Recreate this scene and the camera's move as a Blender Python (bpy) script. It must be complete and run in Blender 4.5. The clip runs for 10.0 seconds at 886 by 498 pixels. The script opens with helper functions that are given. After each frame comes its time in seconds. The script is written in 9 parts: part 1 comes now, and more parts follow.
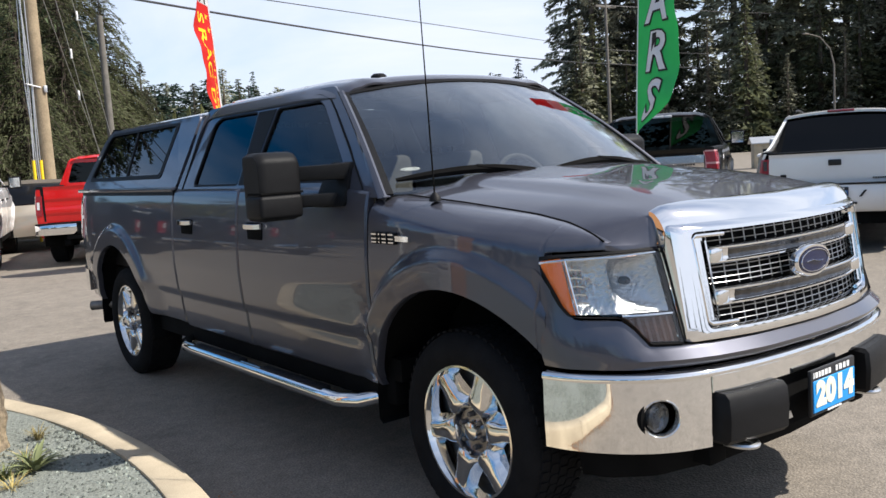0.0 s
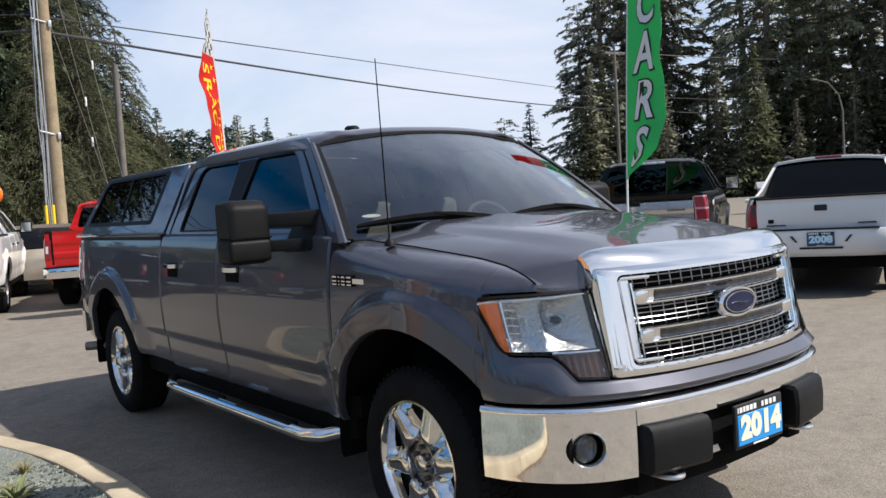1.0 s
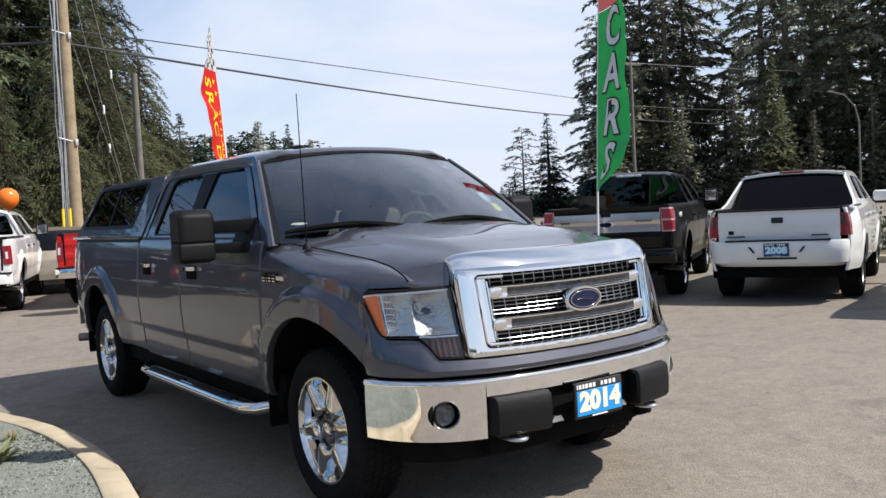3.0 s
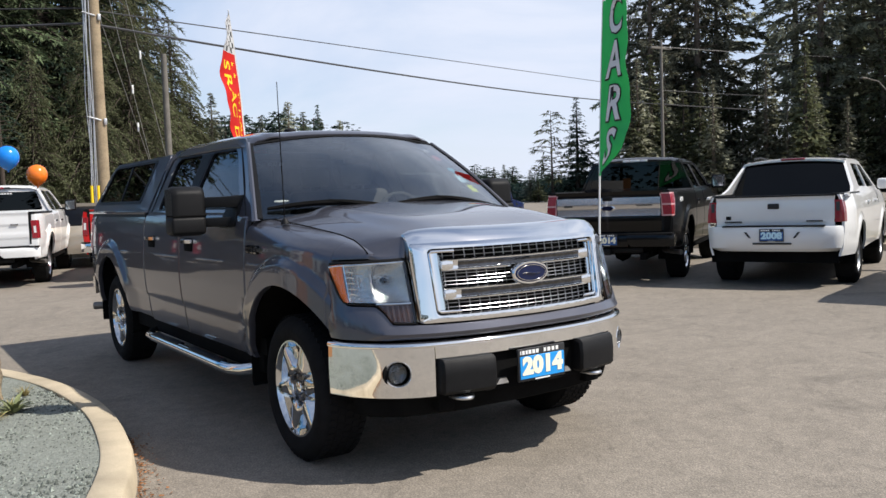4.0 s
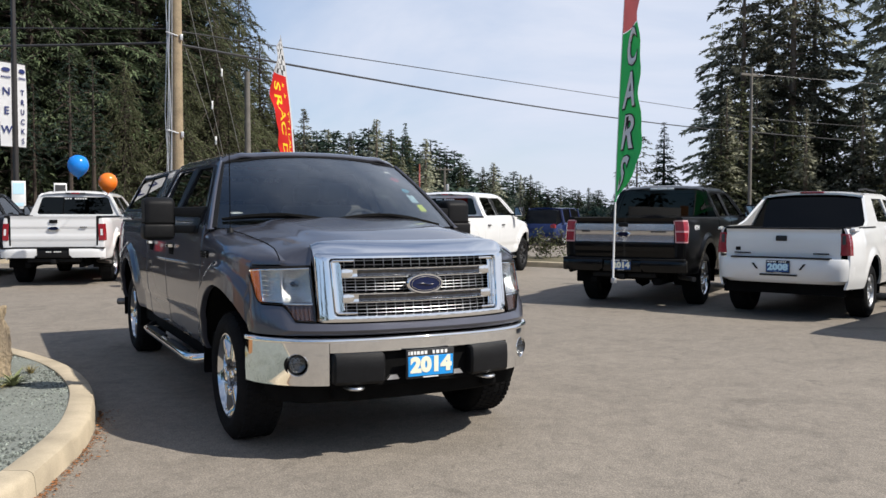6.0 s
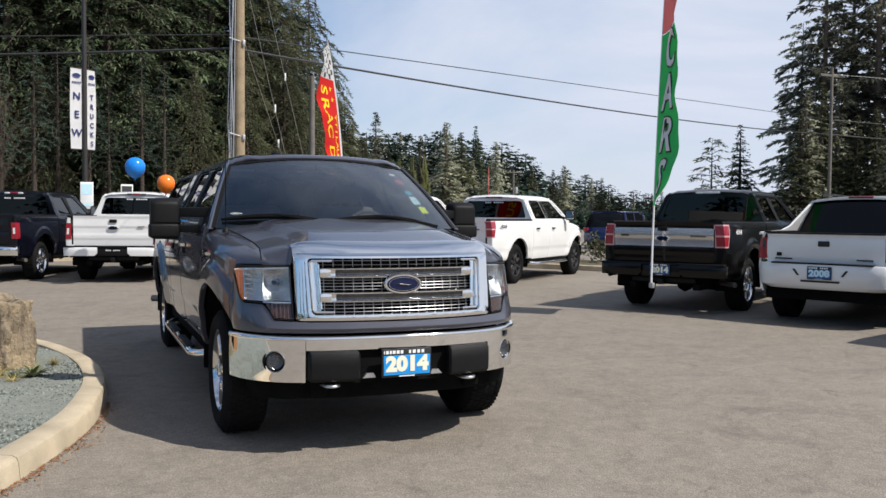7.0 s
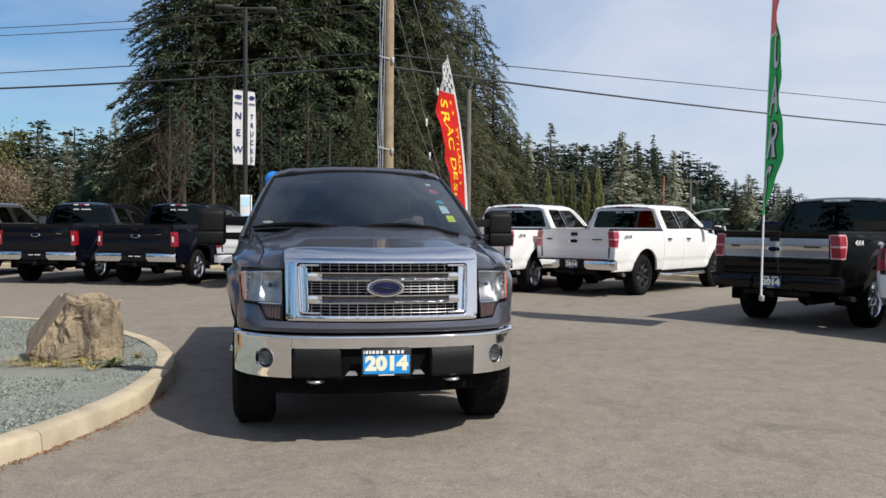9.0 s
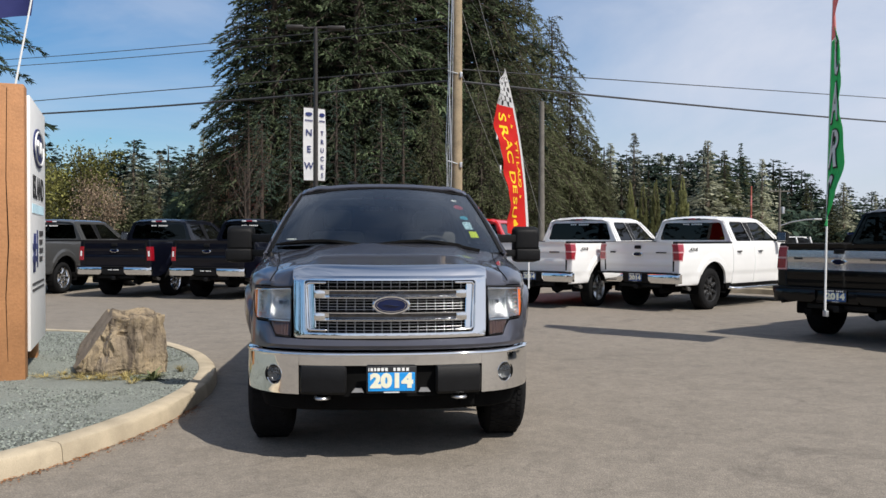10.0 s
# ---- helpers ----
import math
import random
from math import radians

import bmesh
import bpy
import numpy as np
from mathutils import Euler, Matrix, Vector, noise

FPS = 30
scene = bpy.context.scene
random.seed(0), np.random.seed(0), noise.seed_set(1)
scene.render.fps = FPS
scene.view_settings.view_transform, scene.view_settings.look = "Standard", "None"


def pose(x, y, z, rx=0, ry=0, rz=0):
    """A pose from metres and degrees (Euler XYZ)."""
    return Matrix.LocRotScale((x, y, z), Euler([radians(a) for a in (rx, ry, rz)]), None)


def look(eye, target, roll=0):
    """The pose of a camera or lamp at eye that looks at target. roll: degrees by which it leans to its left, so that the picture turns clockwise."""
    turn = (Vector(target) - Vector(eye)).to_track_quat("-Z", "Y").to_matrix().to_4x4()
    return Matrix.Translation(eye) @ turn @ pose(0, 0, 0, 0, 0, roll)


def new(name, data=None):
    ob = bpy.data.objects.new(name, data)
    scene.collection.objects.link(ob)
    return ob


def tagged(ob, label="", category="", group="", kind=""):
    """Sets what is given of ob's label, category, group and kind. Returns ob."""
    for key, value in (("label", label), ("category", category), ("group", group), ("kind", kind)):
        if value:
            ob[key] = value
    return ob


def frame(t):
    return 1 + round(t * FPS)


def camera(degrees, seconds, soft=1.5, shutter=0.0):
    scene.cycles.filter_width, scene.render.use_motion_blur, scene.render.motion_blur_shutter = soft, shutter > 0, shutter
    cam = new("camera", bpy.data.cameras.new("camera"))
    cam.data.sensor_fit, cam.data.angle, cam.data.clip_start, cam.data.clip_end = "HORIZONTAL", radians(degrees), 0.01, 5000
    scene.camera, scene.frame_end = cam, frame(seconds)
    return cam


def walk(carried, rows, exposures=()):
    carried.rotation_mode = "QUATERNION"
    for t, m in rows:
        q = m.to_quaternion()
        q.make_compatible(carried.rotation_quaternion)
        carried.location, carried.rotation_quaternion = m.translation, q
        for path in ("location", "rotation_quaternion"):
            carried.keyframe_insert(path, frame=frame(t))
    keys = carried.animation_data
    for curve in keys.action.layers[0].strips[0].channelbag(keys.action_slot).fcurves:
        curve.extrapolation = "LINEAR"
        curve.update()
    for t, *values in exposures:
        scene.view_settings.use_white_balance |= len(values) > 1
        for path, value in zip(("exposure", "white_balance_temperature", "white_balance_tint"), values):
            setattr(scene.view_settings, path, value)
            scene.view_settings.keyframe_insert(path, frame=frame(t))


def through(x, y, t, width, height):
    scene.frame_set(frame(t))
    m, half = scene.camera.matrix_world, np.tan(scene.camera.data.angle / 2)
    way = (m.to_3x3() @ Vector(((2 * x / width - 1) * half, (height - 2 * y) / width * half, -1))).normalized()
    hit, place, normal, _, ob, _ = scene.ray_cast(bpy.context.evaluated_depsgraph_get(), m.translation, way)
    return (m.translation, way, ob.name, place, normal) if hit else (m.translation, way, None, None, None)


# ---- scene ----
import functools

cam = camera(54.3, 10.0)
PATH = [
    (0, (-3.032, -1.604, 1.498), (-1.812, -0.034, 1.283), -3.6),
    (0.5, (-2.988, -1.762, 1.494), (-1.773, -0.182, 1.332), -4.0),
    (1, (-2.974, -1.95, 1.499), (-1.769, -0.358, 1.387), -3.6),
    (1.5, (-3.009, -2.166, 1.496), (-1.796, -0.577, 1.436), -3.6),
    (2, (-3.034, -2.414, 1.5), (-1.817, -0.827, 1.454), -3.4),
    (2.5, (-2.997, -2.633, 1.489), (-1.801, -1.031, 1.432), -3.1),
    (2.7, (-2.971, -2.735, 1.49), (-1.788, -1.125, 1.419), -3.0),
    (4, (-2.892, -3.451, 1.463), (-1.785, -1.79, 1.333), -2.1),
    (4.5, (-2.756, -3.678, 1.436), (-1.699, -1.984, 1.316), -0.6),
    (5, (-2.593, -3.915, 1.435), (-1.591, -2.188, 1.32), 0.8),
    (5.5, (-2.498, -4.251, 1.428), (-1.523, -2.507, 1.327), 0.1),
    (5.7, (-2.437, -4.393, 1.437), (-1.477, -2.641, 1.346), -0.1),
    (6.8, (-1.896, -4.78, 1.449), (-1.082, -2.955, 1.374), 0.8),
    (7, (-1.811, -4.85, 1.441), (-1.035, -3.008, 1.365), 0.5),
    (7.5, (-1.553, -5.025, 1.461), (-0.892, -3.139, 1.397), 0.1),
    (8, (-1.219, -5.161, 1.441), (-0.656, -3.243, 1.392), 0.8),
    (8.5, (-0.931, -5.297, 1.427), (-0.475, -3.35, 1.373), 1.5),
    (9, (-0.663, -5.428, 1.429), (-0.293, -3.463, 1.375), 0.5),
    (9.5, (-0.399, -5.478, 1.446), (-0.126, -3.497, 1.399), -0.3),
    (10, (-0.152, -5.482, 1.461), (0.022, -3.49, 1.435), 0.1),
]
walk(cam, [(t, look(eye, target, roll)) for t, eye, target, roll in PATH], [(0.0, 0.48), (0.5, 0.46), (1.0, 0.26), (2.0, 0.24), (2.5, 0.32), (5.0, 0.21), (7.0, 0.10), (10.0, 0.0)])

# ---- world and light ----
SUN_DIR = Vector((0.57, -0.63, 1.0)).normalized()
world = bpy.data.worlds.new("sky_world")
scene.world = world
world.use_nodes = True
wn, wl = world.node_tree.nodes, world.node_tree.links
wn.clear()
w_out = wn.new("ShaderNodeOutputWorld")
w_bg = wn.new("ShaderNodeBackground")
w_sky = wn.new("ShaderNodeTexSky")
w_sky.sky_type = "NISHITA"
w_sky.sun_disc = False
w_sky.sun_elevation = math.asin(SUN_DIR.z)
w_sky.sun_rotation = math.atan2(SUN_DIR.x, SUN_DIR.y)
w_sky.altitude = 50
w_sky.air_density = 1.0
w_sky.dust_density = 0.6
w_sky.ozone_density = 2.5
w_bg.inputs["Strength"].default_value = 0.106
# thin high cloud, the same all over the sky
w_tc = wn.new("ShaderNodeTexCoord")
w_map = wn.new("ShaderNodeMapping")
w_map.inputs["Scale"].default_value = (1.0, 1.0, 3.2)
w_noise = wn.new("ShaderNodeTexNoise")
w_noise.inputs["Scale"].default_value = 1.7
w_noise.inputs["Detail"].default_value = 9.0
w_noise.inputs["Roughness"].default_value = 0.56
w_noise.inputs["Distortion"].default_value = 0.55
w_ramp = wn.new("ShaderNodeValToRGB")
w_ramp.color_ramp.elements[0].position = 0.36
w_ramp.color_ramp.elements[0].color = (0.0, 0.0, 0.0, 1)
w_ramp.color_ramp.elements[1].position = 0.70
w_ramp.color_ramp.elements[1].color = (0.5, 0.5, 0.5, 1)
w_mix = wn.new("ShaderNodeMix")
w_mix.data_type = "RGBA"
w_mix.inputs[7].default_value = (6.15, 6.65, 7.85, 1)
wl.new(w_tc.outputs["Generated"], w_map.inputs["Vector"])
wl.new(w_map.outputs["Vector"], w_noise.inputs["Vector"])
wl.new(w_noise.outputs["Fac"], w_ramp.inputs["Fac"])
w_sat = wn.new("ShaderNodeHueSaturation")
wl.new(w_sky.outputs["Color"], w_sat.inputs["Color"])
wl.new(w_sat.outputs["Color"], w_mix.inputs[6])
# haze: thicker towards the sun's side and low over the horizon
w_sep = wn.new("ShaderNodeSeparateXYZ")
wl.new(w_tc.outputs["Generated"], w_sep.inputs[0])


def w_range(socket, a, b, lo, hi):
    r = wn.new("ShaderNodeMapRange")
    r.interpolation_type = "SMOOTHSTEP"
    for key, value in zip(("From Min", "From Max", "To Min", "To Max"), (a, b, lo, hi)):
        r.inputs[key].default_value = value
    wl.new(socket, r.inputs["Value"])
    return r.outputs["Result"]


def w_math(op, a, b):
    m = wn.new("ShaderNodeMath")
    m.operation = op
    m.use_clamp = op == "ADD"
    wl.new(a, m.inputs[0])
    wl.new(b, m.inputs[1])
    return m.outputs[0]


# a thin veil overhead pales the blue
wl.new(w_range(w_sep.outputs["Z"], 0.30, 0.65, 1.75, 0.95), w_sat.inputs["Saturation"])
w_side = wn.new("ShaderNodeVectorMath")
w_side.operation = "DOT_PRODUCT"
w_side.inputs[1].default_value = (0.85, -0.35, -0.30)
wl.new(w_tc.outputs["Generated"], w_side.inputs[0])
w_haze = w_math("ADD", w_range(w_side.outputs["Value"], -0.60, 0.30, 0.0, 0.70), w_range(w_sep.outputs["Z"], 0.0, 0.14, 0.28, 0.0))
w_fac = w_math("ADD", w_math("MULTIPLY", w_haze, w_range(w_sep.outputs["Z"], 0.42, 0.90, 1.0, 0.15)), w_ramp.outputs["Color"])
wl.new(w_fac, w_mix.inputs[0])
wl.new(w_mix.outputs[2], w_bg.inputs["Color"])
wl.new(w_bg.outputs["Background"], w_out.inputs["Surface"])

sun_data = bpy.data.lights.new("sun", "SUN")
sun_data.energy = 5.0
sun_data.angle = radians(0.6)
sun_data.color = (1.0, 0.945, 0.87)
sun_lamp = new("sun", sun_data)
sun_lamp.matrix_world = look(SUN_DIR * 60, (0, 0, 0))


# ---- materials ----
def material(name, color, rough=0.5, metal=0.0, coat=0.0, noise_scale=0.0, noise_amount=0.15, fine=0.0, fine_scale=90.0,
             bump=0.0, bump_scale=60.0, ior=1.45, island=0.0, second=None, rough_var=0.0, emission=None, spec=None):
    """A procedural surface: a base colour with broad stains, fine grain and relief."""
    mat = bpy.data.materials.new(name)
    mat.use_nodes = True
    nodes, links = mat.node_tree.nodes, mat.node_tree.links
    bsdf = nodes["Principled BSDF"]
    bsdf.inputs["Base Color"].default_value = (*color, 1)
    bsdf.inputs["Roughness"].default_value = rough
    bsdf.inputs["Metallic"].default_value = metal
    bsdf.inputs["IOR"].default_value = ior
    bsdf.inputs["Coat Weight"].default_value = coat
    bsdf.inputs["Coat Roughness"].default_value = 0.03
    if spec is not None:
        bsdf.inputs["Specular IOR Level"].default_value = spec
    coords = nodes.new("ShaderNodeTexCoord")
    current = None

    def mixed(fac_socket, low, high, base):
        ramp = nodes.new("ShaderNodeMapRange")
        ramp.inputs["To Min"].default_value = low
        ramp.inputs["To Max"].default_value = high
        ramp.inputs["From Min"].default_value = 0.25
        ramp.inputs["From Max"].default_value = 0.75
        links.new(fac_socket, ramp.inputs["Value"])
        mult = nodes.new("ShaderNodeMix")
        mult.data_type = "RGBA"
        mult.blend_type = "MULTIPLY"
        mult.inputs[0].default_value = 1.0
        if base is None:
            mult.inputs[6].default_value = (*color, 1)
        else:
            links.new(base, mult.inputs[6])
        links.new(ramp.outputs["Result"], mult.inputs[7])
        return mult.outputs[2]

    if second is not None:
        tex = nodes.new("ShaderNodeTexNoise")
        tex.inputs["Scale"].default_value = noise_scale or 2.0
        tex.inputs["Detail"].default_value = 6
        links.new(coords.outputs["Object"], tex.inputs["Vector"])
        rng = nodes.new("ShaderNodeMapRange")
        rng.inputs["From Min"].default_value = 0.4
        rng.inputs["From Max"].default_value = 0.62
        links.new(tex.outputs["Fac"], rng.inputs["Value"])
        mix = nodes.new("ShaderNodeMix")
        mix.data_type = "RGBA"
        mix.inputs[6].default_value = (*color, 1)
        mix.inputs[7].default_value = (*second, 1)
        links.new(rng.outputs["Result"], mix.inputs[0])
        current = mix.outputs[2]
    elif noise_scale:
        tex = nodes.new("ShaderNodeTexNoise")
        tex.inputs["Scale"].default_value = noise_scale
        tex.inputs["Detail"].default_value = 7
        tex.inputs["Roughness"].default_value = 0.6
        links.new(coords.outputs["Object"], tex.inputs["Vector"])
        current = mixed(tex.outputs["Fac"], 1 - noise_amount, 1 + noise_amount, current)
        if rough_var:
            rng = nodes.new("ShaderNodeMapRange")
            rng.inputs["To Min"].default_value = max(0.02, rough - rough_var)
            rng.inputs["To Max"].default_value = min(1.0, rough + rough_var)
            links.new(tex.outputs["Fac"], rng.inputs["Value"])
            links.new(rng.outputs["Result"], bsdf.inputs["Roughness"])
    if fine:
        tex = nodes.new("ShaderNodeTexNoise")
        tex.inputs["Scale"].default_value = fine_scale
        tex.inputs["Detail"].default_value = 3
        links.new(coords.outputs["Object"], tex.inputs["Vector"])
        current = mixed(tex.outputs["Fac"], 1 - fine, 1 + fine, current)
    if island:
        geo = nodes.new("ShaderNodeNewGeometry")
        info = nodes.new("ShaderNodeObjectInfo")
        add = nodes.new("ShaderNodeMath")
        add.operation = "ADD"
        links.new(geo.outputs["Random Per Island"], add.inputs[0])
        links.new(info.outputs["Random"], add.inputs[1])
        half_sum = nodes.new("ShaderNodeMath")
        half_sum.operation = "MULTIPLY"
        half_sum.inputs[1].default_value = 0.5
        links.new(add.outputs[0], half_sum.inputs[0])
        current = mixed(half_sum.outputs[0], 1 - island, 1 + island, current)
    if current is not None:
        links.new(current, bsdf.inputs["Base Color"])
    if bump:
        tex = nodes.new("ShaderNodeTexNoise")
        tex.inputs["Scale"].default_value = bump_scale
        tex.inputs["Detail"].default_value = 4
        links.new(coords.outputs["Object"], tex.inputs["Vector"])
        bmp = nodes.new("ShaderNodeBump")
        bmp.inputs["Strength"].default_value = bump
        bmp.inputs["Distance"].default_value = 0.02
        links.new(tex.outputs["Fac"], bmp.inputs["Height"])
        links.new(bmp.outputs["Normal"], bsdf.inputs["Normal"])
    if emission:
        bsdf.inputs["Emission Color"].default_value = (*emission[:3], 1)
        bsdf.inputs["Emission Strength"].default_value = emission[3]
    return mat


def glass(name, tint, rough=0.0, mix=0.05, steep=4.0):
    """A thin pane: some light goes straight through, tinted, and the face mirrors by Fresnel."""
    mat = bpy.data.materials.new(name)
    mat.use_nodes = True
    nodes, links = mat.node_tree.nodes, mat.node_tree.links
    nodes.clear()
    out = nodes.new("ShaderNodeOutputMaterial")
    clear = nodes.new("ShaderNodeBsdfTransparent")
    clear.inputs["Color"].default_value = (*tint, 1)
    gloss = nodes.new("ShaderNodeBsdfGlossy")
    gloss.inputs["Roughness"].default_value = 0.01 + rough
    gloss.inputs["Color"].default_value = (1, 1, 1, 1)
    # gloss after Schlick: a little face on, a mirror at grazing angles
    weight = nodes.new("ShaderNodeLayerWeight")
    weight.inputs["Blend"].default_value = 0.5
    power = nodes.new("ShaderNodeMath")
    power.operation = "POWER"
    power.inputs[1].default_value = steep
    links.new(weight.outputs["Facing"], power.inputs[0])
    fres = nodes.new("ShaderNodeMapRange")
    fres.inputs["To Min"].default_value = mix
    fres.inputs["To Max"].default_value = 0.95
    links.new(power.outputs[0], fres.inputs["Value"])
    blend = nodes.new("ShaderNodeMixShader")
    links.new(fres.outputs["Result"], blend.inputs["Fac"])
    links.new(clear.outputs["BSDF"], blend.inputs[1])
    links.new(gloss.outputs["BSDF"], blend.inputs[2])
    links.new(blend.outputs["Shader"], out.inputs["Surface"])
    return mat


def paint(name, color, flake=0.35):
    """Metallic car paint under a clear coat, with a little dust."""
    return material(name, color, rough=0.38, metal=flake, coat=1.0, noise_scale=1.3, noise_amount=0.05, fine=0.05, fine_scale=900, rough_var=0.05, spec=0.12)


M_GREY = paint("paint_sterling_grey", (0.082, 0.084, 0.104), 0.52)
M_BLACK_PAINT = material("paint_black", (0.003, 0.003, 0.0033), rough=0.3, coat=0.45, noise_scale=1.3, noise_amount=0.1, spec=0.1)
M_WHITE_PAINT = paint("paint_white", (0.78, 0.78, 0.77), 0.0)
M_RED_PAINT = paint("paint_red", (0.62, 0.012, 0.012), 0.0)
M_NAVY_PAINT = material("paint_navy", (0.003, 0.0035, 0.008), rough=0.3, coat=0.6, noise_scale=1.3, noise_amount=0.1, spec=0.1)
M_GUARD_PAINT = paint("paint_guard", (0.085, 0.085, 0.085), 0.3)
M_SILVER_PAINT = paint("paint_silver", (0.50, 0.51, 0.53), 0.6)
M_TAN_PAINT = paint("paint_tan", (0.30, 0.27, 0.22), 0.4)
M_BLUE_PAINT = paint("paint_blue", (0.010, 0.022, 0.09), 0.3)
M_CHROME = material("chrome", (0.86, 0.86, 0.85), rough=0.045, metal=1.0, noise_scale=3, noise_amount=0.04, rough_var=0.03)
M_WHEEL = material("polished_wheel", (0.74, 0.74, 0.73), rough=0.07, metal=1.0, noise_scale=6, noise_amount=0.06)
M_HUB = material("wheel_hub", (0.30, 0.30, 0.31), rough=0.25, metal=1.0, noise_scale=9, noise_amount=0.15)
M_SATIN = material("satin_aluminium", (0.66, 0.67, 0.68), rough=0.36, metal=1.0, noise_scale=8, noise_amount=0.05)
M_BRUSHED = material("brushed_silver", (0.62, 0.62, 0.63), rough=0.24, metal=1.0, noise_scale=14, noise_amount=0.05, fine=0.04, fine_scale=300)
M_RUBBER = material("tyre_rubber", (0.011, 0.011, 0.0115), rough=0.88, spec=0.12, noise_scale=14, noise_amount=0.3, bump=0.25, bump_scale=160)
M_PLASTIC = material("black_plastic", (0.008, 0.008, 0.0085), rough=0.5, spec=0.2, noise_scale=25, noise_amount=0.2, bump=0.15, bump_scale=500)
M_PLASTIC_GREY = material("grey_plastic", (0.05, 0.05, 0.052), rough=0.45, noise_scale=18, noise_amount=0.15, bump=0.12, bump_scale=420)
M_MESH = material("grille_wire", (0.40, 0.40, 0.41), rough=0.28, metal=1.0, noise_scale=20, noise_amount=0.1)
# the mottled dark reflection in the grille bars' hollows, put into the colour
M_BAR_REFLECTION = material("chrome_dark_reflection", (0.11, 0.11, 0.113), rough=0.14, metal=1.0, noise_scale=30, noise_amount=0.5, bump=0.25, bump_scale=45)
M_DARK = material("underbody_black", (0.006, 0.006, 0.006), rough=0.9, spec=0.08, noise_scale=6, noise_amount=0.4)
M_STEEL = material("worn_steel", (0.18, 0.17, 0.16), rough=0.5, metal=0.8, noise_scale=12, noise_amount=0.3)
M_GLASS = glass("windscreen_glass", (0.66, 0.69, 0.68), mix=0.065, steep=2.7)
M_FRONT_GLASS = glass("front_door_glass", (0.34, 0.36, 0.35), mix=0.03, steep=5.0)
M_DARK_CHROME = material("dark_chrome", (0.07, 0.07, 0.074), rough=0.12, metal=1.0, noise_scale=6, noise_amount=0.1)
M_TINT = glass("tinted_glass", (0.020, 0.021, 0.022), mix=0.022, steep=5.0)
M_LENS = glass("lamp_lens", (0.93, 0.95, 0.96), mix=0.05)
M_AMBER = material("amber_lens", (0.98, 0.20, 0.018), rough=0.2, coat=0.6, noise_scale=40, noise_amount=0.08, bump=0.2, bump_scale=300)
M_REDPANE = material("red_pane", (0.32, 0.028, 0.045), rough=0.14, coat=1.0, noise_scale=50, noise_amount=0.3, bump=0.25, bump_scale=220)
M_REDLENS = material("red_lens", (0.27, 0.007, 0.016), rough=0.12, coat=1.0, noise_scale=30, noise_amount=0.2, bump=0.2, bump_scale=260)
M_PINKLENS = material("red_clear_lens", (0.62, 0.34, 0.35), rough=0.12, coat=1.0, noise_scale=60, noise_amount=0.2)
M_FOGLENS = material("fog_lens_grey", (0.06, 0.062, 0.064), rough=0.15, metal=0.5, coat=0.8, noise_scale=50, noise_amount=0.3, bump=0.4, bump_scale=90)
M_WHITELENS = material("clear_lens", (0.75, 0.75, 0.75), rough=0.12, coat=1.0, noise_scale=60, noise_amount=0.15)
M_REFLECTOR = material("lamp_reflector", (0.60, 0.60, 0.59), rough=0.2, metal=1.0, bump=0.5, bump_scale=75)
M_TURNLENS = material("turn_lens", (0.20, 0.115, 0.080), rough=0.22, metal=0.6, coat=0.5, noise_scale=40, noise_amount=0.2, bump=0.2, bump_scale=90)
M_LOGO_BLUE = material("badge_blue", (0.004, 0.009, 0.045), rough=0.25, coat=0.4, spec=0.3, noise_scale=30, noise_amount=0.1)
M_PLATE_BLUE = material("plate_blue", (0.015, 0.29, 0.72), rough=0.4, noise_scale=22, noise_amount=0.08)
M_PLATE_DARKBLUE = material("plate_dark_blue", (0.02, 0.09, 0.28), rough=0.4, noise_scale=22, noise_amount=0.08)
M_WHITE = material("white_vinyl", (0.80, 0.80, 0.78), rough=0.5, noise_scale=9, noise_amount=0.05)
M_CREAM = material("cream_print", (0.82, 0.80, 0.62), rough=0.5, noise_scale=30, noise_amount=0.05)
M_BLACK = material("black_print", (0.015, 0.015, 0.016), rough=0.5, noise_scale=30, noise_amount=0.1)
M_NAVY_PRINT = material("navy_print", (0.015, 0.025, 0.12), rough=0.5, noise_scale=20, noise_amount=0.1)
M_SEAT = material("seat_cloth", (0.15, 0.145, 0.14), rough=0.9, noise_scale=12, noise_amount=0.12, bump=0.2, bump_scale=300)
M_DASH = material("dashboard", (0.085, 0.083, 0.08), rough=0.7, noise_scale=20, noise_amount=0.2, bump=0.2, bump_scale=300)
M_YELLOW = material("yellow_print", (0.95, 0.62, 0.02), rough=0.5, noise_scale=20, noise_amount=0.06)
M_GREENYELLOW = material("sticker_yellow", (0.72, 0.85, 0.02), rough=0.4, noise_scale=20, noise_amount=0.05)
M_TEAL = material("sticker_teal", (0.01, 0.35, 0.50), rough=0.4, noise_scale=20, noise_amount=0.05)
M_PALEBLUE = material("sticker_pale_blue", (0.55, 0.78, 0.88), rough=0.4, noise_scale=20, noise_amount=0.05)
M_MAROON = material("sticker_maroon", (0.40, 0.04, 0.06), rough=0.4, noise_scale=20, noise_amount=0.08)


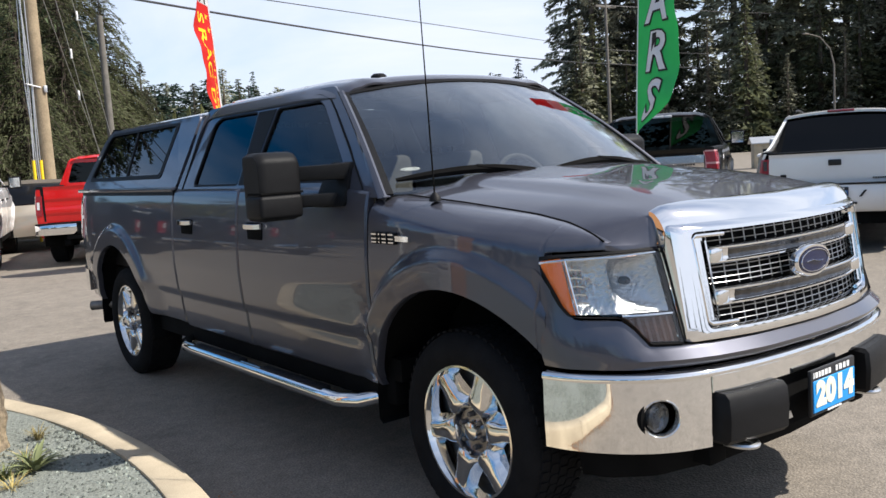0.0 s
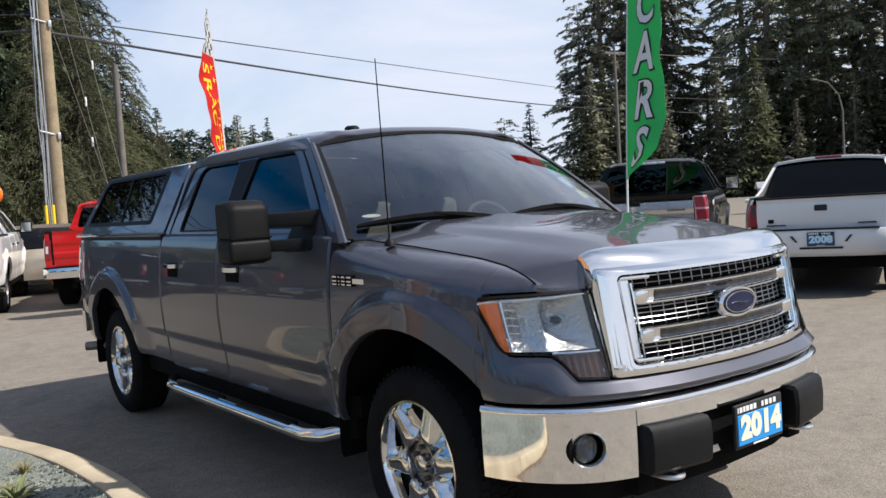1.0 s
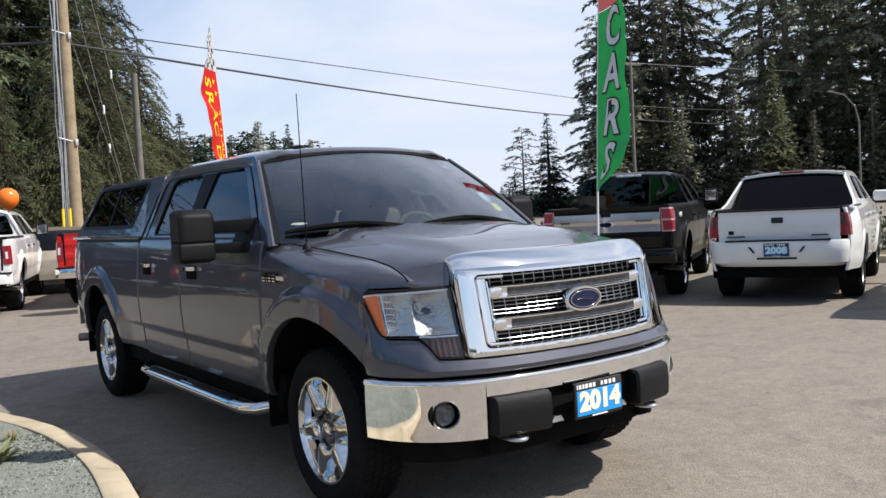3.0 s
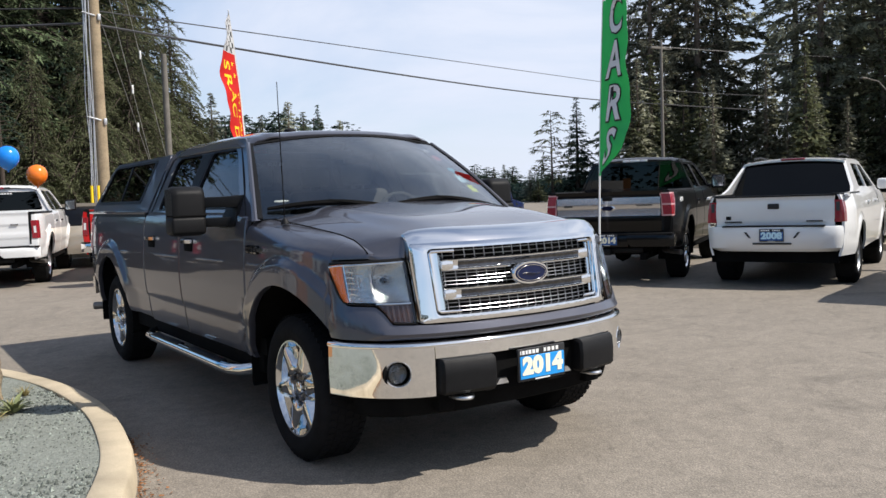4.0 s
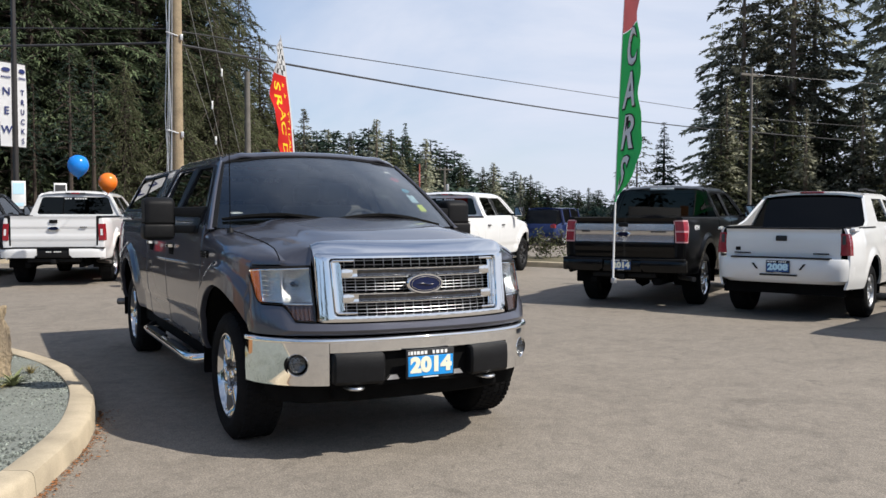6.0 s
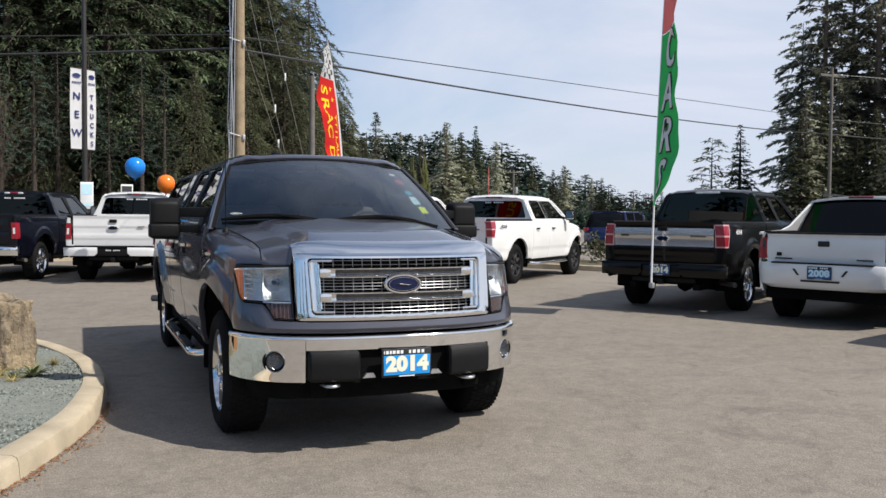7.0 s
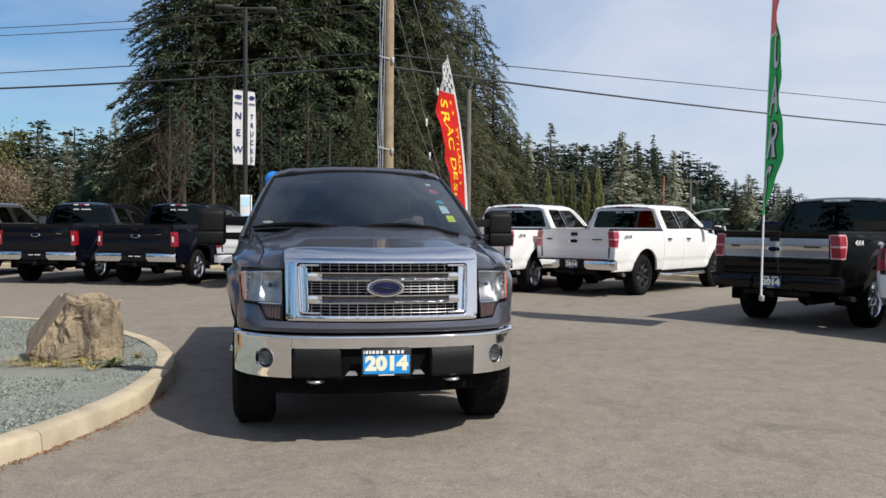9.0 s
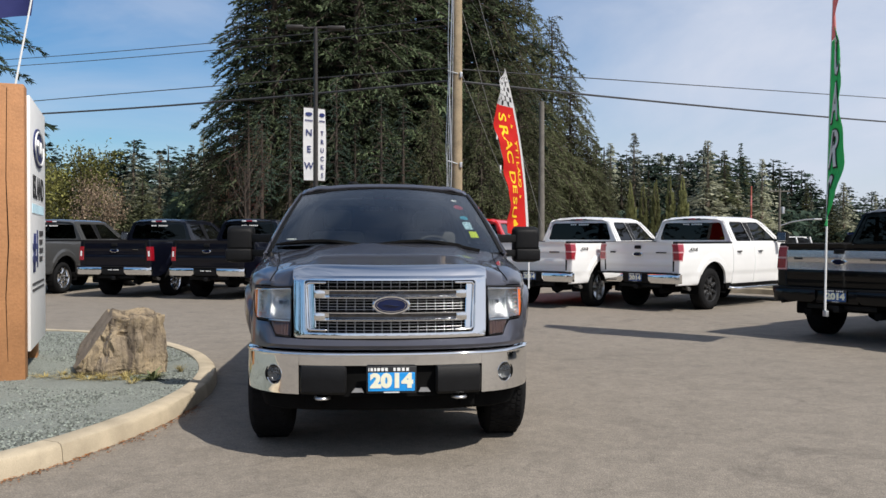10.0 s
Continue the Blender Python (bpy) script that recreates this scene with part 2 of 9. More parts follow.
def asphalt_material():
    mat = bpy.data.materials.new("asphalt")
    mat.use_nodes = True
    nodes, links = mat.node_tree.nodes, mat.node_tree.links
    bsdf = nodes["Principled BSDF"]
    coords = nodes.new("ShaderNodeTexCoord")

    def tex(scale, detail, rough=0.6, distort=0.0):
        t = nodes.new("ShaderNodeTexNoise")
        t.inputs["Scale"].default_value, t.inputs["Detail"].default_value = scale, detail
        t.inputs["Roughness"].default_value, t.inputs["Distortion"].default_value = rough, distort
        links.new(coords.outputs["Object"], t.inputs["Vector"])
        return t.outputs["Fac"]

    def ranged(socket, a, b, lo, hi):
        r = nodes.new("ShaderNodeMapRange")
        r.inputs["From Min"].default_value, r.inputs["From Max"].default_value = a, b
        r.inputs["To Min"].default_value, r.inputs["To Max"].default_value = lo, hi
        links.new(socket, r.inputs["Value"])
        return r.outputs["Result"]

    def times(x, y):
        m = nodes.new("ShaderNodeMath")
        m.operation = "MULTIPLY"
        links.new(x, m.inputs[0])
        links.new(y, m.inputs[1])
        return m.outputs[0]

    broad = ranged(tex(0.35, 5), 0.3, 0.7, 0.94, 1.06)
    stains = ranged(tex(2.1, 8, 0.75, 0.4), 0.34, 0.54, 0.84, 1.0)
    grain = ranged(tex(95, 3), 0.3, 0.7, 0.66, 1.34)
    pebble = nodes.new("ShaderNodeTexVoronoi")
    pebble.inputs["Scale"].default_value = 85
    links.new(coords.outputs["Object"], pebble.inputs["Vector"])
    stones = ranged(pebble.outputs["Distance"], 0.0, 0.6, 1.18, 0.86)
    coarse = times(ranged(tex(22, 4, 0.7), 0.3, 0.7, 0.85, 1.15), ranged(tex(6.5, 5, 0.7, 0.5), 0.3, 0.7, 0.86, 1.14))
    patches = ranged(tex(0.62, 7, 0.75, 1.6), 0.55, 0.68, 1.0, 0.72)
    drips = ranged(tex(3.2, 5, 0.75, 0.8), 0.61, 0.70, 1.0, 0.70)
    value = times(times(times(broad, stains), times(grain, stones)), times(coarse, times(patches, drips)))
    # fine cracks
    crack = nodes.new("ShaderNodeTexVoronoi")
    crack.feature = "DISTANCE_TO_EDGE"
    crack.inputs["Scale"].default_value = 0.42
    warp = nodes.new("ShaderNodeMix")
    warp.data_type = "RGBA"
    warp.blend_type = "ADD"
    warp.inputs[0].default_value = 0.25
    wnoise = nodes.new("ShaderNodeTexNoise")
    wnoise.inputs["Scale"].default_value, wnoise.inputs["Detail"].default_value = 3.0, 5
    links.new(coords.outputs["Object"], wnoise.inputs["Vector"])
    links.new(coords.outputs["Object"], warp.inputs[6])
    links.new(wnoise.outputs["Color"], warp.inputs[7])
    links.new(warp.outputs[2], crack.inputs["Vector"])
    lines = ranged(crack.outputs["Distance"], 0.0, 0.0022, 0.86, 1.0)
    value = times(value, lines)
    mix = nodes.new("ShaderNodeMix")
    mix.data_type = "RGBA"
    mix.blend_type = "MULTIPLY"
    mix.inputs[0].default_value = 1.0
    mix.inputs[6].default_value = (0.236, 0.205, 0.167, 1)
    links.new(value, mix.inputs[7])
    links.new(mix.outputs[2], bsdf.inputs["Base Color"])
    bsdf.inputs["Roughness"].default_value = 0.85
    bmp = nodes.new("ShaderNodeBump")
    bmp.inputs["Strength"].default_value = 0.5
    bmp.inputs["Distance"].default_value = 0.006
    links.new(pebble.outputs["Distance"], bmp.inputs["Height"])
    links.new(bmp.outputs["Normal"], bsdf.inputs["Normal"])
    return mat


M_ASPHALT = asphalt_material()
M_CONCRETE = material("kerb_concrete", (0.445, 0.375, 0.268), rough=0.9, noise_scale=2.6, noise_amount=0.28, fine=0.12, fine_scale=160, bump=0.15, bump_scale=140)
M_GRAVEL = material("gravel_bed", (0.215, 0.232, 0.205), rough=0.95, noise_scale=1.6, noise_amount=0.14, fine=0.3, fine_scale=55, bump=0.9, bump_scale=70)
M_STONES = material("gravel_stone", (0.245, 0.272, 0.236), rough=0.9, island=0.65, fine=0.15, fine_scale=200)
def rock_material():
    """Broken tan rock with dark upright seams, broad tan and brown blotches and a rough grain."""
    mat = bpy.data.materials.new("boulder_rock")
    mat.use_nodes = True
    nodes, links = mat.node_tree.nodes, mat.node_tree.links
    bsdf = nodes["Principled BSDF"]
    bsdf.inputs["Roughness"].default_value = 0.93
    coords = nodes.new("ShaderNodeTexCoord")

    def noise_at(scale, stretch, detail, lo, hi, distort=0.0):
        m = nodes.new("ShaderNodeMapping")
        m.inputs["Scale"].default_value = stretch
        links.new(coords.outputs["Object"], m.inputs["Vector"])
        t = nodes.new("ShaderNodeTexNoise")
        t.inputs["Scale"].default_value, t.inputs["Detail"].default_value = scale, detail
        t.inputs["Roughness"].default_value, t.inputs["Distortion"].default_value = 0.65, distort
        links.new(m.outputs["Vector"], t.inputs["Vector"])
        r = nodes.new("ShaderNodeMapRange")
        r.inputs["From Min"].default_value, r.inputs["From Max"].default_value = lo, hi
        links.new(t.outputs["Fac"], r.inputs["Value"])
        return t.outputs["Fac"], r.outputs["Result"]

    def mixed(fac, a, b):
        m = nodes.new("ShaderNodeMix")
        m.data_type = "RGBA"
        links.new(fac, m.inputs[0])
        for socket, value in ((6, a), (7, b)):
            if isinstance(value, tuple):
                m.inputs[socket].default_value = (*value, 1)
            else:
                links.new(value, m.inputs[socket])
        return m.outputs[2]

    body = mixed(noise_at(2.4, (1, 1, 0.7), 5, 0.36, 0.64)[1], (0.43, 0.335, 0.205), (0.27, 0.215, 0.150))
    seam_raw, seam = noise_at(8.0, (1.0, 1.0, 0.14), 6, 0.47, 0.62, 0.5)
    body = mixed(seam, body, (0.085, 0.066, 0.050))
    grain_raw, grain = noise_at(40.0, (1, 1, 0.6), 4, 0.52, 0.85)
    body = mixed(grain, body, (0.135, 0.105, 0.075))
    links.new(body, bsdf.inputs["Base Color"])
    add = nodes.new("ShaderNodeMath")
    links.new(seam_raw, add.inputs[0])
    links.new(grain_raw, add.inputs[1])
    bmp = nodes.new("ShaderNodeBump")
    bmp.inputs["Strength"].default_value, bmp.inputs["Distance"].default_value = 1.0, 0.03
    links.new(add.outputs[0], bmp.inputs["Height"])
    links.new(bmp.outputs["Normal"], bsdf.inputs["Normal"])
    return mat


M_ROCK = rock_material()
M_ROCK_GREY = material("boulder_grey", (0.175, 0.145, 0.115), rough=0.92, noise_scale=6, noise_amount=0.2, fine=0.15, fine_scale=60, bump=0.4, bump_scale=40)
M_TIMBER = material("cedar_timber", (0.42, 0.20, 0.085), rough=0.7, noise_scale=2.5, noise_amount=0.2, fine=0.1, fine_scale=60, bump=0.25, bump_scale=40)
M_POLEWOOD = material("pole_wood", (0.30, 0.235, 0.15), rough=0.9, noise_scale=3.0, noise_amount=0.28, fine=0.15, fine_scale=30, bump=0.4, bump_scale=30)
M_GREYWOOD = material("grey_pole_wood", (0.15, 0.138, 0.12), rough=0.9, noise_scale=3.0, noise_amount=0.25, fine=0.15, fine_scale=30, bump=0.4, bump_scale=30)
M_WIRE = material("line_wire", (0.05, 0.05, 0.052), rough=0.32, noise_scale=5, noise_amount=0.2)
M_GALV = material("galvanised_metal", (0.50, 0.51, 0.52), rough=0.45, metal=0.7, noise_scale=9, noise_amount=0.12)
M_DARKPOLE = material("dark_painted_steel", (0.03, 0.027, 0.025), rough=0.5, noise_scale=6, noise_amount=0.2)
# stems across the road: haze is put into the colour as paler bark
M_BARK_HAZED = material("hazed_conifer_bark", (0.145, 0.115, 0.090), rough=0.95, noise_scale=5, noise_amount=0.3, bump=0.6, bump_scale=18)
M_BARK = material("conifer_bark", (0.060, 0.046, 0.036), rough=0.95, noise_scale=5, noise_amount=0.3, bump=0.6, bump_scale=18)


def foliage(name, color, through=0.35, island=0.7):
    """Leaves and needles: some light passes through them."""
    mat = material(name, color, rough=0.7, noise_scale=0.55, noise_amount=0.5, island=island, spec=0.15)
    nodes, links = mat.node_tree.nodes, mat.node_tree.links
    bsdf, out = nodes["Principled BSDF"], nodes["Material Output"]
    trans = nodes.new("ShaderNodeBsdfTranslucent")
    links.new(bsdf.inputs["Base Color"].links[0].from_socket, trans.inputs["Color"])
    blend = nodes.new("ShaderNodeMixShader")
    blend.inputs["Fac"].default_value = through
    links.new(bsdf.outputs["BSDF"], blend.inputs[1])
    links.new(trans.outputs["BSDF"], blend.inputs[2])
    links.new(blend.outputs["Shader"], out.inputs["Surface"])
    return mat


M_NEEDLE = foliage("conifer_needles", (0.088, 0.115, 0.060), 0.24)
M_NEEDLE_DARK = foliage("conifer_needles_dark", (0.052, 0.080, 0.058), 0.42)
# firs across the road: much too pale for needles, haze put into the colour
M_NEEDLE_HAZED = foliage("conifer_needles_hazed", (0.30, 0.305, 0.225), 0.75)
M_CEDAR = foliage("cedar_needles", (0.080, 0.087, 0.046), 0.40)
M_LEAF = foliage("spring_leaves", (0.27, 0.27, 0.09))
M_POPLAR = foliage("poplar_leaves", (0.25, 0.26, 0.115), 0.45, 0.25)
M_BLOSSOM = foliage("cherry_blossom", (0.27, 0.205, 0.145), 0.3, 0.6)
M_TWIG = foliage("bare_twigs", (0.16, 0.070, 0.052), 0.1, 0.4)
M_LEAF_WEED = material("weed_leaf", (0.17, 0.19, 0.085), rough=0.55, island=0.3)
M_GRASS = material("weed_blades", (0.13, 0.15, 0.05), rough=0.7, island=0.5)
M_DRYGRASS = material("dry_grass", (0.34, 0.27, 0.10), rough=0.85, island=0.5)
M_NEEDLELITTER = material("leaf_litter", (0.26, 0.11, 0.04), rough=0.9, island=0.5)
M_VERGE = material("verge_soil", (0.11, 0.095, 0.055), rough=0.95, noise_scale=0.8, noise_amount=0.4, fine=0.3, fine_scale=20, bump=0.5, bump_scale=12)
M_ORANGE = material("orange_balloon", (0.85, 0.20, 0.02), rough=0.22, coat=0.3, noise_scale=4, noise_amount=0.05)
M_BLUEBALL = material("blue_balloon", (0.01, 0.22, 0.72), rough=0.22, coat=0.3, noise_scale=4, noise_amount=0.05)


def cloth(name, color):
    """Thin printed cloth: part of the light goes through."""
    mat = material(name, color, rough=0.8, noise_scale=5, noise_amount=0.08)
    nodes, links = mat.node_tree.nodes, mat.node_tree.links
    bsdf = nodes["Principled BSDF"]
    out = nodes["Material Output"]
    trans = nodes.new("ShaderNodeBsdfTranslucent")
    trans.inputs["Color"].default_value = (*color, 1)
    blend = nodes.new("ShaderNodeMixShader")
    blend.inputs["Fac"].default_value = 0.4
    links.new(bsdf.outputs["BSDF"], blend.inputs[1])
    links.new(trans.outputs["BSDF"], blend.inputs[2])
    links.new(blend.outputs["Shader"], out.inputs["Surface"])
    return mat


M_FLAG_RED = cloth("flag_red", (0.75, 0.025, 0.02))
M_FLAG_PINK = cloth("flag_pink", (0.75, 0.30, 0.28))
M_FLAG_GREEN = cloth("flag_green", (0.075, 0.56, 0.20))
M_BANDRED = material("band_red", (0.34, 0.10, 0.07), rough=0.6, noise_scale=5, noise_amount=0.15)
M_FLAG_WHITE = cloth("flag_white", (0.80, 0.80, 0.80))
M_FLAG_NAVY = cloth("flag_navy", (0.05, 0.06, 0.22))


# ---- building helpers ----
def part(name, bm, mat, parent=None, label="", sharp=38, smooth=True):
    """Links a bmesh, or a mesh, as one object under a thing or a part."""
    if isinstance(bm, bmesh.types.BMesh):
        mesh = bpy.data.meshes.new(name)
        bm.to_mesh(mesh)
        bm.free()
    else:
        mesh = bm
    if smooth:
        mesh.shade_smooth()
        mesh.set_sharp_from_angle(angle=radians(sharp))
    if not mesh.materials:
        for m in (mat if isinstance(mat, (list, tuple)) else [mat]):
            mesh.materials.append(m)
    ob = new(name, mesh)
    if parent is not None:
        ob.parent = parent
    if label:
        tagged(ob, label=label)
    return ob


def thing(name, label, category, m=None, group="", kind=""):
    ob = new(name)
    ob.empty_display_size = 0.1
    if m is not None:
        ob.matrix_basis = m
    return tagged(ob, label, category, group, kind)


def box(bm, lo, hi, bevel=0.0, segments=2):
    made = bmesh.ops.create_cube(bm, size=1.0)
    verts = made["verts"]
    for v in verts:
        v.co = Vector([lo[i] + (v.co[i] + 0.5) * (hi[i] - lo[i]) for i in range(3)])
    if bevel:
        edges = list({e for v in verts for e in v.link_edges})
        bmesh.ops.bevel(bm, geom=edges, offset=bevel, segments=segments, affect="EDGES", profile=0.5)
    return verts


def loft(bm, rings, closed=True, cap=True):
    """Skins a list of rings of the same number of points."""
    rows = [[bm.verts.new(p) for p in ring] for ring in rings]
    n = len(rows[0])
    for a, b in zip(rows, rows[1:]):
        for i in range(n if closed else n - 1):
            j = (i + 1) % n
            bm.faces.new((a[i], a[j], b[j], b[i]))
    if cap and closed:
        bm.faces.new(rows[0][::-1])
        bm.faces.new(rows[-1])
    return rows


def sheet(bm, fn, us, vs, thick=None):
    """A surface over a grid; with thick (a vector function of the point) it gets a back and edges."""
    front = [[bm.verts.new(fn(u, v)) for v in vs] for u in us]
    for a, b in zip(front, front[1:]):
        for i in range(len(vs) - 1):
            bm.faces.new((a[i], b[i], b[i + 1], a[i + 1]))
    if thick is not None:
        back = [[bm.verts.new(w.co + Vector(thick)) for w in row] for row in front]
        for a, b in zip(back, back[1:]):
            for i in range(len(vs) - 1):
                bm.faces.new((a[i], a[i + 1], b[i + 1], b[i]))
        nu, nv = len(us), len(vs)
        rim = [(i, 0) for i in range(nu)] + [(nu - 1, j) for j in range(1, nv)] + [(i, nv - 1) for i in range(nu - 2, -1, -1)] + [(0, j) for j in range(nv - 2, 0, -1)]
        for (a, b), (c, d) in zip(rim, rim[1:] + rim[:1]):
            bm.faces.new((front[a][b], back[a][b], back[c][d], front[c][d]))
    return front


def fix(bm):
    bmesh.ops.recalc_face_normals(bm, faces=bm.faces[:])
    return bm


def tube(bm, path, radius, n=10, cap=True, flat=1.0):
    """A round bar along a path; radius may be one number or one a point."""
    pts = [Vector(p) for p in path]
    rings = []
    up = Vector((0, 0, 1))
    side = None
    for i, p in enumerate(pts):
        d = (pts[min(i + 1, len(pts) - 1)] - pts[max(i - 1, 0)]).normalized()
        if side is None:
            ref = up if abs(d.z) < 0.9 else Vector((1, 0, 0))
            side = d.cross(ref).normalized()
        else:
            side = (side - d * side.dot(d)).normalized()
        other = side.cross(d)
        r = radius[i] if isinstance(radius, (list, tuple)) else radius
        rings.append([p + side * (r * math.cos(2 * math.pi * k / n)) + other * (r * flat * math.sin(2 * math.pi * k / n)) for k in range(n)])
    loft(bm, rings, True, cap)


def lathe(bm, profile, n, m=None, cap=False):
    """Turns a profile of (radius, x) about the x axis."""
    rings = []
    for k in range(n):
        a = 2 * math.pi * k / n
        rings.append([Vector((x, r * math.cos(a), r * math.sin(a))) for r, x in profile])
    rows = [[bm.verts.new(m @ p if m else p) for p in ring] for ring in rings]
    for k in range(n):
        a, b = rows[k], rows[(k + 1) % n]
        for i in range(len(profile) - 1):
            bm.faces.new((a[i], a[i + 1], b[i + 1], b[i]))
    return rows


def rounded(points, radius, seg=4):
    """A polygon with rounded corners."""
    out = []
    n = len(points)
    for i in range(n):
        p0, p1, p2 = Vector(points[i - 1]), Vector(points[i]), Vector(points[(i + 1) % n])
        a, b = p0 - p1, p2 - p1
        r = min(radius, a.length * 0.45, b.length * 0.45)
        s, e = p1 + a.normalized() * r, p1 + b.normalized() * r
        for k in range(seg + 1):
            t = k / seg
            out.append(tuple(s * (1 - t) ** 2 + p1 * 2 * t * (1 - t) + e * t * t))
    return out


def plate(bm, outline, holes, to3d, depth):
    """A flat or bent plate with holes: 2D outlines, a map to space, and a vector of thickness."""
    from mathutils.geometry import tessellate_polygon
    loops = [outline, *holes]
    flat = [p for lp in loops for p in lp]
    tris = tessellate_polygon([[Vector((p[0], p[1], 0)) for p in lp] for lp in loops])
    front = [bm.verts.new(to3d(*p)) for p in flat]
    back = [bm.verts.new(v.co + Vector(depth)) for v in front]
    for t in tris:
        for ring, order in ((front, t), (back, t[::-1])):
            try:
                bm.faces.new([ring[i] for i in order])
            except ValueError:
                pass
    start = 0
    for lp in loops:
        n = len(lp)
        for i in range(n):
            a, b = start + i, start + (i + 1) % n
            try:
                bm.faces.new((front[a], front[b], back[b], back[a]))
            except ValueError:
                pass
        start += n
    return fix(bm)


def lerp_table(x, xs, ys):
    return float(np.interp(x, xs, ys))


def smooth01(a, b, x):
    t = min(1.0, max(0.0, (x - a) / (b - a)))
    return t * t * (3 - 2 * t)


def lettering(text, size, depth=0.002, bold=0.0, align="CENTER", shear=0.0):
    """Letters of the built-in font as a bmesh in the x-z plane, facing -y."""
    data = bpy.data.curves.new("letters", "FONT")
    data.body, data.size, data.extrude, data.align_x, data.align_y = text, size, depth, align, "CENTER"
    data.offset = bold
    data.shear = shear
    data.resolution_u = 3
    ob = bpy.data.objects.new("letters", data)
    scene.collection.objects.link(ob)
    mesh = bpy.data.meshes.new_from_object(ob.evaluated_get(bpy.context.evaluated_depsgraph_get()))
    bpy.data.objects.remove(ob)
    bpy.data.curves.remove(data)
    bm = bmesh.new()
    bm.from_mesh(mesh)
    bpy.data.meshes.remove(mesh)
    bm.transform(Matrix.Rotation(radians(90), 4, "X"))
    return bm


# ---- pickup trucks ----
# A truck stands along y: its front number plate near y = 0, its nose towards -y, the ground at z = 0.
FRONT_AXLE, HUB_Z, TYRE_R = 0.985, 0.405, 0.405
SIDE_Z = [0.44, 0.50, 0.56, 0.66, 0.712, 0.732, 0.78, 0.92, 1.06, 1.20, 1.30, 1.36, 1.40, 1.44]
SIDE_X = [0.925, 0.955, 0.970, 0.982, 0.984, 0.998, 1.005, 1.014, 1.012, 1.002, 0.990, 0.975, 0.955, 0.925]


def side_x(y, z, rear_axle):
    """Half width of the body at a place along it and a height."""
    x = lerp_table(z, SIDE_Z, SIDE_X)
    if y < 0.95:
        x -= lerp_table(y, [0.33, 0.36, 0.415, 0.475, 0.55, 0.65, 0.75, 0.85, 0.95], [0.235, 0.21, 0.169, 0.125, 0.085, 0.05, 0.026, 0.009, 0.0])
    if y > rear_axle + 0.45:
        x -= 0.048 * ((y - rear_axle - 0.45) / 0.6) ** 2
    for axle in (FRONT_AXLE, rear_axle):
        d = math.hypot(y - axle, (z - 0.42) * 0.97)
        x += 0.034 * smooth01(0.71, 0.655, d) * smooth01(0.40, 0.60, z)
    return x


def arch_z(y, rear_axle, sill=0.50):
    z = sill
    for axle in (FRONT_AXLE, rear_axle):
        d = abs(y - axle)
        if d < 0.565:
            z = max(z, 0.42 + math.sqrt(0.565 ** 2 - d * d))
    return z


def side_panel(name, y0, y1, top, mat, parent, s, rear_axle, sill=0.50, label="", rows=22, front_z=None, roll=None):
    """A body panel of one side between two places along the truck, with the wheel arch cut out of it."""
    ys = set(np.linspace(y0, y1, 16))
    ys |= {y0 + 0.004, y0 + 0.011, y1 - 0.004, y1 - 0.011}
    for axle in (FRONT_AXLE, rear_axle):
        for a in np.linspace(0, math.pi, 29):
            y = axle + 0.5649 * math.cos(a)
            if y0 < y < y1:
                ys.add(y)
    if front_z is not None:
        ys |= set(np.linspace(0.53, 0.60, 10))
    ys = sorted(ys)
    vs = sorted(set(list(np.linspace(0, 1, rows)) + [0.005, 0.012, 0.988, 0.995]))
    if roll is not None:
        vs = sorted(set(vs + [0.93, 0.965, 0.975, 0.984, 0.991, 0.996]))

    def place(y, v):
        zb, zt = arch_z(y, rear_axle, sill), top(y)
        if front_z is not None:
            zb = max(zb, front_z(y))
        z = zb + (zt - zb) * v
        edge = min(v, 1 - v, (y - y0) / 0.9, (y1 - y) / 0.9)
        tuck = 0.008 * smooth01(0.012, 0.0, edge)
        if roll is not None:
            high = min(0.11, zt - zb)
            w = max(0.0, min(1.0, (z - zt + high) / high))
            tuck += roll(y) * (1 - math.sqrt(max(0.0, 1 - w * w)))
        return Vector((s * (side_x(y, z, rear_axle) - tuck), y, z))

    bm = bmesh.new()
    sheet(bm, place, ys, vs, thick=(-s * 0.03, 0, 0))
    return part(name, fix(bm), mat, parent, label, sharp=30)


def arch_liner(name, axle, parent, s, x_in=0.62):
    bm = bmesh.new()
    n = 20
    rings = []
    for x in (0.985, x_in):
        rings.append([Vector((s * (x if x == x_in or axle > 2 else min(x, 0.985 - 0.30 * max(0.0, math.cos(math.pi * (n - k) / n * 1.2 - 0.314) - 0.45))), axle + 0.585 * math.cos(math.pi * (k / n) * 1.2 - 0.314), max(0.33, 0.42 + 0.585 * math.sin(math.pi * (k / n) * 1.2 - 0.314)))) for k in range(n + 1)])
    loft(bm, rings, closed=False, cap=False)
    rows = [v for v in bm.verts]
    bm.faces.new(rows[n + 1:])
    return part(name, fix(bm), M_DARK, parent)


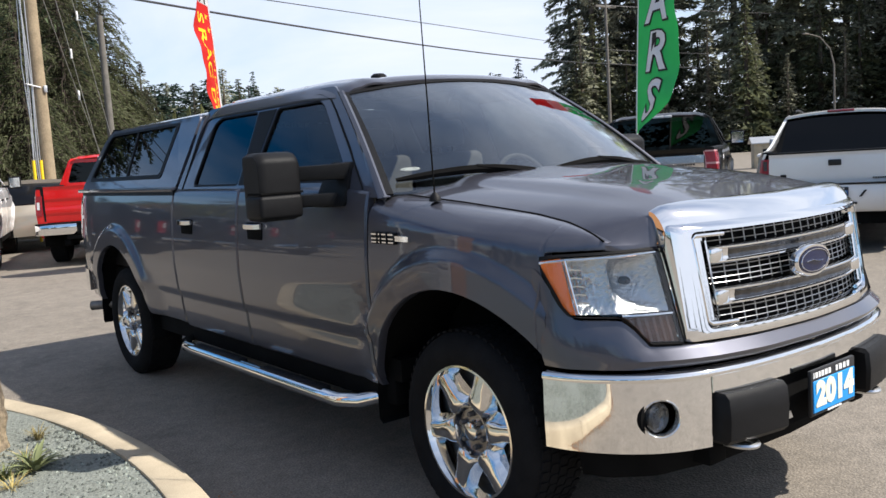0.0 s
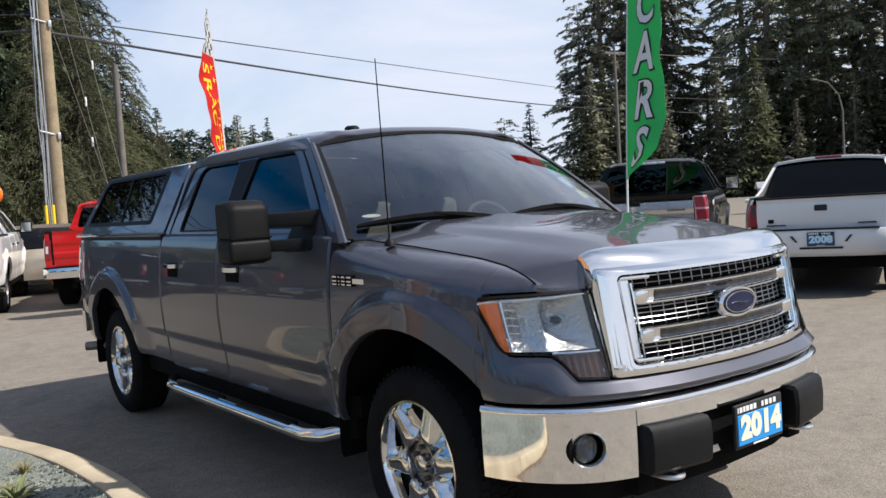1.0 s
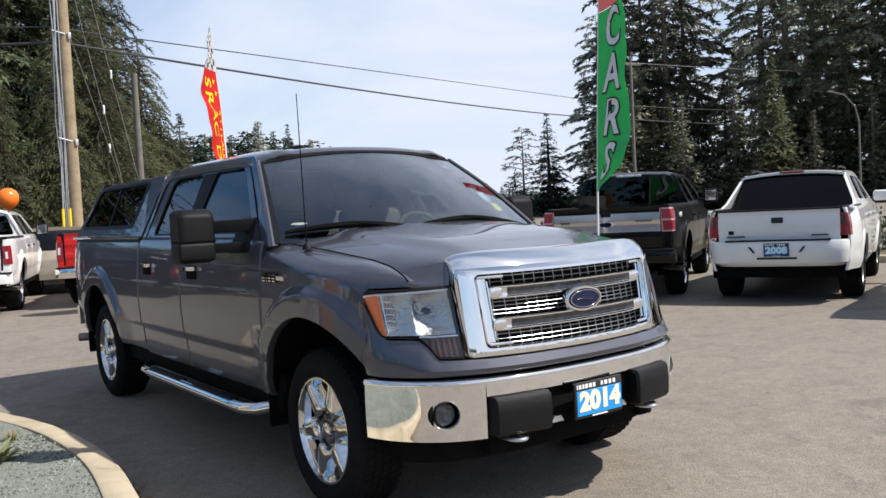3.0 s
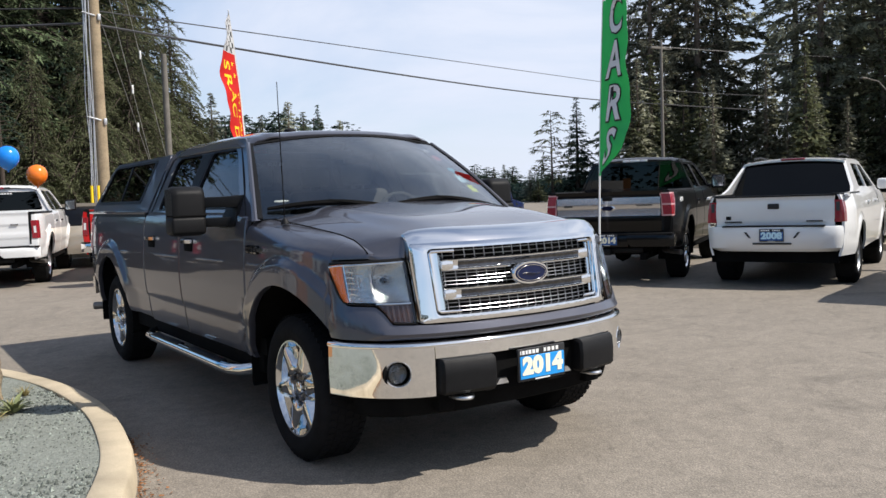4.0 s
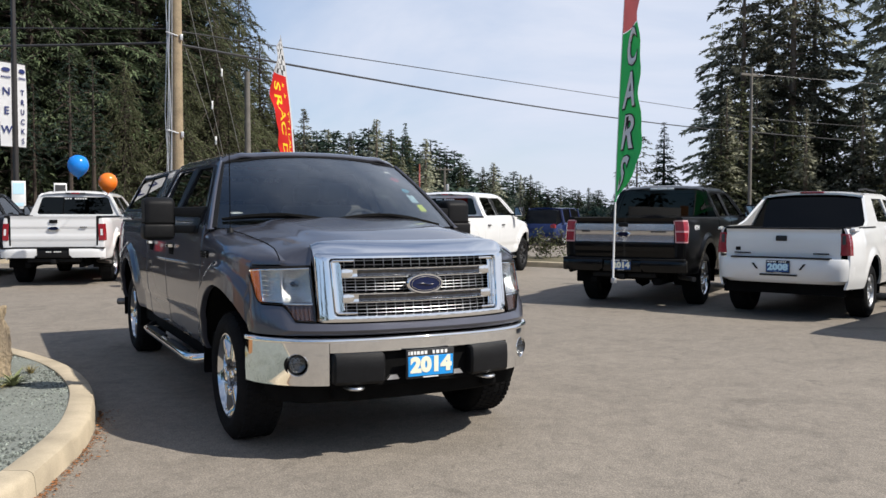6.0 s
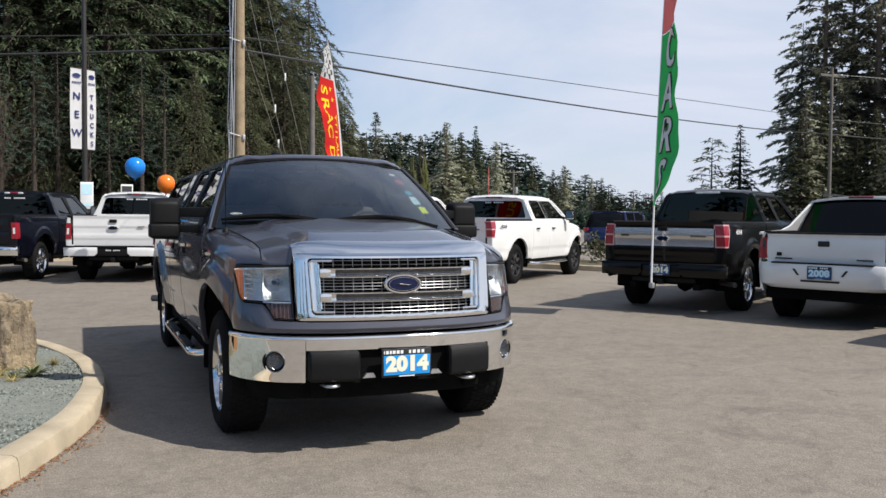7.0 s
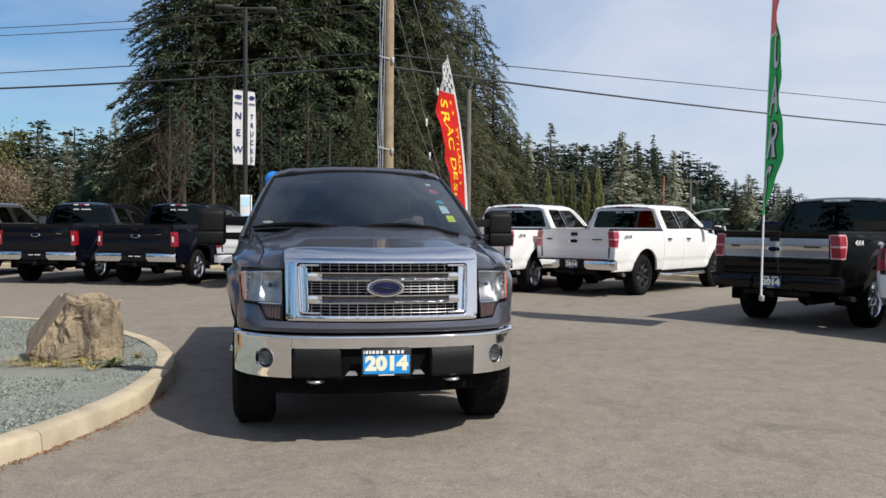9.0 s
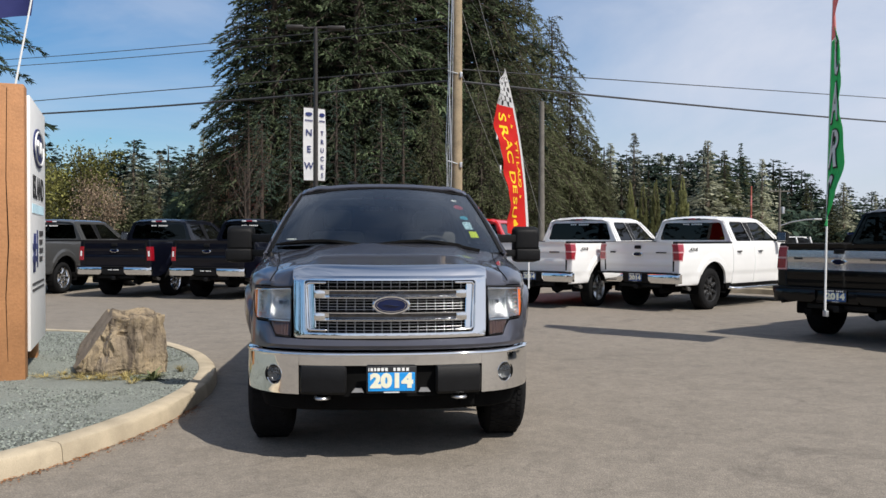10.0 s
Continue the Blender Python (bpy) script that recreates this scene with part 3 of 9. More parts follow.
def wheel(parent, axle, s, rim_mat, spokes=7, x_out=0.965, radius=TYRE_R, rim_r=0.268, face_mat=None):
    """tyre, rim with spokes, centre cap and nuts; the outer face lies at x_out."""
    m = pose(s * (x_out - 0.135), axle, radius) @ Matrix.Diagonal((s, 1, 1, 1))
    bm = bmesh.new()
    R, w = radius, 0.135
    prof = [(rim_r - 0.006, -w + 0.015), (rim_r + 0.012, -w), (rim_r + 0.06, -w - 0.012), (R - 0.035, -w), (R - 0.010, -w + 0.022), (R, -w + 0.05),
            (R, w - 0.05), (R - 0.010, w - 0.022), (R - 0.035, w), (rim_r + 0.075, w + 0.012), (rim_r + 0.06, w + 0.014), (rim_r + 0.014, w + 0.002), (rim_r - 0.006, w - 0.015)]
    lathe(bm, prof, 56, m)
    wheel_ob = part("wheel", fix(bm), M_RUBBER, parent, "black rubber tyre on its rim")
    bm = bmesh.new()
    lathe(bm, [(0.03, -w + 0.030), (rim_r - 0.004, -w + 0.024), (rim_r + 0.010, -w + 0.006), (rim_r + 0.010, -w - 0.004), (0.03, -w + 0.010)], 40, m)
    part("brake_shield", fix(bm), M_DARK, wheel_ob)
    bm = bmesh.new()
    for k in range(60):
        for row in range(5):
            a = 2 * math.pi * (k + 0.5 * (row % 2)) / 60
            x0 = -0.108 + row * 0.045
            pts = []
            for da, dx in ((-0.036, 0), (0.036, 0.006), (0.036, 0.038), (-0.036, 0.032)):
                for r in (R - 0.003, R + 0.005):
                    pts.append(m @ Vector((x0 + dx, r * math.cos(a + da), r * math.sin(a + da))))
            vs = [bm.verts.new(p) for p in pts]
            for f in ((1, 3, 5, 7), (0, 2, 3, 1), (2, 4, 5, 3), (4, 6, 7, 5), (6, 0, 1, 7)):
                bm.faces.new([vs[i] for i in f])
    tagged(part("tread", fix(bm), M_RUBBER, wheel_ob, smooth=False), kind="stuff")
    bm = bmesh.new()
    prof = [(rim_r - 0.035, -0.10), (rim_r - 0.02, -0.125), (rim_r + 0.004, -0.128), (rim_r + 0.004, 0.118), (rim_r + 0.002, 0.128), (rim_r - 0.008, 0.128), (rim_r - 0.016, 0.112), (rim_r - 0.024, 0.09), (rim_r - 0.035, -0.10)]
    lathe(bm, prof, 56, m)
    part("rim", fix(bm), rim_mat, wheel_ob)
    bm = bmesh.new()
    lathe(bm, [(0.0, 0.02), (rim_r - 0.02, 0.02), (rim_r - 0.02, 0.01), (0.0, 0.01)], 32, m)
    lathe(bm, [(0.165, 0.022), (0.165, 0.035), (0.06, 0.035)], 32, m)
    part("brake_disc", fix(bm), M_STEEL, wheel_ob)
    for k in range(spokes):
        bm = bmesh.new()
        rot = m @ Matrix.Rotation(2 * math.pi * k / spokes + 0.35, 4, "X")
        rings = []
        k6 = 6.0 / spokes
        for r, half_w, x_face, depth in ((0.092, 0.050, 0.100, 0.05), (0.104, 0.056, 0.112, 0.06), (0.130, 0.060, 0.114, 0.06), (0.160, 0.048, 0.114, 0.06), (0.200, 0.040, 0.114, 0.055), (rim_r - 0.020, 0.042, 0.114, 0.05), (rim_r - 0.008, 0.046, 0.112, 0.05)):
            half_w *= 0.72 * k6
            rings.append([rot @ Vector((x, y, r)) for x, y in ((x_face - depth, -half_w - 0.030), (x_face - 0.016, -half_w - 0.008), (x_face - 0.004, -half_w), (x_face, -half_w + 0.008), (x_face, half_w - 0.008), (x_face - 0.004, half_w), (x_face - 0.016, half_w + 0.008), (x_face - depth, half_w + 0.030))])
        loft(bm, rings)
        part("spoke", fix(bm), face_mat or rim_mat, wheel_ob, sharp=50)
    bm = bmesh.new()
    lathe(bm, [(0.0, 0.112), (0.024, 0.111), (0.036, 0.106), (0.040, 0.094), (0.042, 0.07)], 24, m)
    part("centre_cap", fix(bm), rim_mat, wheel_ob)
    bm = bmesh.new()
    lathe(bm, [(0.108, 0.05), (0.106, 0.106), (0.098, 0.106), (0.090, 0.080), (0.0, 0.078)], 28, m)
    part("hub_face", fix(bm), M_HUB if rim_mat is M_WHEEL else face_mat or rim_mat, wheel_ob)
    for k in range(6):
        a = 2 * math.pi * k / 6 + 0.35
        nut = m @ Matrix.Translation((0, 0.066 * math.cos(a), 0.066 * math.sin(a)))
        bm = bmesh.new()
        lathe(bm, [(0.0, 0.102), (0.009, 0.101), (0.012, 0.094), (0.012, 0.07)], 8, nut)
        part("wheel_nut", fix(bm), M_STEEL, wheel_ob)
    return wheel_ob


def green_x(z):
    """Half width of the cab's upper sides, which lean inwards."""
    return 0.952 - 0.43 * (z - 1.38) - 0.12 * (z - 1.38) ** 2


def screen_at(u, v, out=0.0):
    """A place on the windscreen, u across and v up, lifted off the glass by out."""
    low = Vector((u * 0.952, 1.225 + 0.235 * abs(u) ** 2.2, 1.330 + 0.015 * abs(u)))
    high = Vector((u * 0.733, 2.025 + 0.055 * abs(u) ** 2.2, 1.898 - 0.068 * abs(u) ** 2))
    p = low.lerp(high, v)
    p.y -= 0.03 * math.sin(math.pi * v) * (1 - u * u)
    p.z += 0.022 * math.sin(math.pi * v)
    return p + Vector((0.45 * u, -0.55, 0.80)).normalized() * out


def cab_upper(parent, mat, rear, tint, front_glass, spec):
    """Pillars, roof, side and front glass of the cab. rear: y of the cab's back."""
    frame = rounded([(1.42, 1.335), (1.485, 1.356), (1.742, 1.566), (2.00, 1.766), (2.085, 1.822), (2.19, 1.880), (rear - 0.08, 1.885), (rear - 0.02, 1.845), (rear, 1.40), (rear, 1.36)], 0.03)
    front_win = rounded([(1.745, 1.405), (2.20, 1.775), (2.275, 1.815), (2.745, 1.815), (2.775, 1.405)], 0.03)
    rear_win = rounded([(2.915, 1.400), (2.975, 1.815), (rear - 0.30, 1.815), (rear - 0.235, 1.78), (rear - 0.235, 1.400)], 0.04)
    for s in (-1, 1):
        bm = bmesh.new()
        plate(bm, frame, [front_win, rear_win], lambda y, z: Vector((s * green_x(z), y, z)), (-s * 0.035, 0, 0))
        part("cab_side_frame", bm, mat, parent, sharp=30)
        for win, nm in ((front_win, "front_door_glass"), (rear_win, "rear_door_glass")):
            bm = bmesh.new()
            cy = sum(p[0] for p in win) / len(win)
            cz = sum(p[1] for p in win) / len(win)
            grown = [(cy + (p[0] - cy) * 1.02, cz + (p[1] - cz) * 1.03) for p in win]
            plate(bm, grown, [], lambda y, z: Vector((s * (green_x(z) - 0.016), y, z)), (-s * 0.005, 0, 0))
            g = part(nm, bm, front_glass if "front" in nm else tint, parent)
            g.visible_shadow = False
            # rubber seal round the pane
            bm = bmesh.new()
            inner = [(cy + (p[0] - cy) * 0.975, cz + (p[1] - cz) * 0.955) for p in win]
            plate(bm, win, [inner], lambda y, z: Vector((s * (green_x(z) - 0.004), y, z)), (-s * 0.010, 0, 0))
            part("window_seal", bm, M_PLASTIC, parent)
        bm = bmesh.new()
        seam = [(1.615, 1.372), (1.83, 1.556), (2.08, 1.748), (2.18, 1.815), (2.30, 1.846), (2.80, 1.850), (rear - 0.22, 1.846), (rear - 0.10, 1.80), (rear - 0.085, 1.60), (rear - 0.085, 1.37)]
        tube(bm, [Vector((s * (green_x(z) + 0.001), y, z)) for y, z in seam], 0.0055, 5)
        part("door_shut_seal", fix(bm), M_PLASTIC, parent)
        # dark pillar cover between the doors
        bm = bmesh.new()
        plate(bm, [(2.755, 1.81), (2.965, 1.81), (2.905, 1.405), (2.785, 1.405)], [], lambda y, z: Vector((s * (green_x(z) + 0.004), y, z)), (-s * 0.01, 0, 0))
        part("pillar_cover", bm, M_PLASTIC, parent)
    # roof
    bm = bmesh.new()

    def roof(u, v):
        x = u * 0.745
        y_front = 2.01 + 0.07 * abs(u) ** 2
        y = y_front + (rear - 0.02 - y_front) * v
        z = 1.948 - 0.058 * abs(u) ** 2.6 - 0.025 * max(0.0, 1 - v / 0.25) ** 2 - 0.022 * max(0.0, 1 - v / 0.05) ** 2 - 0.05 * max(0.0, (v - 0.86) / 0.14) ** 2
        if abs(u) > 0.93:
            z -= 0.055 * (abs(u) - 0.93) / 0.07
        z += 0.010 * smooth01(0.68, 0.72, abs(u)) * smooth01(0.86, 0.80, abs(u))
        return Vector((x, y, z))

    sheet(bm, roof, np.linspace(-1, 1, 41), [0, 0.006, 0.014, 0.025, 0.038, 0.055] + list(np.linspace(0.08, 1, 23)), thick=(0, 0.004, -0.010))
    part("roof", fix(bm), mat, parent)
    # windscreen
    bm = bmesh.new()

    screen = screen_at
    sheet(bm, screen, np.linspace(-1, 1, 33), np.linspace(0, 1, 17), thick=(0, 0.003, -0.004))
    g = part("windscreen", fix(bm), M_GLASS, parent)
    g.visible_shadow = False
    bm = bmesh.new()
    for s in (-1, 1):
        rings = []
        for v in np.linspace(0, 1, 12):
            a, b = screen(s * 0.962, v), screen(s * 1.0, v)
            n = Vector((s * 0.25, -0.55, 0.6)).normalized() * 0.006
            rings.append([a + n, b + n * 1.2, b - n * 2, a - n * 2])
        loft(bm, rings)
    rings = []
    for u in np.linspace(-1, 1, 25):
        a, b = screen(u, 0.972), screen(u, 1.0)
        n = Vector((0, -0.5, 0.8)).normalized() * 0.004
        rings.append([a + n, b + n, b - n, a - n])
    loft(bm, rings)
    part("windscreen_seal", fix(bm), M_PLASTIC, parent)
    # pillars beside the windscreen
    for s in (-1, 1):
        bm = bmesh.new()
        rings = []
        for v in np.linspace(-0.03, 1.02, 12):
            b = screen(s * 1.0, v)
            zz = b.z
            out = Vector((s * (green_x(min(zz, 1.885)) + 0.004), b.y + 0.034, zz + 0.004))
            rings.append([b + Vector((-s * 0.010, -0.004, 0.008)), b + Vector((s * 0.006, -0.008, 0.008)), b.lerp(out, 0.55) + Vector((s * 0.009, -0.004, 0.004)), out, out + Vector((-s * 0.04, 0.01, -0.01)), b + Vector((-s * 0.01, 0.03, -0.03))])
        loft(bm, rings)
        part("windscreen_pillar", fix(bm), mat, parent)
    # back wall with its pane
    bm = bmesh.new()
    back = rounded([(-0.94, 1.30), (-0.94, 1.40), (-0.745, 1.86), (0.745, 1.86), (0.94, 1.40), (0.94, 1.30)], 0.05)
    pane = rounded([(-0.80, 1.42), (-0.68, 1.80), (0.68, 1.80), (0.80, 1.42)], 0.06)
    plate(bm, back, [pane], lambda x, z: Vector((x, rear - 0.02 - 0.05 * (z - 1.38), z)), (0, -0.04, 0))
    part("cab_back", bm, mat, parent)
    bm = bmesh.new()
    plate(bm, [(p[0] * 1.02, 1.61 + (p[1] - 1.61) * 1.04) for p in pane], [], lambda x, z: Vector((x, rear - 0.032 - 0.05 * (z - 1.38), z)), (0, -0.005, 0))
    pane_ob = part("rear_window", bm, tint, parent)
    pane_ob.visible_shadow = False
    # stop lamp over the rear pane
    bm = bmesh.new()
    box(bm, (-0.085, rear - 0.06, 1.862), (0.085, rear - 0.008, 1.90), 0.01)
    stop = part("high_stop_lamp", bm, M_REDLENS if spec.get("style") == "new" else M_REDPANE if mat is not M_BLACK_PAINT else M_WHITELENS, parent)
    for s in (-1, 1):
        bm = bmesh.new()
        box(bm, (min(s * 0.09, s * 0.21), rear - 0.06, 1.862), (max(s * 0.09, s * 0.21), rear - 0.010, 1.898), 0.01)
        part("cargo_lamp", bm, M_WHITELENS if mat is not M_WHITE_PAINT else M_PLASTIC_GREY, stop)
    # print along the top of the rear pane, as plain bars
    for k in range(9):
        if k != 5 and not spec.get("applique"):
            bm = bmesh.new()
            box(bm, (-0.23 + 0.052 * k, rear - 0.058, 1.752), (-0.23 + 0.052 * k + 0.038, rear - 0.044, 1.782))
            part("print_bar", bm, M_WHITE, pane_ob)


def interior(parent, rear, seat_mat):
    """Dashboard, wheel and seats behind the glass."""
    bm = bmesh.new()
    rings = []
    for x in np.linspace(-0.86, 0.86, 9):
        c = 0.03 * (1 - (x / 0.86) ** 2)
        rings.append([Vector((x, 1.30 - c, 1.315)), Vector((x, 1.60, 1.335)), Vector((x, 1.82, 1.32)), Vector((x, 1.88, 1.24)), Vector((x, 1.80, 0.95)), Vector((x, 1.40, 0.95))])
    loft(bm, rings)
    part("dashboard", fix(bm), M_DASH, parent)
    bm = bmesh.new()
    ring = []
    for k in range(28):
        a = 2 * math.pi * k / 28
        ring.append(pose(0.42, 2.02, 1.30, -25, 0, 0) @ Vector((0.19 * math.cos(a), 0, 0.19 * math.sin(a))))
    tube(bm, ring + ring[:1], 0.014, 8, cap=False)
    for a in (0.2, math.pi - 0.2, -math.pi / 2):
        tube(bm, [pose(0.42, 2.02, 1.30, -25, 0, 0) @ Vector((0.18 * math.cos(a), 0, 0.18 * math.sin(a))), pose(0.42, 1.99, 1.30, -25, 0, 0) @ Vector((0.03 * math.cos(a), 0, 0.03 * math.sin(a)))], 0.018, 8)
    part("steering_wheel", fix(bm), M_DASH, parent)
    for y0, xs in ((2.30, (-0.43, 0.43)), (3.12, (-0.45, 0.45))):
        for x in xs:
            bm = bmesh.new()
            box(bm, (x - 0.26, y0 - 0.10, 0.85), (x + 0.26, y0 + 0.42, 1.02), 0.05, 3)
            vs = box(bm, (x - 0.25, y0 + 0.36, 0.95), (x + 0.25, y0 + 0.50, 1.52), 0.05, 3)
            part("seat", fix(bm), seat_mat, parent)
            bm = bmesh.new()
            box(bm, (x - 0.13, y0 + 0.40, 1.55), (x + 0.13, y0 + 0.50, 1.72), 0.04, 3)
            tube(bm, [(x - 0.05, y0 + 0.45, 1.48), (x - 0.05, y0 + 0.45, 1.58)], 0.008, 6)
            tube(bm, [(x + 0.05, y0 + 0.45, 1.48), (x + 0.05, y0 + 0.45, 1.58)], 0.008, 6)
            part("headrest", fix(bm), seat_mat, parent)
    bm = bmesh.new()
    box(bm, (-0.09, 2.17, 1.73), (0.09, 2.20, 1.80), 0.012)
    tube(bm, [(0, 2.19, 1.77), (0, 2.12, 1.84)], 0.010, 6)
    part("rear_view_mirror", bm, M_PLASTIC, parent)
    # dark tub that closes the cab below the windows
    bm = bmesh.new()
    box(bm, (-0.93, 1.45, 0.52), (0.93, rear - 0.06, 0.62))
    part("cab_floor", bm, M_DARK, parent)


# plan lines of the nose: half widths and how far back they lie
@functools.lru_cache(maxsize=None)
def smooth_line(table):
    """Slopes of a smooth curve through the points, level at the middle of the truck."""
    xs, ys = np.array(table).T
    sec = np.diff(ys) / np.diff(xs)
    mid = [2 * a * b / (a + b) if a * b > 0 else 0.0 for a, b in zip(sec, sec[1:])]
    return xs, ys, np.array([0.0, *mid, sec[-1]])


def nose_y(x, table):
    xs, ys, ms = smooth_line(tuple(table))
    x = min(abs(x), xs[-1])
    i = min(len(xs) - 2, int(np.searchsorted(xs, x, side="right")) - 1)
    h = xs[i + 1] - xs[i]
    t = (x - xs[i]) / h
    return float((1 + 2 * t) * (1 - t) ** 2 * ys[i] + t * (1 - t) ** 2 * h * ms[i] + t * t * (3 - 2 * t) * ys[i + 1] + t * t * (t - 1) * h * ms[i + 1])


GRILLE_LINE = [(0, 0.050), (0.3, 0.072), (0.55, 0.138), (0.64, 0.172)]
NOSE_LAMP = [(0.0, 0.085), (0.3, 0.100), (0.55, 0.152), (0.62, 0.180), (0.66, 0.198), (0.72, 0.232), (0.80, 0.292), (0.87, 0.378), (0.905, 0.435), (0.925, 0.475), (0.95, 0.60), (0.975, 0.78)]
NOSE_BUMPER = [(0.0, 0.035), (0.25, 0.045), (0.45, 0.070), (0.60, 0.108), (0.70, 0.150), (0.78, 0.205), (0.86, 0.290), (0.92, 0.390), (0.945, 0.455), (0.958, 0.50), (0.964, 0.535)]
LAMP_LEAN = 0.30


def plan_points(table, n=49):
    xs = np.array([p[0] for p in table])
    ys = np.array([p[1] for p in table])
    s = np.concatenate([[0], np.cumsum(np.hypot(np.diff(xs), np.diff(ys)))])
    t = np.linspace(0, s[-1], n)
    x, y = np.interp(t, s, xs), np.interp(t, s, ys)
    for _ in range(3):
        x[1:-1] = (x[:-2] + 2 * x[1:-1] + x[2:]) / 4
        y[1:-1] = (y[:-2] + 2 * y[1:-1] + y[2:]) / 4
    half_line = list(zip(x, y))
    return [(-a, b) for a, b in half_line[::-1]][:-1] + half_line


def swept(bm, plan, section, cap=True):
    """Sweeps a section of (outward, z) along a plan line of (x, y); the outward side is the nose's."""
    rings = []
    for i, (x, y) in enumerate(plan):
        a, b = plan[max(i - 1, 0)], plan[min(i + 1, len(plan) - 1)]
        d = Vector((b[0] - a[0], b[1] - a[1], 0)).normalized()
        out = Vector((d.y, -d.x, 0))
        rings.append([Vector((x, y, 0)) + out * o + Vector((0, 0, z)) for o, z in section])
    loft(bm, rings, True, cap)
    return fix(bm)


def fender_top(y):
    return lerp_table(y, [0.33, 0.36, 0.42, 0.48, 0.56, 0.70, 1.1, 1.52], [1.150, 1.165, 1.192, 1.212, 1.232, 1.258, 1.304, 1.348])


def hood_edge(y):
    """Half width of the bonnet: its shut line against the wings."""
    return lerp_table(y, [0.345, 0.45, 0.56, 0.80, 1.10, 1.45], [0.800, 0.786, 0.772, 0.782, 0.805, 0.850])


def wing_roll(y):
    return max(0.012, side_x(y, fender_top(y), 4.97) - hood_edge(y) - 0.012)


def hood_top(x, y):
    """Height of the bonnet."""
    t = max(0.0, min(1.0, (y - 0.2) / 1.25))
    c = 1.268 + 0.146 * t ** 0.8
    edge = fender_top(y) + 0.002
    u = min(1.0, abs(x) / hood_edge(y))
    z = c + (edge - c) * u ** (2.6 + 3 * (1 - t))
    dome = smooth01(0.66, 0.54, abs(x) + 0.10 * (1 - t)) * smooth01(0.02, 0.35, t) * 0.018
    return z + dome


def front_end(parent, mat, lamps=True):
    """Bonnet, grille, lamps, bumper and plate of the nose."""
    # bonnet
    bm = bmesh.new()

    def hood(u, v):
        x0 = abs(u) * 0.80
        side = smooth01(0.628, 0.648, x0)
        y0 = (0.222 + 0.07 * (min(x0, 0.63) / 0.63) ** 2) * (1 - side) + (nose_y(x0, NOSE_LAMP) + 0.078) * side
        y1 = 1.28 + 0.20 * abs(u) ** 2
        y = y0 + (y1 - y0) * v
        x = u * hood_edge(y)
        z = hood_top(x, y)
        drop = max(0.0, 1 - v / (0.030 + 0.085 * max(0.0, min(1.0, (x0 - 0.64) / 0.16))))
        low = 1.146 + 0.012 * smooth01(0.70, 0.80, x0)
        z += side * drop ** 2 * (low - z)
        return Vector((x, y, z))

    vs = [0, 0.004, 0.008, 0.014, 0.02, 0.028, 0.036, 0.055, 0.08, 0.11] + list(np.linspace(0.15, 1, 26))
    us = sorted(set(list(np.linspace(-1, 1, 41)) + [s * k / 0.80 for s in (-1, 1) for k in (0.628, 0.634, 0.641, 0.648, 0.66)]))
    sheet(bm, hood, us, vs, thick=(0, 0, -0.018))
    part("bonnet", fix(bm), mat, parent, sharp=50)
    # shut lines between bonnet and wings
    for s in (-1, 1):
        bm = bmesh.new()
        tube(bm, [Vector((s * (hood_edge(y) + 0.004), y, fender_top(y) + 0.001)) for y in np.linspace(0.372, 1.44, 24)], 0.0036, 5)
        part("bonnet_gap", fix(bm), M_DARK, parent)
    # cowl under the windscreen and wipers
    bm = bmesh.new()
    sheet(bm, lambda u, v: Vector((u * 0.925, 1.215 + 0.25 * u * u + 0.10 * v, 1.346 + 0.004 * math.sin(40 * u))), np.linspace(-1, 1, 33), np.linspace(0, 1, 4), thick=(0, 0, -0.06))
    part("cowl", fix(bm), M_PLASTIC, parent)
    for tip_u, heel_u, pivot_u in ((-0.93, -0.18, -0.02), (-0.14, 0.62, 0.76)):
        wiper = new("wiper")
        wiper.parent = parent
        bm = bmesh.new()
        blade = []
        for k in range(9):
            f = k / 8
            blade.append(screen_at(tip_u + (heel_u - tip_u) * f, 0.085 + 0.025 * math.sin(math.pi * f), 0.016 + 0.014 * math.sin(math.pi * f)))
        tube(bm, blade, [0.010, 0.016, 0.019, 0.021, 0.022, 0.021, 0.019, 0.016, 0.010], 6)
        part("blade", fix(bm), M_DARK, wiper)
        bm = bmesh.new()
        mid = blade[4] + Vector((0, -0.006, 0.012))
        pivot = screen_at(pivot_u, 0.0, 0.012) + Vector((0, -0.035, 0.0))
        tube(bm, [pivot, pivot.lerp(mid, 0.3) + Vector((0, 0, 0.012)), pivot.lerp(mid, 0.75) + Vector((0, 0, 0.010)), mid], [0.024, 0.018, 0.014, 0.012], 6)
        part("wiper_arm", fix(bm), M_DARK, wiper)
    # chrome surround of the grille, with a broad top that rolls back on to the bonnet
    outer = rounded([(-0.632, 0.812), (-0.638, 1.214), (0.638, 1.214), (0.632, 0.812)], 0.022)
    inner = rounded([(-0.540, 0.852), (-0.556, 1.180), (0.556, 1.180), (0.540, 0.852)], 0.03)

    def grille_y(x, z):
        return nose_y(x, GRILLE_LINE) + 0.055 * (z - 0.82) / 0.36

    def denser(loop, k=14):
        return [(a[0] + (b[0] - a[0]) * i / k, a[1] + (b[1] - a[1]) * i / k) for a, b in zip(loop, loop[1:] + loop[:1]) for i in range(k)]

    inner, outer = denser(inner), denser(outer)
    bm = bmesh.new()
    rings = []
    # concave frame: from the inner lip out to the outer edge
    out_pts = outer
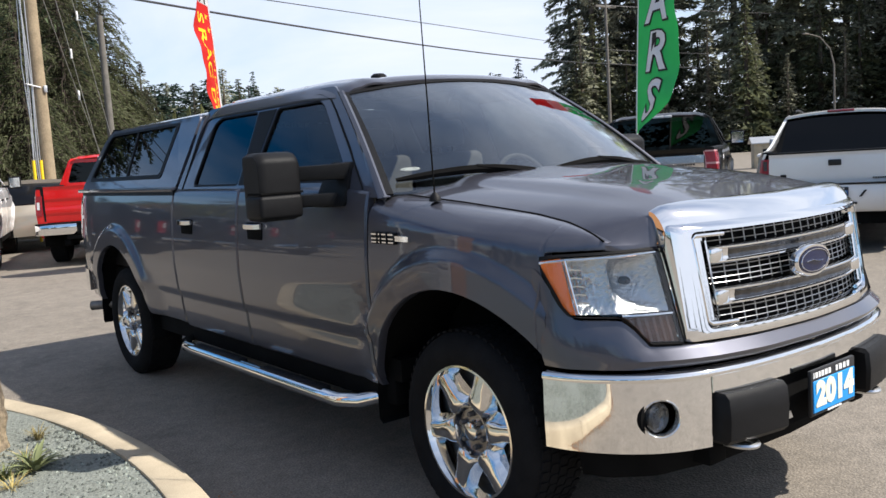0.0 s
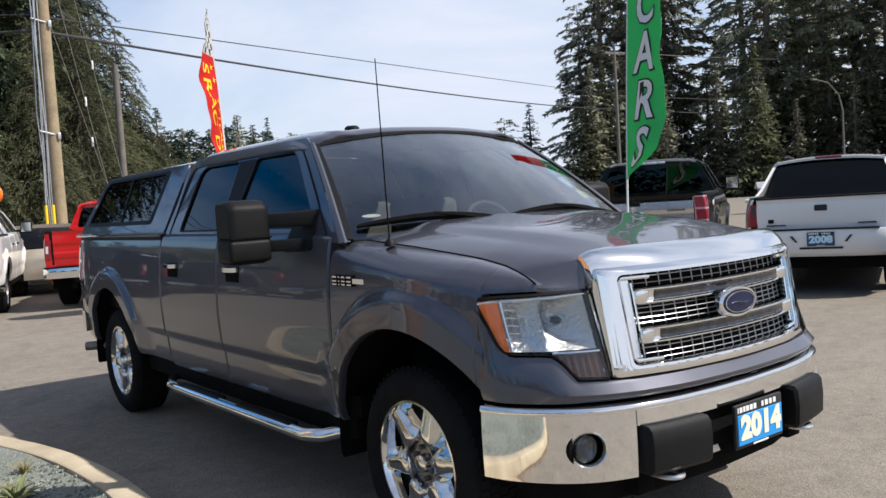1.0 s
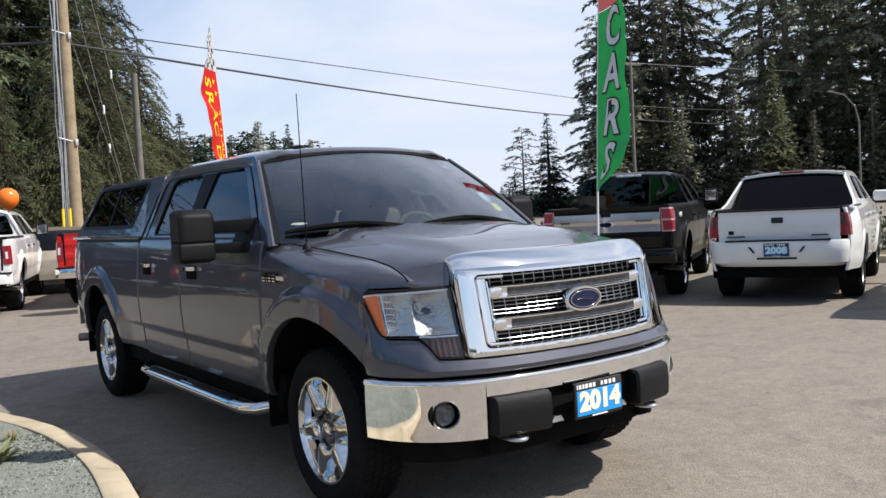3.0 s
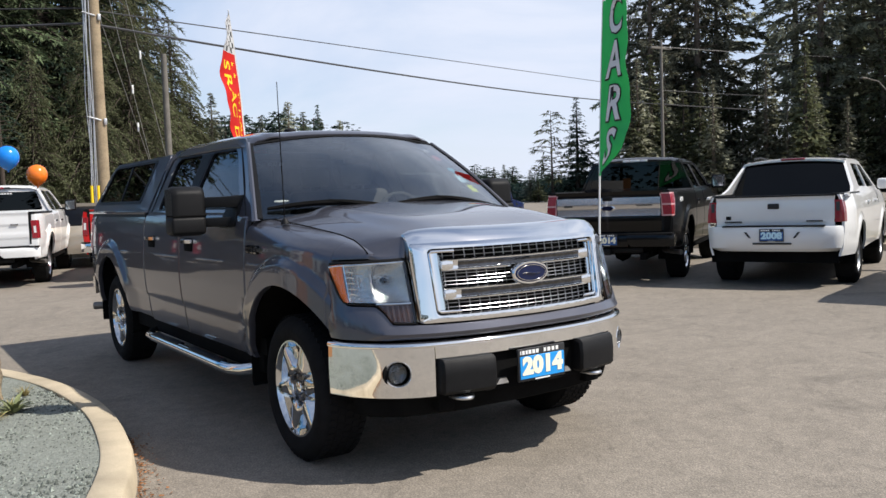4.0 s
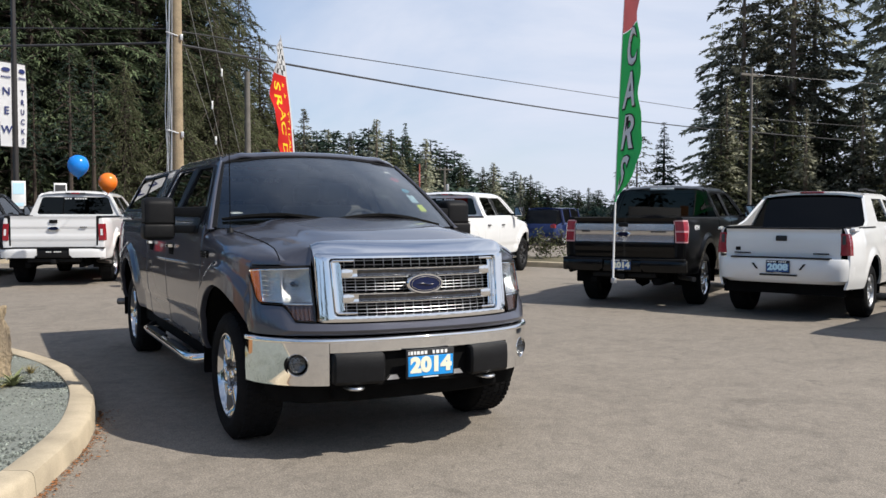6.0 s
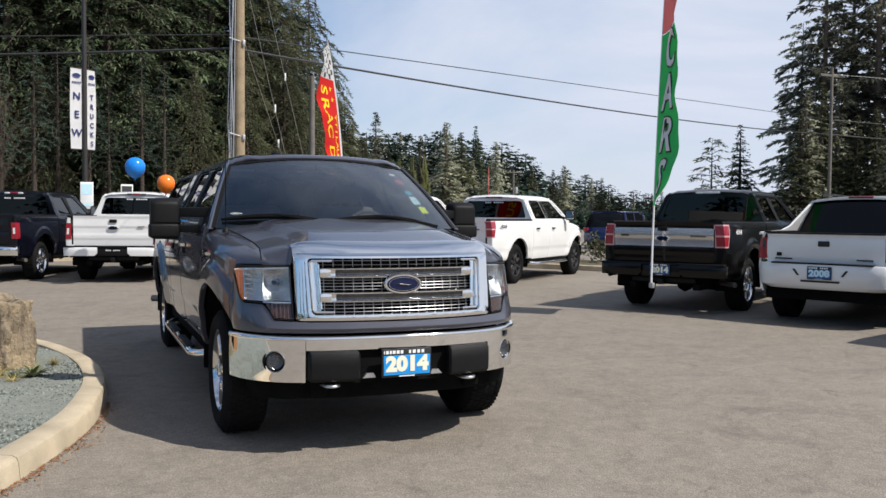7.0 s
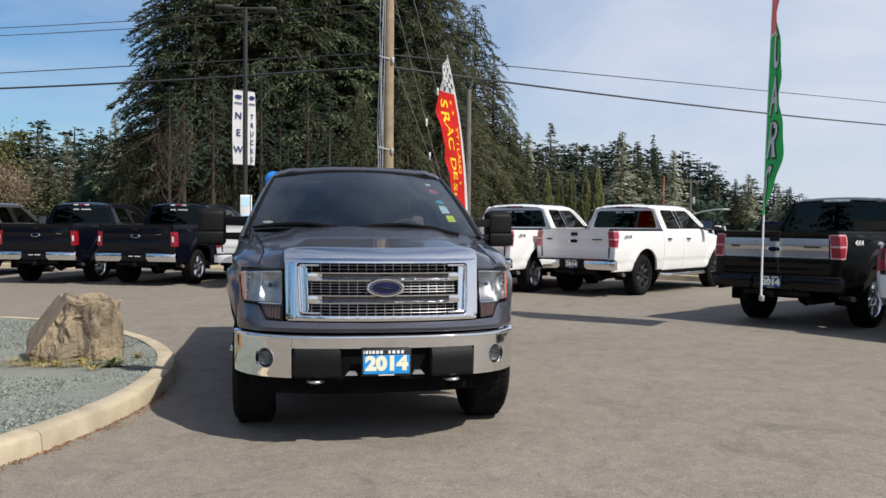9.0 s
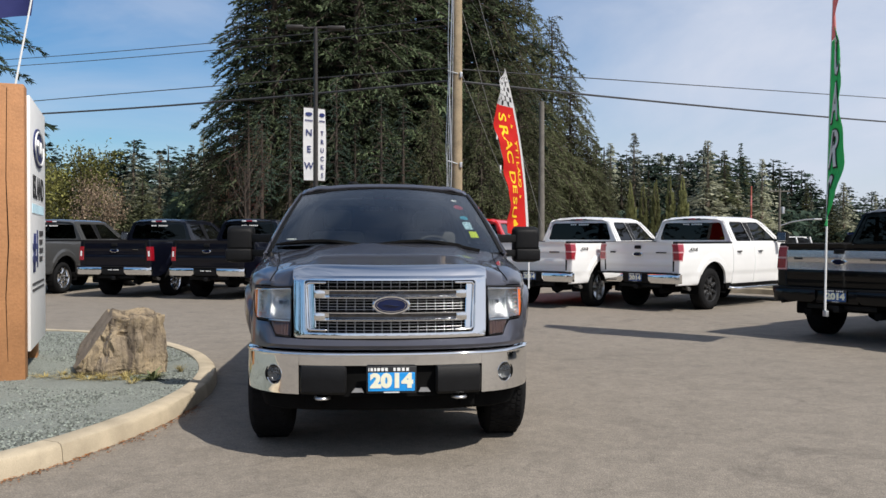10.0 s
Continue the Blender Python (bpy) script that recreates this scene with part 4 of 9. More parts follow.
    for f, lift in ((0.0, 0.036), (0.03, 0.006), (0.10, -0.004), (0.45, -0.006), (0.92, 0.000), (0.985, 0.008), (1.0, 0.026), (1.0, 0.10)):
        rings.append([Vector((a[0] + (b[0] - a[0]) * f, 0, a[1] + (b[1] - a[1]) * f)) for a, b in zip(inner, out_pts)])
        for p in rings[-1]:
            p.y = grille_y(p.x, p.z) + lift
    for a in rings:
        for p in a:
            if p.z > 1.19:
                p.y += 0.5 * (p.z - 1.19)
    loft(bm, rings, True, False)
    # broad roll on top
    top_rows = []
    for k, f in enumerate(np.linspace(0, 1, 7)):
        row = []
        for u in np.linspace(-1, 1, 33):
            x = u * 0.639
            ya = grille_y(x, 1.205) + 0.012
            yb = 0.236 + 0.07 * u * u
            zb = hood_top(0.9 * x, yb) + 0.006
            row.append(Vector((x, ya + (yb - ya) * f, 1.203 + (zb - 1.203) * math.sin(f * math.pi / 2) ** 0.8 - 0.010 * smooth01(0.97, 1.0, abs(u)))))
        row = [Vector((row[0].x, row[0].y + 0.004, 1.12))] + row + [Vector((row[-1].x, row[-1].y + 0.004, 1.12))]
        top_rows.append(row)
    loft(bm, top_rows, False, False)
    part("grille_surround", fix(bm), M_CHROME, parent, "broad chrome grille surround", sharp=32)
    # dark backing and mesh
    bm = bmesh.new()
    sheet(bm, lambda u, z: Vector((u * 0.58, grille_y(u * 0.58, z) + 0.085, z)), np.linspace(-1, 1, 9), np.linspace(0.83, 1.22, 5), thick=(0, 0.02, 0))
    part("grille_backing", fix(bm), M_DARK, parent)
    bm = bmesh.new()
    for z0, z1, rows in ((1.130, 1.180, 2), (0.986, 1.060, 4), (0.852, 0.914, 3)):
        for k in range(rows):
            z = z0 + (z1 - z0) * (k + 0.5) / rows
            tube(bm, [Vector((x, grille_y(x, z) + 0.040, z)) for x in np.linspace(-0.545, 0.545, 13)], 0.0019, 5)
        for x in np.arange(-0.522, 0.53, 0.058):
            tube(bm, [Vector((x, grille_y(x, z0) + 0.043, z0)), Vector((x, grille_y(x, z1) + 0.043, z1))], 0.0024, 5)
    part("grille_mesh", fix(bm), M_MESH, parent)
    # two wide bars, hollow between bright rims
    bar = [(0.026, -0.031), (0.006, -0.031), (0.000, -0.027), (0.000, -0.022), (0.010, -0.018), (0.014, 0.0), (0.010, 0.018), (0.000, 0.022), (0.000, 0.027), (0.006, 0.031), (0.026, 0.031)]
    for zc in (1.095, 0.950):
        bm = bmesh.new()
        loft(bm, [[Vector((x, grille_y(x, zc) + 0.010 + o, zc + dz)) for o, dz in bar] for x in np.linspace(-0.488, 0.488, 25)])
        part("grille_bar", fix(bm), M_CHROME, parent, sharp=50)
        # added strip that paints a dark reflection into the chrome hollow
        bm = bmesh.new()
        sheet(bm, lambda x, v: Vector((x, grille_y(x, zc) + 0.016 + 0.005 * math.sin(math.pi * v), zc - 0.016 + 0.032 * v)), np.linspace(-0.40, 0.484, 21), np.linspace(0, 1, 5), thick=(0, 0.004, 0))
        part("grille_bar_insert", fix(bm), M_BAR_REFLECTION, parent)
    # brackets at the ends of the bars
    for s in (-1, 1):
        bm = bmesh.new()
        rim = [(0.420, 1.168), (0.535, 1.168), (0.548, 1.156), (0.534, 0.876), (0.520, 0.864), (0.415, 0.864)]
        tube(bm, [Vector((s * x, grille_y(x, z) + 0.012, z)) for x, z in rim], 0.0085, 8)
        tube(bm, [Vector((s * (0.500 - 0.012 * (1.150 - z) / 0.27), grille_y(0.5, z) + 0.010, z)) for z in (1.150, 1.02, 0.882)], 0.006, 6)
        sheet(bm, lambda x, z: Vector((s * (x - 0.013 * (1.16 - z) / 0.28), grille_y(x, z) + 0.020 + 0.004 * math.sin((x - 0.50) / 0.046 * math.pi), z)), [0.500, 0.512, 0.524, 0.536, 0.546], np.linspace(0.872, 1.162, 9), thick=(0, 0.006, 0))
        part("grille_bracket", fix(bm), M_CHROME, parent)
        for zc in (1.095, 0.950):
            bm = bmesh.new()
            box(bm, (min(s * 0.425, s * 0.497), grille_y(0.46, zc) + 0.006, zc - 0.026), (max(s * 0.425, s * 0.497), grille_y(0.46, zc) + 0.03, zc + 0.026), 0.008)
            part("bar_end", bm, M_CHROME, parent)
    # oval badge
    bm = bmesh.new()
    rows = []
    for f, y in ((1.0, 0.016), (1.0, -0.004), (0.93, -0.012), (0.0, -0.016)):
        rows.append([Vector((0.122 * f * math.cos(a), grille_y(0, 1.03) - 0.010 + y, 1.028 + 0.062 * f * math.sin(a))) for a in np.linspace(0, 2 * math.pi, 33)[:-1]])
    loft(bm, rows[:3], True, True)
    badge = part("badge", fix(bm), M_CHROME, parent, "chrome ringed oval badge")
    bm = bmesh.new()
    rows = [[Vector((0.105 * f * math.cos(a), grille_y(0, 1.03) - 0.024 - 0.002 * (1 - f), 1.028 + 0.049 * f * math.sin(a))) for a in np.linspace(0, 2 * math.pi, 33)[:-1]] for f in (1.0, 0.6, 0.05)]
    loft(bm, rows)
    field = part("badge_field", fix(bm), M_LOGO_BLUE, badge)
    bm = bmesh.new()
    ring = [Vector((0.094 * math.cos(a), grille_y(0, 1.03) - 0.0262, 1.028 + 0.041 * math.sin(a))) for a in np.linspace(0, 2 * math.pi, 33)]
    tube(bm, ring, 0.0016, 5, cap=False)
    # one slim bar in place of the script
    stroke = [Vector((-0.058 + 0.116 * t, grille_y(0, 1.03) - 0.0272, 1.027 + 0.004 * math.sin(t * 6.2))) for t in np.linspace(0, 1, 24)]
    tube(bm, stroke, [0.001 + 0.0075 * math.sin(math.pi * t) ** 0.7 for t in np.linspace(0, 1, 24)], 8, flat=0.25)
    part("badge_stroke", fix(bm), M_CHROME, badge)
    # side nose: lamps
    for s in (-1, 1):
        lamp_outline = rounded([(0.650, 1.136), (0.900, 1.124), (0.936, 1.114), (0.916, 0.955), (0.903, 0.918), (0.806, 0.915), (0.785, 0.890), (0.752, 0.824), (0.650, 0.818)], 0.012)

        def lamp_map(x, z, back=0.0):
            xx = min(x, 0.925)
            y = nose_y(xx, NOSE_LAMP) + 0.10 * max(0, x - 0.925) / 0.03 + LAMP_LEAN * (z - 0.9) + back
            return Vector((s * xx if x <= 0.925 else s * (0.925 + 0.35 * (x - 0.925)), y, z))

        big = [(0.785 + (p[0] - 0.785) * 1.045, 0.97 + (p[1] - 0.97) * 1.055) for p in lamp_outline]
        lamp = new("headlamp")
        lamp.parent = parent
        tagged(lamp, label="clear headlamp with an amber corner lens")
        fine_outline = []
        for p, q in zip(lamp_outline, lamp_outline[1:] + lamp_outline[:1]):
            k = max(1, int(math.dist(p, q) / 0.03))
            fine_outline += [(p[0] + (q[0] - p[0]) * i / k, p[1] + (q[1] - p[1]) * i / k) for i in range(k)]
        fine_big = [(0.795 + (p[0] - 0.795) * 1.035, 0.97 + (p[1] - 0.97) * 1.05) for p in fine_outline]
        # rim
        bm = bmesh.new()
        rows = [[lamp_map(*p, 0.006) for p in fine_big], [lamp_map(*p, -0.004) for p in fine_outline], [lamp_map(0.795 + (p[0] - 0.795) * 0.98, 0.97 + (p[1] - 0.97) * 0.975, 0.012) for p in fine_outline]]
        loft(bm, rows, True, False)
        part("lamp_rim", fix(bm), M_PLASTIC, lamp)

        def inside(x):
            lo = lerp_table(x, [0.65, 0.750, 0.782, 0.804, 0.895, 0.905, 0.917, 0.934], [0.824, 0.830, 0.896, 0.921, 0.924, 0.930, 0.966, 1.09])
            hi = lerp_table(x, [0.65, 0.900, 0.934], [1.130, 1.116, 1.106])
            return lo, hi

        # chrome bowl of the main beam
        bm = bmesh.new()

        def bowl(x, v):
            lo, hi = inside(x)
            lo = max(lo, 0.925)
            z = lo + (hi - lo) * v
            cell = (x - 0.653) / 0.142 if x < 0.795 else (x - 0.795) / 0.098
            d = (0.085 if x < 0.795 else 0.050) * math.sin(math.pi * min(1, max(0, cell))) ** 0.7 * math.sin(math.pi * v) ** 0.7
            step = int(round((x - 0.653) / 0.006))
            d += (0.010 * (step % 2) if x > 0.79 else 0.0) * math.sin(math.pi * v)
            return lamp_map(x, z, 0.024 + d)

        sheet(bm, bowl, np.linspace(0.653, 0.893, 41), np.linspace(0, 1, 11))
        part("reflector", fix(bm), M_REFLECTOR, lamp, sharp=50)
        bm = bmesh.new()
        tube(bm, [lamp_map(x, inside(x)[1] - 0.006, 0.010) for x in np.linspace(0.655, 0.93, 12)], 0.005, 6)
        tube(bm, [lamp_map(0.888, z, 0.008) for z in np.linspace(0.93, 1.11, 6)], 0.004, 6)
        part("reflector_edge", fix(bm), M_CHROME, lamp)
        bm = bmesh.new()
        c = lamp_map(0.728, 1.03, 0.070)
        rings = []
        for r, dy in ((0.014, 0.02), (0.016, 0.0), (0.013, -0.010), (0.005, -0.015)):
            rings.append([c + Vector((r * math.cos(a), dy, r * math.sin(a))) for a in np.linspace(0, 2 * math.pi, 21)[:-1]])
        loft(bm, rings)
        part("bulb_shield", fix(bm), M_DARK_CHROME, lamp)
        # ribbed fluting beside the bulb
        for k in range(5):
            bm = bmesh.new()
            z = 0.962 + k * 0.028
            tube(bm, [lamp_map(0.852, z, 0.034), lamp_map(0.870, z + 0.004, 0.028), lamp_map(0.886, z, 0.022)], 0.004, 5)
            part("flute", fix(bm), M_CHROME, lamp)
        # amber corner
        bm = bmesh.new()
        sheet(bm, lambda x, v: lamp_map(x, inside(x)[0] + (inside(x)[1] - inside(x)[0]) * v, 0.012), np.linspace(0.893, 0.933, 8), np.linspace(0, 1, 8), thick=(0, 0.012, 0))
        part("corner_lens", fix(bm), M_AMBER, lamp, "amber corner lens")
        # turn lamp below with upright ribs
        bm = bmesh.new()

        def turn(x, v):
            lo, hi = inside(x)
            hi = 0.912 if x < 0.782 else min(hi, 0.912)
            return lamp_map(x, lo + (hi - lo) * v, 0.018 + 0.004 * math.sin(x * 900))

        sheet(bm, turn, np.linspace(0.655, 0.784, 44), np.linspace(0, 1, 6), thick=(0, 0.02, 0))
        part("turn_lens", fix(bm), M_TURNLENS, lamp)
        bm = bmesh.new()
        tube(bm, [lamp_map(x, 0.918, 0.008) for x in np.linspace(0.655, 0.80, 8)], 0.006, 6)
        part("lamp_divider", fix(bm), M_CHROME, lamp)
        bm = bmesh.new()
        sheet(bm, lambda x, v: lamp_map(x, inside(x)[0] + (inside(x)[1] - inside(x)[0]) * v, 0.0), np.linspace(0.651, 0.933, 22), np.linspace(0, 1, 10))
        g = part("lamp_cover", fix(bm), M_LENS, lamp)
        g.visible_shadow = False
        bm = bmesh.new()

        def fascia_end(y, v):
            low = max(0.715, arch_z(y, 4.97))
            z = low + (lerp_table(y, [0.53, 0.572], [0.93, 1.07]) - low) * v
            return Vector((s * (side_x(y, z, 4.97) - 0.005), y, z))

        sheet(bm, fascia_end, np.linspace(0.53, 0.572, 5), np.linspace(0, 1, 9), thick=(-s * 0.02, 0, 0))
        part("fascia_return", fix(bm), mat, parent)
    # body-colour fascia round the lamps, creased along its front, down to the bumper
    bm = bmesh.new()

    def fascia(x, v):
        s, x = (1 if x >= 0 else -1), abs(x)
        lo, zc = 0.742, 0.772
        hi = lerp_table(x, [0.0, 0.56, 0.60, 0.750, 0.782, 0.806, 0.893, 0.905, 0.920, 0.936, 0.985], [0.806, 0.806, 0.808, 0.814, 0.878, 0.904, 0.906, 0.915, 0.975, 1.08, 1.08])
        z = lo + (zc - lo) * v / 0.45 if v < 0.45 else zc + (hi - zc) * (v - 0.45) / 0.55
        w = max(0.0, min(1.0, (z - lo) / (min(hi, 0.906) - lo)))
        middle = lerp_table(z, [lo, lo + 0.010, zc, 0.806, 0.906], [-0.040, -0.056, -0.066, -0.026, 0.010])
        flank = 0.010 - 0.055 * (1 - w) - 0.018 * math.sin(math.pi * w)
        inner = smooth01(0.88, 0.72, x)
        lean = LAMP_LEAN * max(0.0, z - 0.906)
        if x <= 0.925:
            return Vector((s * x, nose_y(x, NOSE_LAMP) + middle * inner + flank * (1 - inner) + lean, z))
        f = (x - 0.925) / 0.06
        return Vector((s * (0.928 + 0.024 * f ** 0.7 + 0.010 * math.sin(math.pi * w)), 0.485 + 0.15 * f - 0.055 * (1 - w) * (1 - f) + lean, z))

    side_xs = list(np.linspace(0.04, 0.56, 14)) + list(np.linspace(0.59, 0.925, 26)) + [0.932, 0.94, 0.951]
    sheet(bm, fascia, [-x for x in side_xs[::-1]] + [0.0] + side_xs, [0, 0.08, 0.16, 0.3, 0.45, 0.55, 0.65, 0.75, 0.85, 0.93, 1.0], thick=(0, 0.025, 0))
    part("front_fascia", fix(bm), mat, parent, sharp=30)
    # bumper
    plan = plan_points(NOSE_BUMPER)
    bm = bmesh.new()
    swept(bm, plan, [(-0.05, 0.733), (-0.006, 0.728), (0.004, 0.720), (0.007, 0.710), (0.003, 0.700), (-0.05, 0.698)])
    bumper = new("front_bumper")
    bumper.parent = parent
    tagged(bumper, label="chrome front bumper with black pads")
    part("bumper_lip", bm, M_CHROME, bumper, sharp=60)
    for s in (-1, 1):
        seg = [p for p in plan if 0.585 <= s * p[0]]
        if s < 0:
            seg = sorted(seg, key=lambda p: p[0])
        bm = bmesh.new()
        # the chrome end with the fog lamp's hole
        arc = [0.0]
        for a, b in zip(seg, seg[1:]):
            arc.append(arc[-1] + math.dist(a, b))
        total = arc[-1]

        def on_seg(u, z, off=0.0):
            if s < 0:
                u = total - u
            x = lerp_table(u, arc, [p[0] for p in seg])
            y = lerp_table(u, arc, [p[1] for p in seg])
            x2 = lerp_table(u + 0.01, arc, [p[0] for p in seg]) - lerp_table(u - 0.01, arc, [p[0] for p in seg])
            y2 = lerp_table(u + 0.01, arc, [p[1] for p in seg]) - lerp_table(u - 0.01, arc, [p[1] for p in seg])
            d = Vector((x2, y2, 0)).normalized()
            bulge = 0.0035 * math.sin(math.pi * max(0, min(1, (z - 0.46) / 0.25)))
            return Vector((x, y, z)) + Vector((d.y, -d.x, 0)) * (off + bulge - 0.002)

        fog_u, fog_z, fog_r = 0.185, 0.575, 0.062
        lo_z, hi_z = 0.455, 0.702

        def end_at(u, z, off=0.0):
            du, dz = u - fog_u, z - fog_z
            d = math.hypot(du, dz)
            if 0.82 * fog_r < d < 1.15 * fog_r:
                u, z = fog_u + du * fog_r / d, fog_z + dz * fog_r / d
            return on_seg(u, z, off)

        us, zs = list(np.linspace(0.0, total, 56)), list(np.linspace(lo_z, hi_z, 30))
        grid = [[bm.verts.new(end_at(u, z)) for z in zs] for u in us]
        for i in range(len(us) - 1):
            for j in range(len(zs) - 1):
                corners = ((i, j), (i + 1, j), (i + 1, j + 1), (i, j + 1))
                if all(math.hypot(us[a] - fog_u, zs[b] - fog_z) < 1.15 * fog_r for a, b in corners):
                    continue
                bm.faces.new([grid[a][b] for a, b in corners])
        bmesh.ops.delete(bm, geom=[v for v in bm.verts if not v.link_faces], context="VERTS")
        part("bumper_end", fix(bm), M_CHROME, bumper, sharp=60)
        bm = bmesh.new()
        loft(bm, [[on_seg(fog_u + r * math.cos(a), fog_z + r * math.sin(a), o) for a in np.linspace(0, 2 * math.pi, 37)[:-1]] for r, o in ((fog_r + 0.006, -0.002), (fog_r + 0.003, 0.002), (fog_r - 0.003, -0.004), (fog_r - 0.004, -0.045))], True, False)
        part("fog_lamp_rim", fix(bm), M_CHROME, bumper, sharp=60)
        centre = on_seg(fog_u, fog_z, -0.022)
        bm = bmesh.new()
        rings = [[centre + Vector((r * math.cos(a), y, r * math.sin(a))) for a in np.linspace(0, 2 * math.pi, 25)[:-1]] for r, y in ((0.075, 0.02), (0.075, 0.06), (0.01, 0.06))]
        loft(bm, rings, True, True)
        part("fog_lamp_pocket", fix(bm), M_DARK, bumper)
        bm = bmesh.new()
        fc = centre + Vector((s * 0.004, 0.004, 0))
        rings = [[fc + Vector((r * math.cos(a), y, r * math.sin(a))) for a in np.linspace(0, 2 * math.pi, 25)[:-1]] for r, y in ((0.050, 0.03), (0.052, 0.0), (0.046, -0.008), (0.040, -0.004), (0.022, 0.008), (0.004, 0.010))]
        loft(bm, rings, True, True)
        part("fog_lamp", fix(bm), M_FOGLENS, bumper)
        bm = bmesh.new()
        rings = [[fc + Vector((r * math.cos(a), y, r * math.sin(a))) for a in np.linspace(0, 2 * math.pi, 25)[:-1]] for r, y in ((0.042, -0.006), (0.028, -0.011), (0.003, -0.013))]
        loft(bm, rings, True, False)
        part("fog_lens", fix(bm), M_LENS, bumper).visible_shadow = False
        # black pad
        bm = bmesh.new()
        x0, x1 = 0.285, 0.582
        rings = []
        for x in (x0, x0 + 0.012, x0 + 0.03, 0.43, x1 - 0.03, x1 - 0.012, x1):
            inset = 0.014 if x in (x0, x1) else 0.0
            yy = nose_y(x, NOSE_BUMPER)
            rings.append([Vector((s * x, yy + o + inset, z)) for o, z in ((0.06, 0.462 + inset), (-0.030, 0.462 + inset), (-0.048, 0.480), (-0.052, 0.56), (-0.046, 0.622), (-0.030, 0.640 - inset), (0.06, 0.645 - inset))])
        loft(bm, rings)
        part("bumper_pad", fix(bm), M_PLASTIC, bumper)
        # tow hook
        bm = bmesh.new()
        hx = s * 0.44
        tube(bm, [(hx - 0.045, 0.28, 0.435)] + [(hx - 0.045 * math.cos(a), 0.10 - 0.06 * math.sin(a), 0.435) for a in np.linspace(0, math.pi, 11)] + [(hx + 0.045, 0.28, 0.435)], 0.011, 8)
        part("tow_hook", fix(bm), M_SATIN, bumper)
    bm = bmesh.new()
    sheet(bm, lambda x, z: Vector((x, nose_y(x, NOSE_BUMPER) - 0.003, z)), np.linspace(-0.59, 0.59, 25), [0.644, 0.66, 0.68, 0.702], thick=(0, 0.03, 0))
    part("bumper_band", fix(bm), M_CHROME, bumper)
    bm = bmesh.new()
    sheet(bm, lambda x, z: Vector((x, nose_y(x, NOSE_BUMPER) + 0.030, z)), np.linspace(-0.60, 0.60, 13), np.linspace(0.44, 0.66, 3), thick=(0, 0.03, 0))
    part("bumper_centre", fix(bm), M_DARK, bumper)
    bm = bmesh.new()
    swept(bm, [p for p in plan_points([(0, 0.14), (0.4, 0.16), (0.7, 0.24), (0.84, 0.36), (0.88, 0.46)])], [(0.0, 0.47), (0.0, 0.44), (-0.03, 0.34), (-0.05, 0.33), (-0.06, 0.47)])
    part("air_dam", bm, M_DARK, bumper)
    for s in (-1, 1):
        bm = bmesh.new()
        plate(bm, [(0.175, 0.470), (0.255, 0.470), (0.232, 0.498), (0.190, 0.498)], [], lambda x, z: Vector((s * x, 0.055, z)), (0, 0.05, 0))
        part("bracket", bm, M_SATIN, bumper)


def number_plate(parent, x, y, z, text, face, m=None, letters=M_CREAM, width=0.305, height=0.118):
    """Dealer plate: black frame with a row of plain bars, coloured field, the model year."""
    holder = new("number_plate")
    holder.parent = parent
    holder.matrix_basis = m if m is not None else pose(x, y, z)
    tagged(holder, label="dealer plate with the model year in a black frame")
    bm = bmesh.new()
    box(bm, (-width / 2 - 0.006, -0.006, -height / 2 - 0.014), (width / 2 + 0.006, 0.010, height / 2 + 0.040), 0.006)
    part("plate_frame", bm, M_BLACK, holder)
    bm = bmesh.new()
    box(bm, (-width / 2 + 0.004, -0.010, -height / 2), (width / 2 - 0.004, -0.004, height / 2), 0.002, 1)
    part("plate_field", bm, face, holder)
    for k, ch in enumerate(text):
        bm = lettering(ch, 0.118, 0.001, 0.0075)
        bm.transform(Matrix.Translation((-0.100 + k * 0.067, -0.0115, 0.004)) @ Matrix.Diagonal((1.10, 1, 1, 1)))
        part("digit", bm, letters, holder, smooth=False)
    # dealer's name as plain bars
    bars = [(x, height / 2 + 0.010, w, 0.020) for x, w in ((-0.146, 0.006), (-0.133, 0.016), (-0.110, 0.013), (-0.091, 0.018), (-0.066, 0.018), (-0.041, 0.017), (0.012, 0.014), (0.036, 0.020), (0.066, 0.017), (0.093, 0.017))]
    bars += [(-0.05, -height / 2 - 0.010, 0.10, 0.006)]
    for bx, bz, bw, bh in bars:
        bm = bmesh.new()
        box(bm, (bx, -0.0085, bz), (bx + bw, -0.0055, bz + bh))
        part("name_bar", bm, M_WHITE, holder, smooth=False)
    return holder


